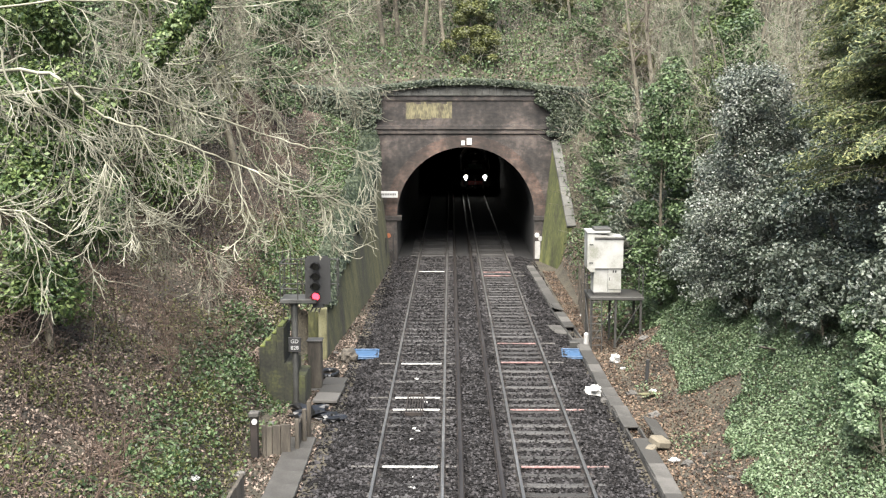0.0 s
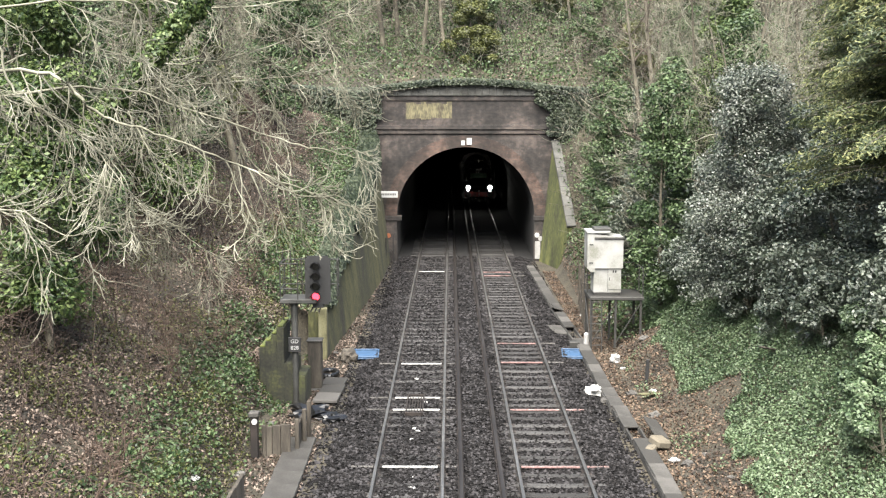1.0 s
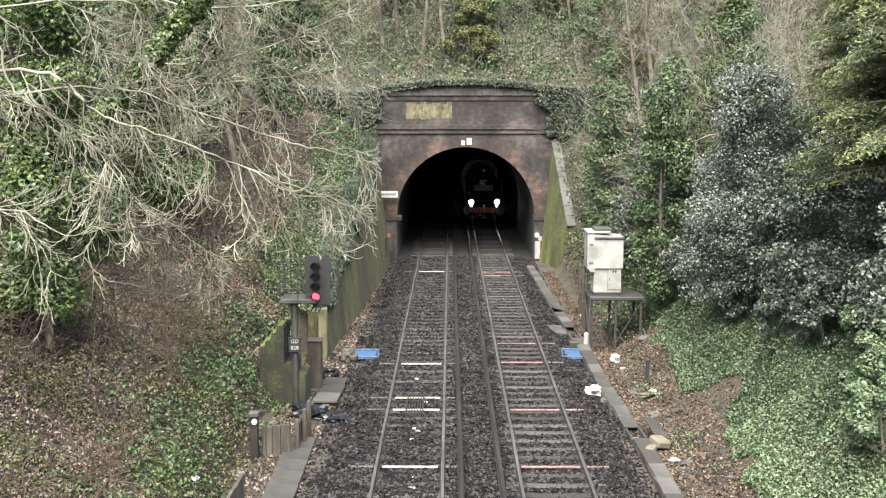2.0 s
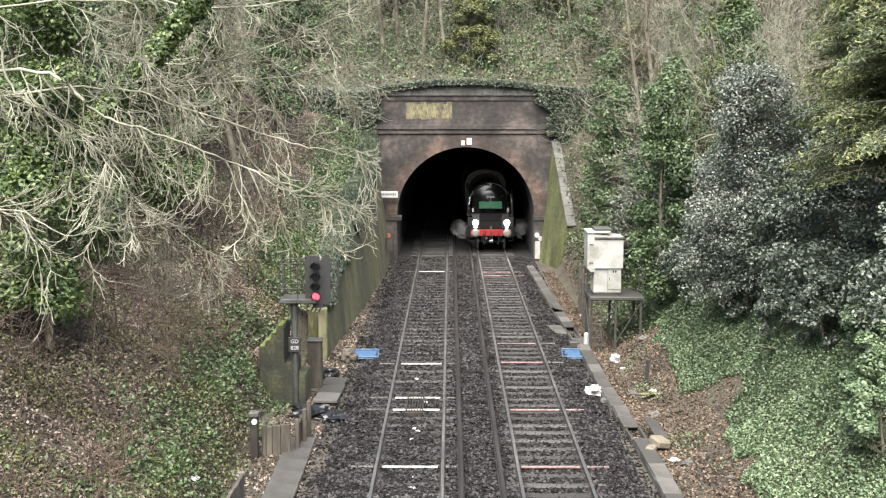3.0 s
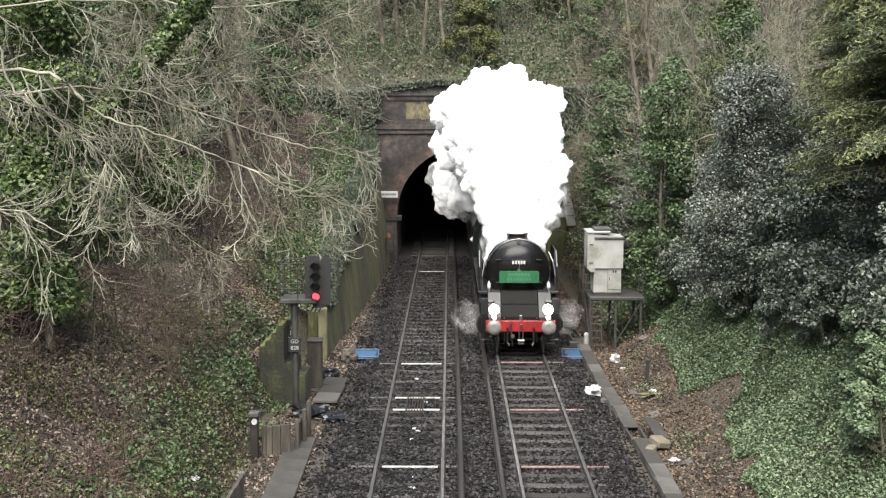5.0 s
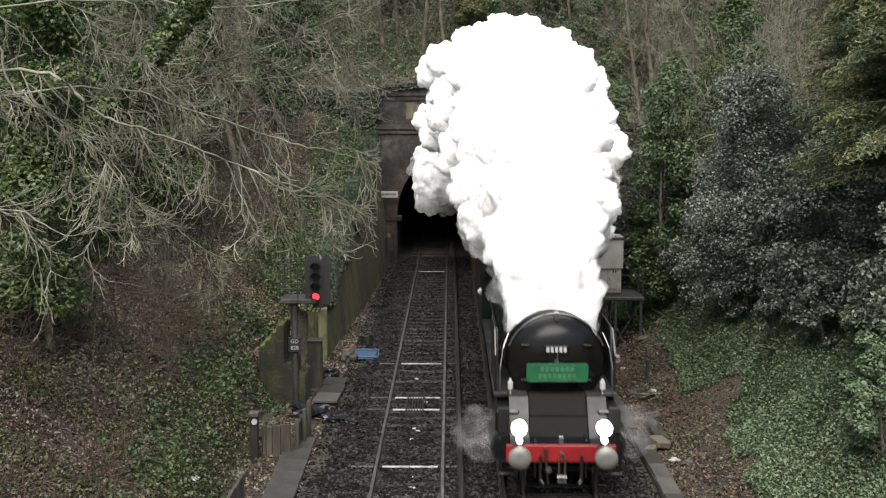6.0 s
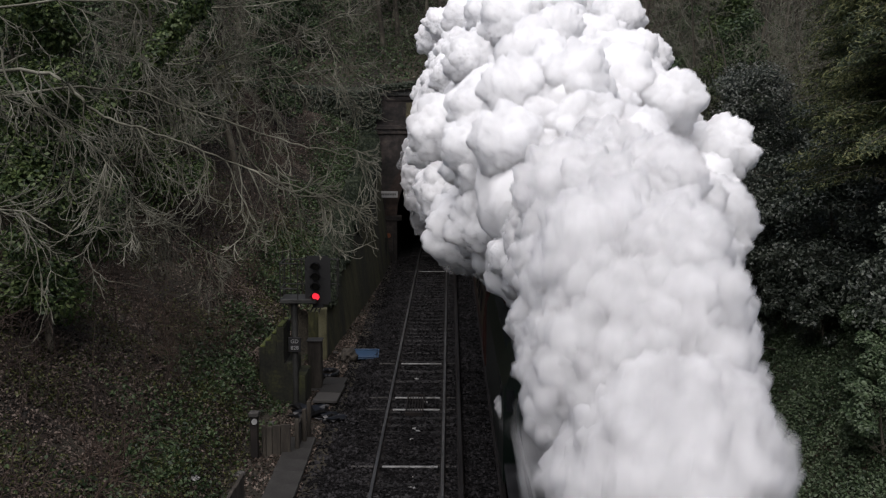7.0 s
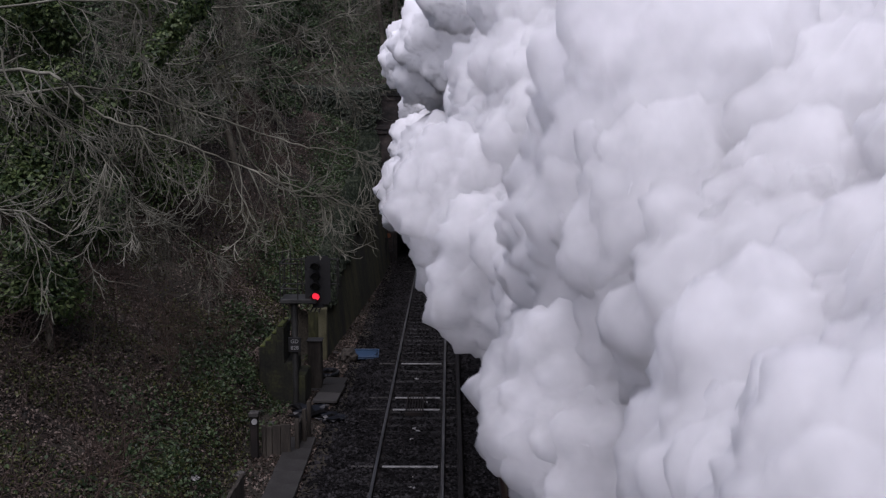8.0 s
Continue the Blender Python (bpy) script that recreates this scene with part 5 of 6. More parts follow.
def build_track_fittings():
    for y in (24.9, 29.75, 31.0, 35.2, 55.2):
        strip(-1.55, -0.28, y, M_PAINTW, "white-painted strip lying across the sleepers")
        for a, b in ((-2.25, -1.75), (-0.1, 0.14)):
            strip(a, b, y, M_CONCRETE, "grey strip end outside the rail")
    for y in (24.9, 29.75, 35.4, 38.3, 55.0, 53.8):
        strip(1.62, 2.95, y, M_PAINTR, "faded red-painted strip lying across the sleepers")
        strip(3.12, 3.62, y, M_PAINTR if y < 30 else M_CONCRETE, "faded painted strip end outside the rail")
    # rusty grid box between the rails
    g = empty("grid_box", pose(-0.96, 30.2, -0.12), "rusty metal grid box between the rails", "grid box")
    for x in (-0.22, 0.22):
        box_part("side", (x - 0.02, x + 0.02, -0.95, 0.95, 0.0, 0.1), M_RUST, g, bevel=0.006)
    for y in (-0.95, 0.95):
        box_part("end", (-0.2, 0.2, y - 0.02, y + 0.02, 0.0, 0.1), M_RUST, g, bevel=0.006)
    for i in range(5):
        box_part("bar", (-0.15 + i * 0.075 - 0.012, -0.15 + i * 0.075 + 0.012, -0.92, 0.92, 0.03, 0.06), M_RUST, g, bevel=0)
    # splashes of white
    rnd = random.Random(2)
    for x, y in ((-0.85, 27.9), (-0.95, 27.2), (-0.88, 24.3), (-0.84, 23.6), (-0.95, 34.3), (-0.72, 30.7), (-0.9, 28.1), (-0.98, 33.4), (0.55, 29.4), (0.9, 26.2)):
        ob = lump("white_splash", "splash of white lime on the ballast", "lime splash", x + rnd.uniform(-0.04, 0.04), y, -0.17, rnd.uniform(0.05, 0.1), rnd.uniform(0.07, 0.13), 0.04, M_PAINTW, int(y * 7), 0.7)
        tagged(ob, group="white splashes between the rails")


def build_portal_fittings():
    for x0, x1, z0, z1 in ((0.57, 0.76, 5.96, 6.2), (0.86, 1.13, 5.98, 6.33)):
        ob = loose("portal_plate", "small white plate on the crown of the arch", "plate", (x0, x1, PORTAL_Y - 0.13, PORTAL_Y - 0.1, z0, z1), Matrix(), M_WHITE, 0.008)
    s = empty("tunnel_sign", pose(-3.24, 59.3, 3.4), "long white sign with black writing beside the tunnel mouth", "sign")
    box_part("panel", (-0.48, 0.48, -0.02, 0.02, -0.17, 0.17), M_WHITE, s, bevel=0.01)
    bars("writing_bar", s, -0.38, 0.4, -0.021, -0.05, 0.06, 9, M_DKMETAL, 0.35)
    part("bracket", tube(bmesh.new(), (-0.3, 0.02, 0), (-0.3, 0.6, 0), 0.025, n=6), M_DKMETAL, s)
    part("bracket", tube(bmesh.new(), (0.3, 0.02, 0), (0.3, 0.56, 0), 0.025, n=6), M_DKMETAL, s)
    for x, z, m, lab in ((-3.3, 1.15, M_ORANGE, "small orange marker on the tunnel jamb"), (4.62, 1.18, M_WHITE, "small white round marker on the tunnel jamb"), (4.82, 1.0, M_RAG, "small white round marker on the tunnel jamb")):
        ob = part("jamb_marker", tube(bmesh.new(), (x, PORTAL_Y - 0.12, z), (x, PORTAL_Y - 0.072, z), 0.13, n=14), m)
        tagged(ob, lab, "marker")
    ob = loose("marker_board", "tall white marker board on the tunnel jamb", "marker board", (4.52, 4.8, PORTAL_Y - 0.1, PORTAL_Y - 0.073, -0.1, 0.85), Matrix(), M_RAG, 0.005)
    r = empty("handrail_post", pose(-3.3, 57.6, -0.2), "black metal handrail by the tunnel mouth", "handrail")
    for x, y in ((0, 0), (0.32, 1.0)):
        part("post", tube(bmesh.new(), (x, y, 0), (x, y, 1.5), 0.035, n=8), M_SIGNAL, r)
    part("rail", tube(bmesh.new(), (0, 0, 0.75), (0.32, 1.0, 0.75), 0.025, n=8), M_SIGNAL, r)


def bars(name, parent, x0, x1, y, z0, z1, n, material, gap=0.25):
    """Unreadable writing: a row of plain bars standing a few millimetres proud."""
    w = (x1 - x0) / n
    for i in range(n):
        box_part(name, (x0 + i * w, x0 + (i + 1 - gap) * w, y - 0.006, y, z0, z1), material, parent, bevel=0.0)


build_paths()
build_clutter()
build_track_fittings()
build_portal_fittings()


def build_stones():
    """Loose ballast stones over the bed."""
    n = 75000
    y = 11 + 50 * RNG.uniform(0, 1, n) ** 1.6
    x = RNG.uniform(-3.3, 4.5, n)
    keep = np.ones(n, bool)
    for c in TRACKS:
        for s in (-0.7535, 0.7535):
            keep &= np.abs(x - c - s) > 0.09
    x, y = x[keep], y[keep]
    n = len(x)
    z = np.full(n, -0.205)
    for c in TRACKS:
        d = np.abs(x - c)
        z = np.maximum(z, np.where(d < 0.66, -0.14 if c > 0 else -0.12, np.where(d < 0.86, -0.14, -0.09)) - np.maximum(0, d - 1.45) * 0.22)
    r = RNG.uniform(0.024, 0.05, n)
    a = RNG.uniform(0, 6.28, (n, 3))
    octa = np.array([(1, 0, 0), (-1, 0, 0), (0, 1, 0), (0, -1, 0), (0, 0, 1), (0, 0, -1)], float)
    ca, sa = np.cos(a[:, 0]), np.sin(a[:, 0])
    cb, sb = np.cos(a[:, 1]), np.sin(a[:, 1])
    v = octa[None] * r[:, None, None] * RNG.uniform(0.7, 1.3, (n, 6, 1))
    vx = v[..., 0] * ca[:, None] - v[..., 1] * sa[:, None]
    vy = v[..., 0] * sa[:, None] + v[..., 1] * ca[:, None]
    vz = vy * sb[:, None] * 0.6 + v[..., 2] * cb[:, None] * 0.5 + v[..., 2] * 0.4
    co = np.stack([vx + x[:, None], vy + y[:, None], vz + z[:, None]], -1).reshape(-1, 3)
    tri = np.array([(0, 2, 4), (2, 1, 4), (1, 3, 4), (3, 0, 4), (2, 0, 5), (1, 2, 5), (3, 1, 5), (0, 3, 5)])
    f = (tri[None, :4] + 6 * np.arange(n)[:, None, None]).reshape(-1, 3)
    me = bpy.data.meshes.new("ballast_stones")
    me.from_pydata(co.tolist(), [], f.tolist())
    tagged(part("ballast_stones", me, M_STONE), "loose angular grey ballast stones", "ballast", kind="stuff")


build_stones()
# ---- the train ----
def steam_mat(name, see, thin=0.0):
    m = bpy.data.materials.new(name)
    m.use_nodes = True
    n, l = m.node_tree.nodes, m.node_tree.links
    b = n["Principled BSDF"]
    b.inputs["Base Color"].default_value = (0.985, 0.985, 0.995, 1)
    b.inputs["Roughness"].default_value = 1.0
    b.inputs["Specular IOR Level"].default_value = 0.0
    b.inputs["Subsurface Weight"].default_value = see
    b.inputs["Subsurface Radius"].default_value = (1.0, 1.0, 1.0)
    b.inputs["Subsurface Scale"].default_value = 1.6
    if see > 0:
        geo, mul, add, one = (n.new(k) for k in ("ShaderNodeNewGeometry", "ShaderNodeVectorMath", "ShaderNodeVectorMath", "ShaderNodeVectorMath"))
        mul.operation, add.operation, one.operation = "SCALE", "ADD", "NORMALIZE"
        mul.inputs["Scale"].default_value = 0.27
        add.inputs[1].default_value = (-0.02, -0.25, 0.43)
        l.new(geo.outputs["Normal"], mul.inputs[0])
        l.new(mul.outputs[0], add.inputs[0])
        l.new(add.outputs[0], one.inputs[0])
        l.new(one.outputs[0], b.inputs["Normal"])
    out = b.outputs[0]
    if thin > 0:
        tp, m2 = n.new("ShaderNodeBsdfTransparent"), n.new("ShaderNodeMixShader")
        co, nz, rp = n.new("ShaderNodeTexCoord"), n.new("ShaderNodeTexNoise"), n.new("ShaderNodeMapRange")
        nz.inputs["Scale"].default_value, nz.inputs["Detail"].default_value = 1.7, 4
        l.new(co.outputs["Object"], nz.inputs["Vector"])
        l.new(nz.outputs[0], rp.inputs[0])
        rp.inputs[1].default_value, rp.inputs[2].default_value = 0.35, 0.7
        rp.inputs[3].default_value, rp.inputs[4].default_value = thin + min(0.1, 1 - thin), thin - min(0.1, 1 - thin)
        l.new(rp.outputs[0], m2.inputs[0])
        l.new(out, m2.inputs[1])
        l.new(tp.outputs[0], m2.inputs[2])
        out = m2.outputs[0]
    l.new(out, n["Material Output"].inputs["Surface"])
    return m


M_STEAM = steam_mat("dense_white_steam", 1.0, 0.12)
M_FAINT = steam_mat("faint_steam", 0.0, 0.985)
M_WISP = steam_mat("thin_grey_steam", 0.0, 0.86)

M_SOFT = steam_mat("soft_white_steam", 1.0, 0.5)
M_HAZE = steam_mat("grey_hanging_steam", 0.0, 0.5)


def billow_mesh(seed, r, rough=1.0, level=4):
    """A lumpy cauliflower of steam about r in radius."""
    bm = bmesh.new()
    bmesh.ops.create_icosphere(bm, subdivisions=level, radius=1.0)
    off = Vector((seed * 7.3, seed * 3.1, seed * 5.7))
    for v in bm.verts:
        p = v.co.normalized()
        k = 0.0
        amp, fr = 0.34, 1.3
        for o in range(5):
            q = p * fr + off
            d = noise.voronoi(q)[0][0]
            k += amp * (0.7 - d * 1.3) * rough
            amp, fr = amp * 0.56, fr * 2.0
        v.co = p * r * (0.95 + k)
    for f in bm.faces:
        f.smooth = True
    me = bpy.data.meshes.new("billow")
    bm.to_mesh(me)
    bm.free()
    return me


M_BLACK = mat("gloss_black_paint", [(0.008, 0.008, 0.009), (0.013, 0.013, 0.014), (0.022, 0.021, 0.02)], scale=2, fine=25, rough=0.28, bump=0.04, by="object")
M_SMOKEBOX = mat("satin_black_smokebox", [(0.004, 0.004, 0.0045), (0.007, 0.007, 0.0075), (0.013, 0.0125, 0.012)], scale=2.5, fine=30, rough=0.2, bump=0.05, by="object", gloss=0.25)
M_MATT = mat("sooty_matt_black", [(0.005, 0.005, 0.0055), (0.01, 0.01, 0.0105), (0.02, 0.0195, 0.019)], scale=2.5, fine=30, rough=0.7, bump=0.1, by="object", gloss=0.06)
M_GREY = mat("worn_grey_footplate", [(0.02, 0.02, 0.022), (0.05, 0.05, 0.053), (0.09, 0.09, 0.094)], scale=2.2, fine=20, rough=0.5, bump=0.1, by="object", gloss=0.3)
M_RED = mat("red_buffer_beam", [(0.33, 0.012, 0.015), (0.5, 0.02, 0.022), (0.58, 0.035, 0.03)], scale=3, fine=30, rough=0.4, bump=0.05, by="object")
M_GREEN = mat("brunswick_green_paint", [(0.006, 0.014, 0.01), (0.01, 0.024, 0.016), (0.016, 0.034, 0.023)], scale=2, fine=25, rough=0.3, bump=0.04, by="object")
M_BOARD = plain("headboard_green", (0.012, 0.17, 0.06), 0.45)
M_STEEL = plain("bright_steel", (0.55, 0.55, 0.54), 0.3, 0.9)
M_DARKSTEEL = plain("oily_dark_steel", (0.05, 0.045, 0.042), 0.45, 0.6)
M_LAMP = glow("lit_headlamp", (1.0, 0.97, 0.9), 5.5)
M_CREAM = plain("coach_cream", (0.5, 0.43, 0.28), 0.35)
M_UMBER = plain("coach_umber", (0.08, 0.03, 0.022), 0.35)
M_ROOF = plain("coach_roof_grey", (0.1, 0.1, 0.1), 0.7)
M_GLASS = plain("dark_window_glass", (0.015, 0.017, 0.02), 0.06)

SPEED, START = 13.33, 101.8
TRAIN_X = TRACKS[1] - 0.03


def front_y(t):
    """Where the buffers stand at t seconds."""
    return START - SPEED * t


def ring(cy, r, cx=0.0, cz=0.0, n=40):
    return [(cx + r * math.sin(2 * math.pi * i / n), cy, cz + r * math.cos(2 * math.pi * i / n)) for i in range(n)]


def loft(rings, cap=True, smooth=True):
    n = len(rings[0])
    verts = [p for r in rings for p in r]
    faces = [(j * n + i, j * n + (i + 1) % n, (j + 1) * n + (i + 1) % n, (j + 1) * n + i) for j in range(len(rings) - 1) for i in range(n)]
    if cap:
        faces += [tuple(range(n))[::-1], tuple((len(rings) - 1) * n + i for i in range(n))]
    me = mesh_from("loft", verts, faces)
    bm = bmesh.new()
    bm.from_mesh(me)
    bmesh.ops.recalc_face_normals(bm, faces=bm.faces[:])
    for f in bm.faces:
        f.smooth = smooth and len(f.verts) == 4
    return bm


def wheel_mesh(r, spokes, w=0.13):
    bm = bmesh.new()
    n = 32
    prof = [(r - 0.09, -w / 2), (r, -w / 2), (r, w / 2 - 0.03), (r + 0.03, w / 2 - 0.025), (r + 0.03, w / 2), (r - 0.09, w / 2)]
    vs = [[bm.verts.new((x, q * math.cos(2 * math.pi * i / n), q * math.sin(2 * math.pi * i / n))) for q, x in prof] for i in range(n)]
    for i in range(n):
        for k in range(len(prof)):
            bm.faces.new((vs[i][k], vs[i][(k + 1) % 6], vs[(i + 1) % n][(k + 1) % 6], vs[(i + 1) % n][k]))
    tube(bm, (-w / 2 - 0.03, 0, 0), (w / 2 + 0.03, 0, 0), 0.14, n=16)
    for i in range(spokes):
        a = 2 * math.pi * i / spokes
        tube(bm, (0, 0.1 * math.cos(a), 0.1 * math.sin(a)), (0, (r - 0.05) * math.cos(a), (r - 0.05) * math.sin(a)), 0.035, 0.03, 6)
    bmesh.ops.recalc_face_normals(bm, faces=bm.faces[:])
    me = bpy.data.meshes.new("wheel")
    bm.to_mesh(me)
    bm.free()
    return me


TURNING = []


def wheelset(parent, y, r, me, axle_name="wheelset"):
    """Two wheels on one axle, turning together."""
    ax = part(axle_name, tube(bmesh.new(), (-0.75, 0, 0), (0.75, 0, 0), 0.07, n=12), M_DARKSTEEL, parent)
    ax.matrix_basis = pose(0, y, r)
    for s in (-1, 1):
        w = part("wheel", me, M_BLACK, ax)
        w.matrix_basis = pose(s * 0.745, 0, 0, 0, 0, 0 if s < 0 else 180)
    TURNING.append((ax, y, r))


def sweep_rail(s):
    """The bent grab rail beside the smokebox."""
    bm = bmesh.new()
    pts = [(s * 1.2, 1.75, 1.96), (s * 1.2, 1.75, 2.5), (s * 1.13, 1.85, 2.95), (s * 1.0, 2.0, 3.25)]
    for p, q in zip(pts, pts[1:]):
        tube(bm, p, q, 0.017, n=6)
    return bm


def build_locomotive():
    loco = empty("steam_locomotive", pose(TRAIN_X, START, 0), "large black steam locomotive with red buffer beam and green headboard", "locomotive")
    # frames and buffer beam
    beam = box_part("buffer_beam", (-1.12, 1.12, 0.5, 0.56, 0.86, 1.22), M_RED, loco, "bright red buffer beam", 0.012)
    for s in (-1, 1):
        bm = bmesh.new()
        tube(bm, (s * 0.865, 0.12, 1.08), (s * 0.865, 0.5, 1.08), 0.1, 0.15, 20)
        part("buffer_shank", bm, M_BLACK, loco)
        rings = [ring(0.12, 0.23, s * 0.865, 1.08, 28), ring(0.06, 0.235, s * 0.865, 1.08, 28), ring(0.02, 0.2, s * 0.865, 1.08, 28), ring(0.0, 0.09, s * 0.865, 1.08, 28)]
        part("buffer_head", loft(rings), M_BUFFER, loco, "pale worn steel buffer head")
        # lamp over each buffer
        bm = bmesh.new()
        tube(bm, (s * 0.86, 0.42, 1.47), (s * 0.86, 0.6, 1.47), 0.12, n=16)
        tube(bm, (s * 0.86, 0.5, 1.2), (s * 0.86, 0.5, 1.46), 0.03, n=8)
        tube(bm, (s * 0.86, 0.431, 1.6), (s * 0.86, 0.49, 1.6), 0.185, n=20)
        tube(bm, (s * 0.86, 0.426, 1.36), (s * 0.86, 0.49, 1.36), 0.085, n=16)
        lamp = part("headlamp", bm, M_BLACK, loco)
        part("lens", tube(bmesh.new(), (s * 0.86, 0.4, 1.6), (s * 0.86, 0.43, 1.6), 0.165, n=28), M_LAMP, lamp, "brightly lit white lamp glass")
        part("lens", tube(bmesh.new(), (s * 0.86, 0.39, 1.36), (s * 0.86, 0.425, 1.36), 0.07, n=20), M_LAMP, lamp, "small lit lower lamp glass")
        # grey stepped platform plates over the cylinders' front
        bm = bmesh.new()
        prism(bm, [(0.56, 1.22), (0.9, 1.26), (1.45, 1.98), (2.0, 2.0), (2.0, 1.93), (1.5, 1.9), (0.95, 1.18), (0.56, 1.16)], min(s * 0.62, s * 1.02), max(s * 0.62, s * 1.02), "x")
        part("front_apron", bm, M_GREY, loco, "worn grey sloping footplate apron")
        bm = bmesh.new()
        tube(bm, (s * 1.06, 1.1, 1.0), (s * 1.06, 2.35, 1.0), 0.36, n=24)
        tube(bm, (s * 1.06, 0.98, 1.0), (s * 1.06, 1.1, 1.0), 0.3, 0.36, 24)
        box(bm, s * 1.06 - 0.25, s * 1.06 + 0.25, 1.2, 2.3, 1.3, 1.75, 0.04)
        part("cylinder", bm, M_BLACK, loco)
        # running plate along the side
        box_part("running_plate", (min(s * 0.75, s * 1.33), max(s * 0.75, s * 1.33), 1.95, 10.4, 1.86, 1.94), M_GREY, loco, bevel=0.01)
        box_part("valance", (min(s * 1.24, s * 1.28), max(s * 1.24, s * 1.28), 1.98, 10.4, 1.56, 1.855), M_BLACK, loco)
        # smoke deflector
        bm = bmesh.new()
        prism(bm, [(2.0, 1.96), (4.35, 1.96), (4.35, 2.95), (4.1, 3.25), (2.45, 3.25), (2.0, 2.75)], min(s * 1.27, s * 1.3), max(s * 1.27, s * 1.3), "x")
        part("smoke_deflector", bm, M_BLACK, loco, "tall black smoke deflector plate")
        part("handrail", tube(bmesh.new(), (s * 1.24, 2.08, 2.1), (s * 1.24, 2.35, 3.3), 0.018, n=6), M_STEEL, loco)
        # marker lamps on the platform by the smokebox
        bm = bmesh.new()
        box(bm, s * 0.98 - 0.055, s * 0.98 + 0.055, 1.62, 1.74, 2.08, 2.26, 0.02)
        tube(bm, (s * 0.98, 1.66, 2.25), (s * 0.98, 1.66, 2.32), 0.04, 0.02, 10)
        tube(bm, (s * 0.98, 1.68, 1.9), (s * 0.98, 1.68, 2.09), 0.015, n=6)
        part("marker_lamp", bm, M_WHITE, loco, "small white marker lamp")
        # steps and pipes hanging below the beam
        part("vacuum_pipe", tube(tube(bmesh.new(), (s * 0.42, 0.48, 0.5), (s * 0.42, 0.48, 1.0), 0.035, n=8), (s * 0.42, 0.48, 0.5), (s * 0.36, 0.4, 0.42), 0.04, n=8), M_DARKSTEEL, loco)
        part("guard_iron", box(bmesh.new(), s * 0.75 - 0.03, s * 0.75 + 0.03, 0.7, 0.74, 0.12, 0.9, 0.01), M_DARKSTEEL, loco)
        bm = bmesh.new()
        box(bm, s * 1.1 - 0.16, s * 1.1 + 0.16, 0.62, 0.86, 0.55, 0.59, 0.008)
        box(bm, s * 1.24 - 0.015, s * 1.24 + 0.015, 0.7, 0.78, 0.57, 1.3, 0.004)
        part("front_step", bm, M_BLACK, loco)
        box_part("frame_plate", (min(s * 0.5, s * 0.54), max(s * 0.5, s * 0.54), 0.56, 10.6, 0.5, 1.3), M_BLACK, loco)
    # coupling: hook and links
    bm = bmesh.new()
    tube(bm, (0, 0.5, 1.06), (0, 0.2, 1.06), 0.035, n=8)
    tube(bm, (0, 0.2, 1.06), (0, 0.16, 1.16), 0.03, n=8)
    for s in (-1, 1):
        tube(bm, (s * 0.06, 0.25, 1.04), (s * 0.06, 0.3, 0.55), 0.022, n=6)
    tube(bm, (-0.1, 0.3, 0.62), (0.1, 0.3, 0.62), 0.035, n=8)
    tube(bm, (-0.09, 0.3, 0.52), (0.09, 0.3, 0.52), 0.025, n=6)
    part("screw_coupling", bm, M_STEEL, loco, "bright steel screw coupling")
    bm = bmesh.new()
    tube(bm, (-0.32, 0.46, 1.15), (-0.3, 0.4, 0.75), 0.03, n=8)
    tube(bm, (-0.3, 0.4, 0.75), (-0.26, 0.42, 0.42), 0.03, n=8)
    part("brake_hose", bm, M_DARKSTEEL, loco)
    part("hose_cap", tube(bmesh.new(), (-0.26, 0.4, 0.75), (-0.26, 0.34, 0.75), 0.06, n=12), M_STEEL, loco)
    # dark middle apron with centre lamp iron
    box_part("front_platform", (-0.615, 0.615, 0.57, 2.2, 1.2, 1.26), M_MATT, loco)
    bm = bmesh.new()
    prism(bm, [(0.95, 1.262), (1.25, 1.62), (1.3, 1.62), (1.6, 2.0), (1.85, 2.0), (1.85, 1.262)], -0.6, 0.6, "x")
    part("saddle_apron", bm, M_MATT, loco, "sooty black sloping plate below the smokebox")
    part("apron_rib", tube(bmesh.new(), (-0.6, 1.25, 1.63), (0.6, 1.25, 1.63), 0.018, n=6), M_SMOKEBOX, loco)
    for s in (-1, 1):
        box_part("cylinder_cover", (min(s * 1.03, s * 1.27), max(s * 1.03, s * 1.27), 1.0, 1.06, 1.32, 1.86), M_GREY, loco, "worn grey cylinder front plate", 0.01)
        part("handrail", sweep_rail(s), M_STEEL, loco)
    box_part("lamp_iron", (-0.05, 0.05, 0.5, 0.53, 1.221, 1.4), M_STEEL, loco)
    # smokebox and boiler
    cz = 2.62
    rings = [ring(1.7, 0.01, 0, cz), ring(1.712, 0.25, 0, cz), ring(1.75, 0.5, 0, cz), ring(1.815, 0.72, 0, cz), ring(1.89, 0.86, 0, cz), ring(1.9, 0.98, 0, cz), ring(1.93, 1.03, 0, cz), ring(4.4, 1.03, 0, cz)]
    part("smokebox", loft(rings), M_SMOKEBOX, loco, "satin black smokebox with round door")
    part("boiler", loft([ring(4.41, 0.99, 0, cz), ring(7.0, 1.03, 0, cz + 0.02), ring(9.9, 1.07, 0, cz + 0.04)]), M_GREEN, loco, "dark green boiler barrel")
    for y in (5.2, 6.4, 7.6, 8.8):
        part("boiler_band", loft([ring(y - 0.03, 1.0 + (y - 4) * 0.008, 0, cz + 0.02), ring(y + 0.03, 1.0 + (y - 4) * 0.008, 0, cz + 0.02)], False), M_BLACK, loco)
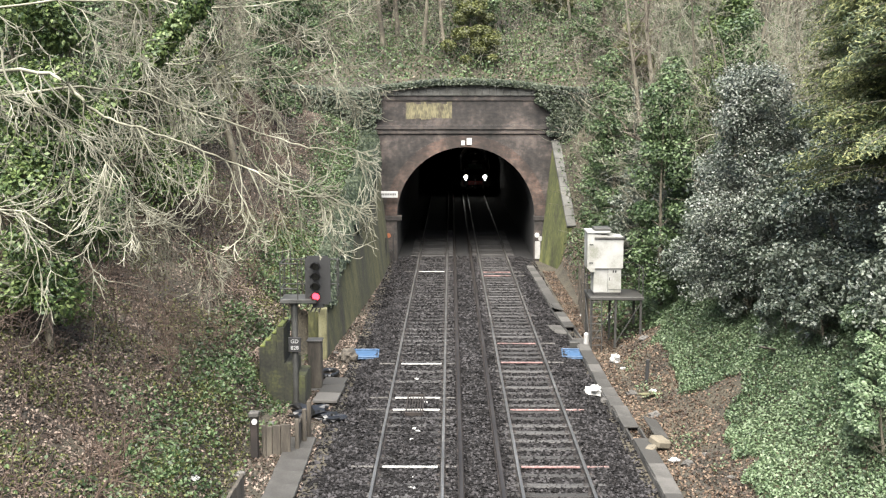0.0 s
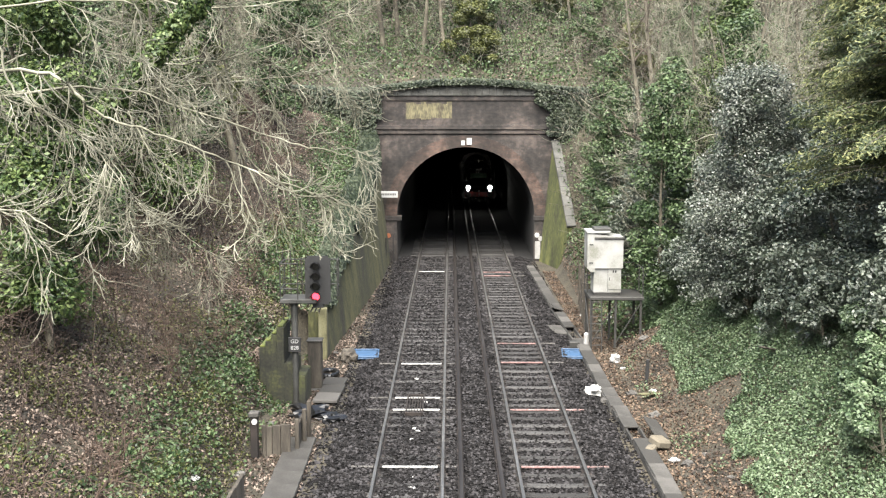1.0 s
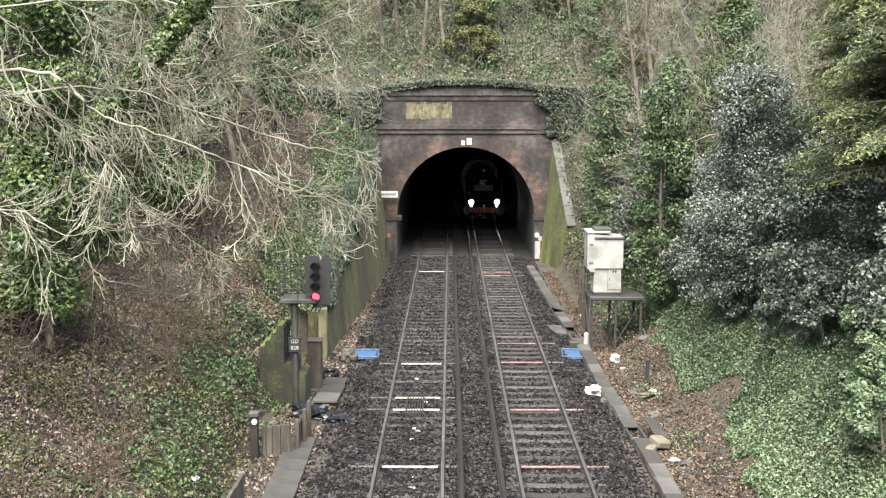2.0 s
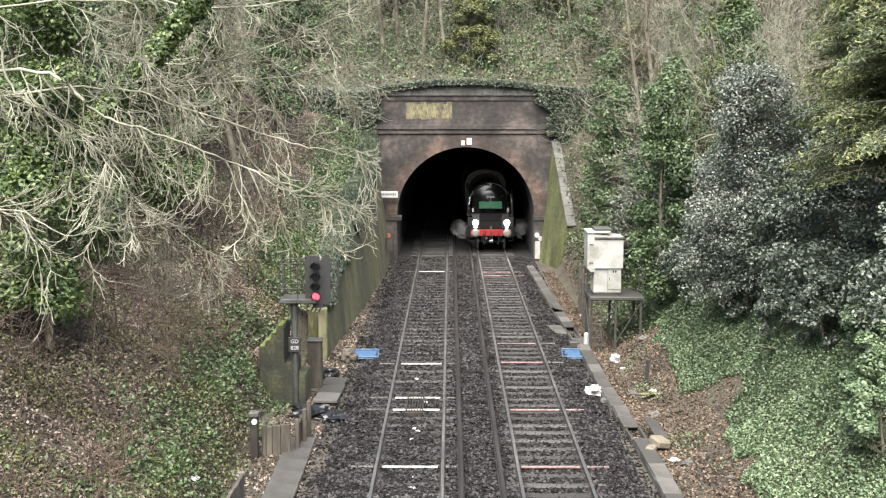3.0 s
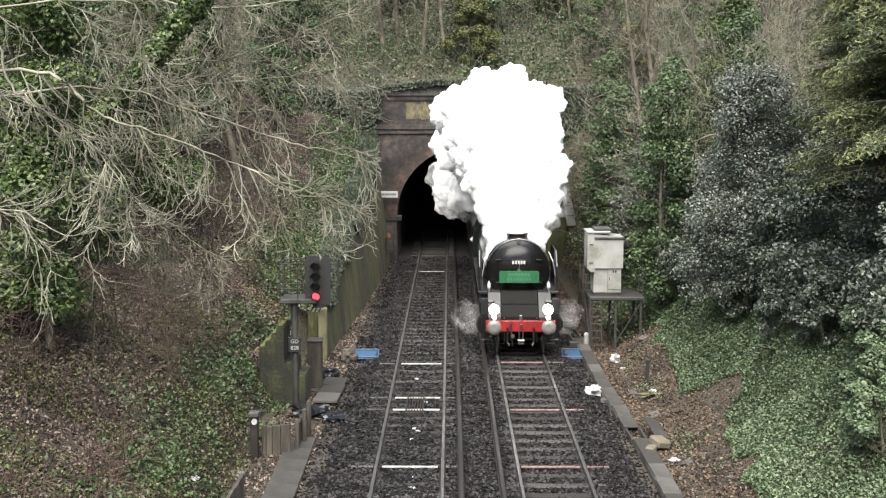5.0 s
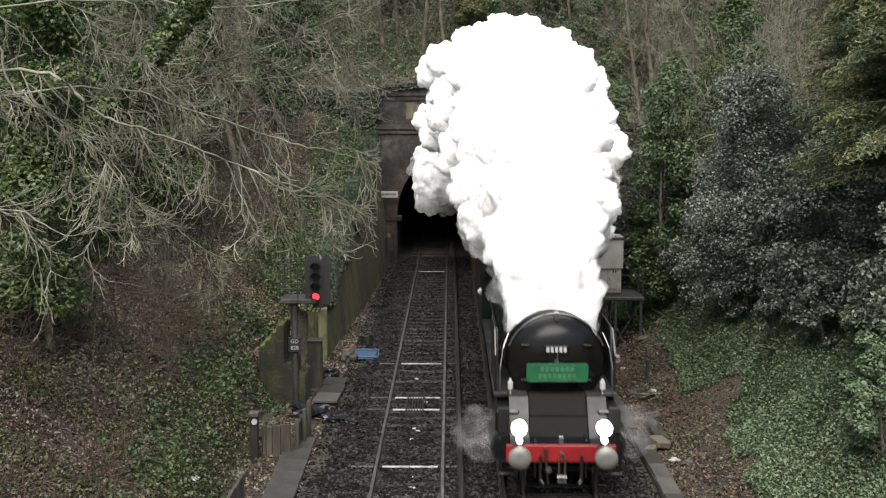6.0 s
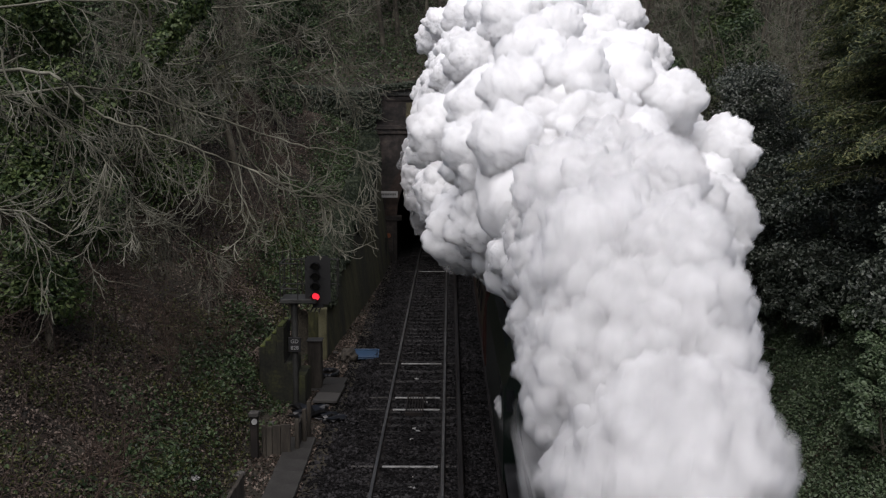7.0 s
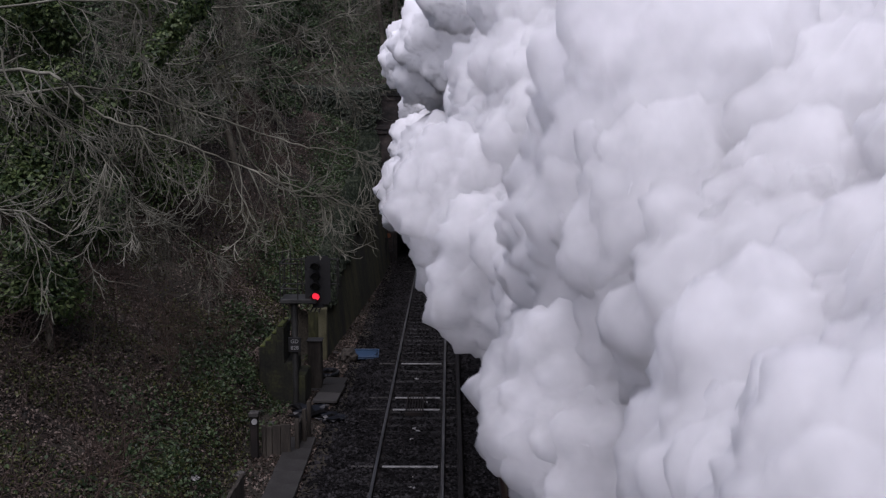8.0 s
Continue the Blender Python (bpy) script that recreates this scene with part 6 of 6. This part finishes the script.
    for s in (-1, 1):
        for dz in (-0.38, 0.38):
            box_part("door_clamp", (s * 0.66 - 0.1, s * 0.66 + 0.1, 1.77, 1.84, cz + dz - 0.03, cz + dz + 0.03), M_SMOKEBOX, loco, bevel=0.008)
    bm = bmesh.new()
    tube(bm, (0, 1.66, cz + 0.06), (0, 1.78, cz + 0.06), 0.05, n=12)
    tube(bm, (0, 1.68, cz + 0.06), (0.2, 1.67, cz - 0.14), 0.015, n=6)
    tube(bm, (0, 1.68, cz + 0.06), (0.03, 1.67, cz + 0.3), 0.015, n=6)
    part("door_dart", bm, M_STEEL, loco, "steel smokebox door handle")
    arc = [(Vector((1.07 * math.sin(radians(q)), 1.86, cz + 1.07 * math.cos(radians(q)))), 0.016) for q in range(-70, 71, 7)]
    sweep("handrail", [arc], M_STEEL, loco, 6)
    plate = box_part("number_plate", (-0.25, 0.25, 1.69, 1.74, cz + 0.24, cz + 0.4), M_SMOKEBOX, loco, "black plate with raised white figures")
    bars("plate_bar", plate, -0.22, 0.235, 1.69, cz + 0.265, cz + 0.375, 5, M_WHITE, 0.3)
    # headboard
    bm = box(bmesh.new(), -0.65, 0.65, 1.5, 1.54, cz - 0.33, cz + 0.06, 0.0)
    bmesh.ops.bevel(bm, geom=[e for e in bm.edges if abs(e.verts[0].co.y - e.verts[1].co.y) > 0.01], offset=0.025, segments=2, affect="EDGES")
    hb = part("headboard", bm, M_BOARD, loco, "green train headboard with pale border")
    for z0, z1 in ((cz - 0.318, cz - 0.304), (cz + 0.034, cz + 0.048)):
        box_part("border_line", (-0.6, 0.6, 1.496, 1.5, z0, z1), M_PALEGREEN, hb, bevel=0)
    bars("writing_bar", hb, -0.36, 0.38, 1.498, cz - 0.11, cz - 0.01, 7, M_PALEGREEN, 0.3)
    bars("writing_bar", hb, -0.4, 0.42, 1.498, cz - 0.26, cz - 0.16, 8, M_PALEGREEN, 0.3)
    for s in (-1, 1):
        part("headboard_bracket", tube(bmesh.new(), (s * 0.4, 1.54, cz - 0.13), (s * 0.4, 1.86, cz - 0.13), 0.02, n=6), M_BLACK, loco)
    # lamp iron and bell-shaped top fitting on the smokebox
    bm = bmesh.new()
    box(bm, -0.05, 0.05, 1.84, 1.9, cz + 0.9, cz + 1.1, 0.012)
    tube(bm, (0, 1.8, cz + 1.02), (0, 1.9, cz + 1.02), 0.06, n=12)
    part("top_lamp_iron", bm, M_STEEL, loco)
    # chimney, dome, safety valves
    part("chimney", loft([ring_h(0, 3.0, cz + 0.9, 0.42), ring_h(0, 3.0, cz + 1.02, 0.36), ring_h(0, 3.0, cz + 1.14, 0.38), ring_h(0, 3.0, cz + 1.16, 0.42), ring_h(0, 3.0, cz + 1.16, 0.3), ring_h(0, 3.0, cz + 0.95, 0.3)], False), M_BLACK, loco)
    part("dome", loft([ring_h(0, 6.2, cz + 0.9, 0.42), ring_h(0, 6.2, cz + 1.05, 0.38), ring_h(0, 6.2, cz + 1.12, 0.2), ring_h(0, 6.2, cz + 1.13, 0.02)]), M_GREEN, loco)
    for s in (-1, 1):
        part("safety_valve", tube(bmesh.new(), (s * 0.15, 8.3, cz + 0.98), (s * 0.15, 8.3, cz + 1.2), 0.07, 0.06, 12), M_BRASS, loco)
    # injector and pipes on the side
    for s in (-1, 1):
        bm = bmesh.new()
        tube(bm, (s * 1.08, 4.5, cz - 0.2), (s * 1.1, 9.8, cz - 0.1), 0.03, n=8)
        tube(bm, (s * 1.0, 4.5, cz - 0.45), (s * 1.05, 9.8, cz - 0.4), 0.04, n=8)
        tube(bm, (s * 1.08, 4.5, cz - 0.2), (s * 0.9, 4.2, cz - 0.8), 0.03, n=8)
        part("boiler_pipe", bm, M_DARKSTEEL, loco)
        bm = bmesh.new()
        box(bm, s * 1.12 - 0.14, s * 1.12 + 0.14, 4.6, 5.1, 1.95, 2.35, 0.03)
        tube(bm, (s * 1.12, 4.65, 2.35), (s * 1.12, 4.65, 2.55), 0.05, n=10)
        part("lubricator", bm, M_DARKSTEEL, loco)
    # firebox and cab
    part("firebox", loft([ring(9.9, 1.06, 0, cz + 0.02), ring(11.2, 1.1, 0, cz)]), M_GREEN, loco)
    bm = bmesh.new()
    cab = [(-1.32, 1.4), (1.32, 1.4), (1.32, 3.1), (1.1, 3.6), (0.6, 3.88), (0, 3.94), (-0.6, 3.88), (-1.1, 3.6), (-1.32, 3.1)]
    prism(bm, cab, 11.0, 13.0)
    c = part("cab", bm, M_GREEN, loco, "dark green cab")
    for s in (-1, 1):
        box_part("cab_window", (min(s * 1.322, s * 1.33), max(s * 1.322, s * 1.33), 11.4, 12.3, 2.45, 3.05), M_GLASS, c)
        box_part("front_window", (min(s * 1.13, s * 1.27), max(s * 1.13, s * 1.27), 10.985, 10.998, 2.7, 3.1), M_GLASS, c, bevel=0)
    for i, (x, y, z, r) in enumerate(((-1.6, 1.3, 1.0, 0.38), (1.6, 1.4, 1.05, 0.36), (-1.75, 1.9, 1.15, 0.48), (1.75, 2.1, 1.2, 0.44), (-1.6, 2.9, 0.9, 0.5), (1.65, 3.2, 0.9, 0.45))):
        w = part("steam_wisp", billow_mesh(40 + i, r, 1.2, 4), M_FAINT, loco, "thin wisp of cylinder steam")
        w.matrix_basis = pose(x, y, z)
    small, big = wheel_mesh(0.47, 10), wheel_mesh(0.94, 15)
    for y in (1.3, 3.3):
        wheelset(loco, y, 0.47, small, "bogie_wheelset")
    for y in (5.0, 7.28, 9.56):
        wheelset(loco, y, 0.94, big, "driving_wheelset")
    wheelset(loco, 12.2, 0.55, wheel_mesh(0.55, 10), "trailing_wheelset")
    return loco


def ring_h(x, y, z, r, n=28):
    return [(x + r * math.cos(2 * math.pi * i / n), y + r * math.sin(2 * math.pi * i / n), z) for i in range(n)]


M_BUFFER = plain("pale_buffer_steel", (0.34, 0.33, 0.31), 0.4, 0.2)
M_PALEGREEN = plain("pale_green_lettering", (0.07, 0.27, 0.13), 0.5)
M_BRASS = plain("brass", (0.6, 0.42, 0.15), 0.3, 0.9)


def build_tender():
    t = empty("tender", pose(TRAIN_X, START + 13.5, 0), "dark green locomotive tender loaded with coal", "tender")
    bm = bmesh.new()
    prism(bm, [(-1.3, 1.2), (1.3, 1.2), (1.3, 2.9), (1.15, 3.3), (0.95, 3.3), (0.9, 2.9), (-0.9, 2.9), (-0.95, 3.3), (-1.15, 3.3), (-1.3, 2.9)], 0.0, 7.4)
    part("tank", bm, M_GREEN, t)
    verts, faces = [], []
    rnd = random.Random(8)
    for i in range(160):
        x, y = rnd.uniform(-0.85, 0.85), rnd.uniform(0.2, 4.0)
        r = rnd.uniform(0.08, 0.2)
        z = 2.9 + rnd.uniform(0, 0.35)
        k = len(verts)
        verts += [(x + r, y, z), (x - r, y, z), (x, y + r, z), (x, y - r, z), (x, y, z + r), (x, y, z - r)]
        faces += [(k, k + 2, k + 4), (k + 2, k + 1, k + 4), (k + 1, k + 3, k + 4), (k + 3, k, k + 4), (k + 2, k, k + 5), (k + 1, k + 2, k + 5), (k + 3, k + 1, k + 5), (k, k + 3, k + 5)]
    tagged(part("coal", mesh_from("coal", verts, faces), M_BLACK, t), kind="stuff")
    me = wheel_mesh(0.55, 10)
    for y in (1.2, 3.6, 6.0):
        wheelset(t, y, 0.55, me)
    box_part("frame_plate", (-1.15, 1.15, 0.1, 7.3, 0.9, 1.198), M_BLACK, t)
    return t


def build_coach(y):
    c = empty("coach", pose(TRAIN_X, START + y, 0), "umber and cream railway coach with curved roof", "railway coach", "coaches of the train")
    sec = [(-1.32, 1.05), (1.32, 1.05), (1.38, 1.6), (1.38, 2.1), (1.3, 3.1), (-1.3, 3.1), (-1.38, 2.1), (-1.38, 1.6)]
    part("body", prism(bmesh.new(), sec, 0.4, 19.6), M_UMBER, c)
    roof = [(1.31, 3.102)] + [(1.31 * math.cos(a), 3.102 + 0.72 * math.sin(a)) for a in np.linspace(0.2, math.pi - 0.2, 14)] + [(-1.31, 3.102)]
    part("roof", prism(bmesh.new(), roof, 0.38, 19.62), M_ROOF, c)
    for s in (-1, 1):
        bm = bmesh.new()
        v = [bm.verts.new((s * x, yy, z)) for x, z in ((1.392, 2.05), (1.315, 3.0)) for yy in (0.5, 19.5)]
        bm.faces.new((v[0], v[1], v[3], v[2]))
        bmesh.ops.solidify(bm, geom=bm.faces[:], thickness=0.006)
        part("cream_panel", bm, M_CREAM, c, "cream upper side panel")
        for i in range(8):
            bm = bmesh.new()
            y0 = 1.6 + i * 2.15
            v = [bm.verts.new((s * x, yy, z)) for x, z in ((1.385, 2.2), (1.333, 2.88)) for yy in (y0, y0 + 1.4)]
            for q in v:
                q.co.x += s * 0.016
            bm.faces.new((v[0], v[1], v[3], v[2]))
            bmesh.ops.solidify(bm, geom=bm.faces[:], thickness=0.006)
            part("window", bm, M_GLASS, c)
    box_part("underframe", (-1.1, 1.1, 0.5, 19.5, 0.75, 1.045), M_BLACK, c)
    box_part("gangway", (-0.5, 0.5, -0.1, 0.4, 1.1, 3.2), M_BLACK, c, bevel=0.03)
    me = wheel_mesh(0.46, 8)
    for yy in (2.0, 4.6, 15.4, 18.0):
        wheelset(c, yy, 0.46, me)
    return c


LOCO = build_locomotive()
TENDER = build_tender()
COACHES = [(build_coach(21.2 + 20.2 * i), 21.2 + 20.2 * i) for i in range(3)]
# ---- steam: rigid billows that leave the chimney, rise and spread ----
CHIMNEY = (0.0, 3.0, 3.8)
PLUME = empty("steam_plume", pose(0, 0, 0), "dense white billowing steam from the locomotive chimney", "steam", kind="stuff")
PUFFS = []


def grow(age):
    """Radius of a cloud of that age, and the rise of its middle."""
    return 0.6 * (1 - math.exp(-age / 0.14)) + 1.65 * min(age, 1.9) + 0.5 * max(0.0, age - 1.9), 1.5 * (1 - math.exp(-age / 0.25)) + 1.35 * age


def build_plume():
    rnd = random.Random(21)
    shapes = [billow_mesh(i + 1, 0.84, 1.0, 5) for i in range(7)]
    plainer = [billow_mesh(i + 30, 0.84, 1.0, 3) for i in range(4)]
    fine = [billow_mesh(i + 60, 0.84, 1.0, 5) for i in range(4)]
    thin = [billow_mesh(i + 80, 0.95, 1.2) for i in range(3)]
    for me in shapes + plainer:
        me.materials.append(M_STEAM)
    soft = [billow_mesh(i + 100, 0.88, 0.95, 5) for i in range(5)]
    haze = [billow_mesh(i + 120, 0.9, 1.1) for i in range(4)]
    for me in haze:
        me.materials.append(M_HAZE)
    for me in fine + soft:
        me.materials.append(M_SOFT)
    for me in thin:
        me.materials.append(M_WISP)
    t, k = 3.58, 0
    while t < 7.95:
        count = 60 if t > 6.75 else 50 if t > 6.3 else 28
        ox, oy = rnd.uniform(-0.7, 0.7) + (0.3 if t > 6.3 else -0.3 if t > 6.0 else 0.0), rnd.uniform(-0.4, 0.4)
        late = t > 6.3
        for i in range(count):
            z = 1 - 2 * (i + 0.5) / count
            a = i * 2.39996 + k * 0.7
            q = math.sqrt(1 - z * z)
            w = rnd.uniform(0.4, 0.95) if late else rnd.uniform(0.45, 1.02)
            ob = part("billow", (fine[(k + i) % 4] if i % 4 == 1 else soft[(k + i) % 5]) if late else plainer[i % 4] if w < 0.68 else shapes[(k * 5 + i) % 7], None, PLUME)
            ob.scale = (rnd.uniform(0.9, 1.3) if t > 6.75 else rnd.uniform(0.72, 1.0) if late else rnd.uniform(0.7, 1.0) if w > 0.8 else rnd.uniform(0.85, 1.2),) * 3
            PUFFS.append((ob, max(t, 3.65) + rnd.uniform(-0.02, 0.08), (q * math.cos(a) * w, q * math.sin(a) * w, z * w), rnd.uniform(-60, 60), rnd.uniform(-60, 60), (ox, oy), None))
        for i in range(1 if t < 6.2 else 0):
            a = rnd.uniform(0, 6.28)
            ob = part("steam_wisp", thin[(k + i) % 3], None, PLUME)
            PUFFS.append((ob, max(t, 3.65) + 0.05, (math.cos(a) * 0.8, math.sin(a) * 0.8, rnd.uniform(-0.9, 0.3)), rnd.uniform(-60, 60), rnd.uniform(-60, 60), (ox, oy), None))
        t += 0.145
        k += 1
    # slow grey steam that hangs in the tunnel mouth
    for i in range(36):
        goal = (rnd.uniform(-2.3, 1.4), rnd.uniform(55.5, 60.5), rnd.uniform(2.8, 6.4))
        if goal[1] > 59:
            goal = (goal[0], goal[1], min(goal[2], 4.6))
        ob = part("billow" if i % 2 else "steam_wisp", haze[i % 4] if i % 2 else thin[i % 3], None, PLUME)
        PUFFS.append((ob, rnd.uniform(3.75, 4.1) if i % 2 else rnd.uniform(3.56, 4.1), (0, 0, 0), rnd.uniform(-40, 40), rnd.uniform(-40, 40), (0, 0), goal))


build_plume()


def puff_place(t, t0, way, drift, goal=None):
    """Before its time a billow lies in the cab; then it goes by the boiler and leaves the chimney."""
    age = t - t0
    if age <= 0:
        return TRAIN_X, front_y(t) + (12.0 if age < -0.03 else CHIMNEY[1] + 0.6), 2.55
    if goal:
        k = 1 - math.exp(-age / 1.7)
        y0 = front_y(t0) + CHIMNEY[1]
        return TRAIN_X + (goal[0] - TRAIN_X) * k, y0 + (goal[1] - y0) * k, 3.6 + (goal[2] - 3.6) * k + 0.12 * age
    r, rise = grow(age)
    y0 = front_y(t0) + CHIMNEY[1]
    carry = 2.6 * (1 - math.exp(-age / 0.5))
    narrow = 0.82 + 0.18 * min(1.0, age / 1.1) if t0 > 6.1 else 1.0
    x = TRAIN_X + way[0] * r * 0.98 * narrow + drift[0] * min(1, age) + (0.75 if t0 > 6.85 else 0.38) * age
    y = y0 - carry + way[1] * r * 0.8 + drift[1]
    z = CHIMNEY[2] - 1.1 * math.exp(-age / 0.1) + rise + way[2] * r * 1.0
    if y > PORTAL_Y - 1.2:
        # held down by the crown of the tunnel until it is out in the open
        z = min(z, 4.6)
        x = TUN_X + (x - TUN_X) * 0.6
    return x, y, max(z, 3.3)


def motions():
    last = 8.0
    for ob, off in [(LOCO, 0.0), (TENDER, 13.5)] + COACHES:
        walk(ob, [(t, pose(TRAIN_X, front_y(t) + off, 0)) for t in (0.0, 2.0, 4.0, 6.0, 8.0)])
    for ax, y, r in TURNING:
        rows = []
        for i in range(0, 241, 1 if r < 0.6 else 2):
            t = i / 30
            rows.append((t, pose(0, y, r, math.degrees(SPEED * t / r) % 360)))
        walk(ax, rows)
    for ob, t0, way, spin_x, spin_z, drift, goal in PUFFS:
        times = [0.0] + [q * 0.5 for q in range(1, 16) if q * 0.5 < t0 - 0.35] + [t0 - 0.3, t0 - 0.15, t0 - 0.06, t0 - 0.01, t0 + 0.04, t0 + 0.12, t0 + 0.25, t0 + 0.45, t0 + 0.75, t0 + 1.2, t0 + 1.8, t0 + 2.6, t0 + 3.5, 8.0]
        times = sorted({round(q, 2) for q in times if 0 <= q < 7.97} | {8.0})
        walk(ob, [(q, pose(*puff_place(q, t0, way, drift, goal), spin_x * min(1.5, max(0, q - t0)), 0, spin_z * min(1.5, max(0, q - t0)))) for q in times])


motions()
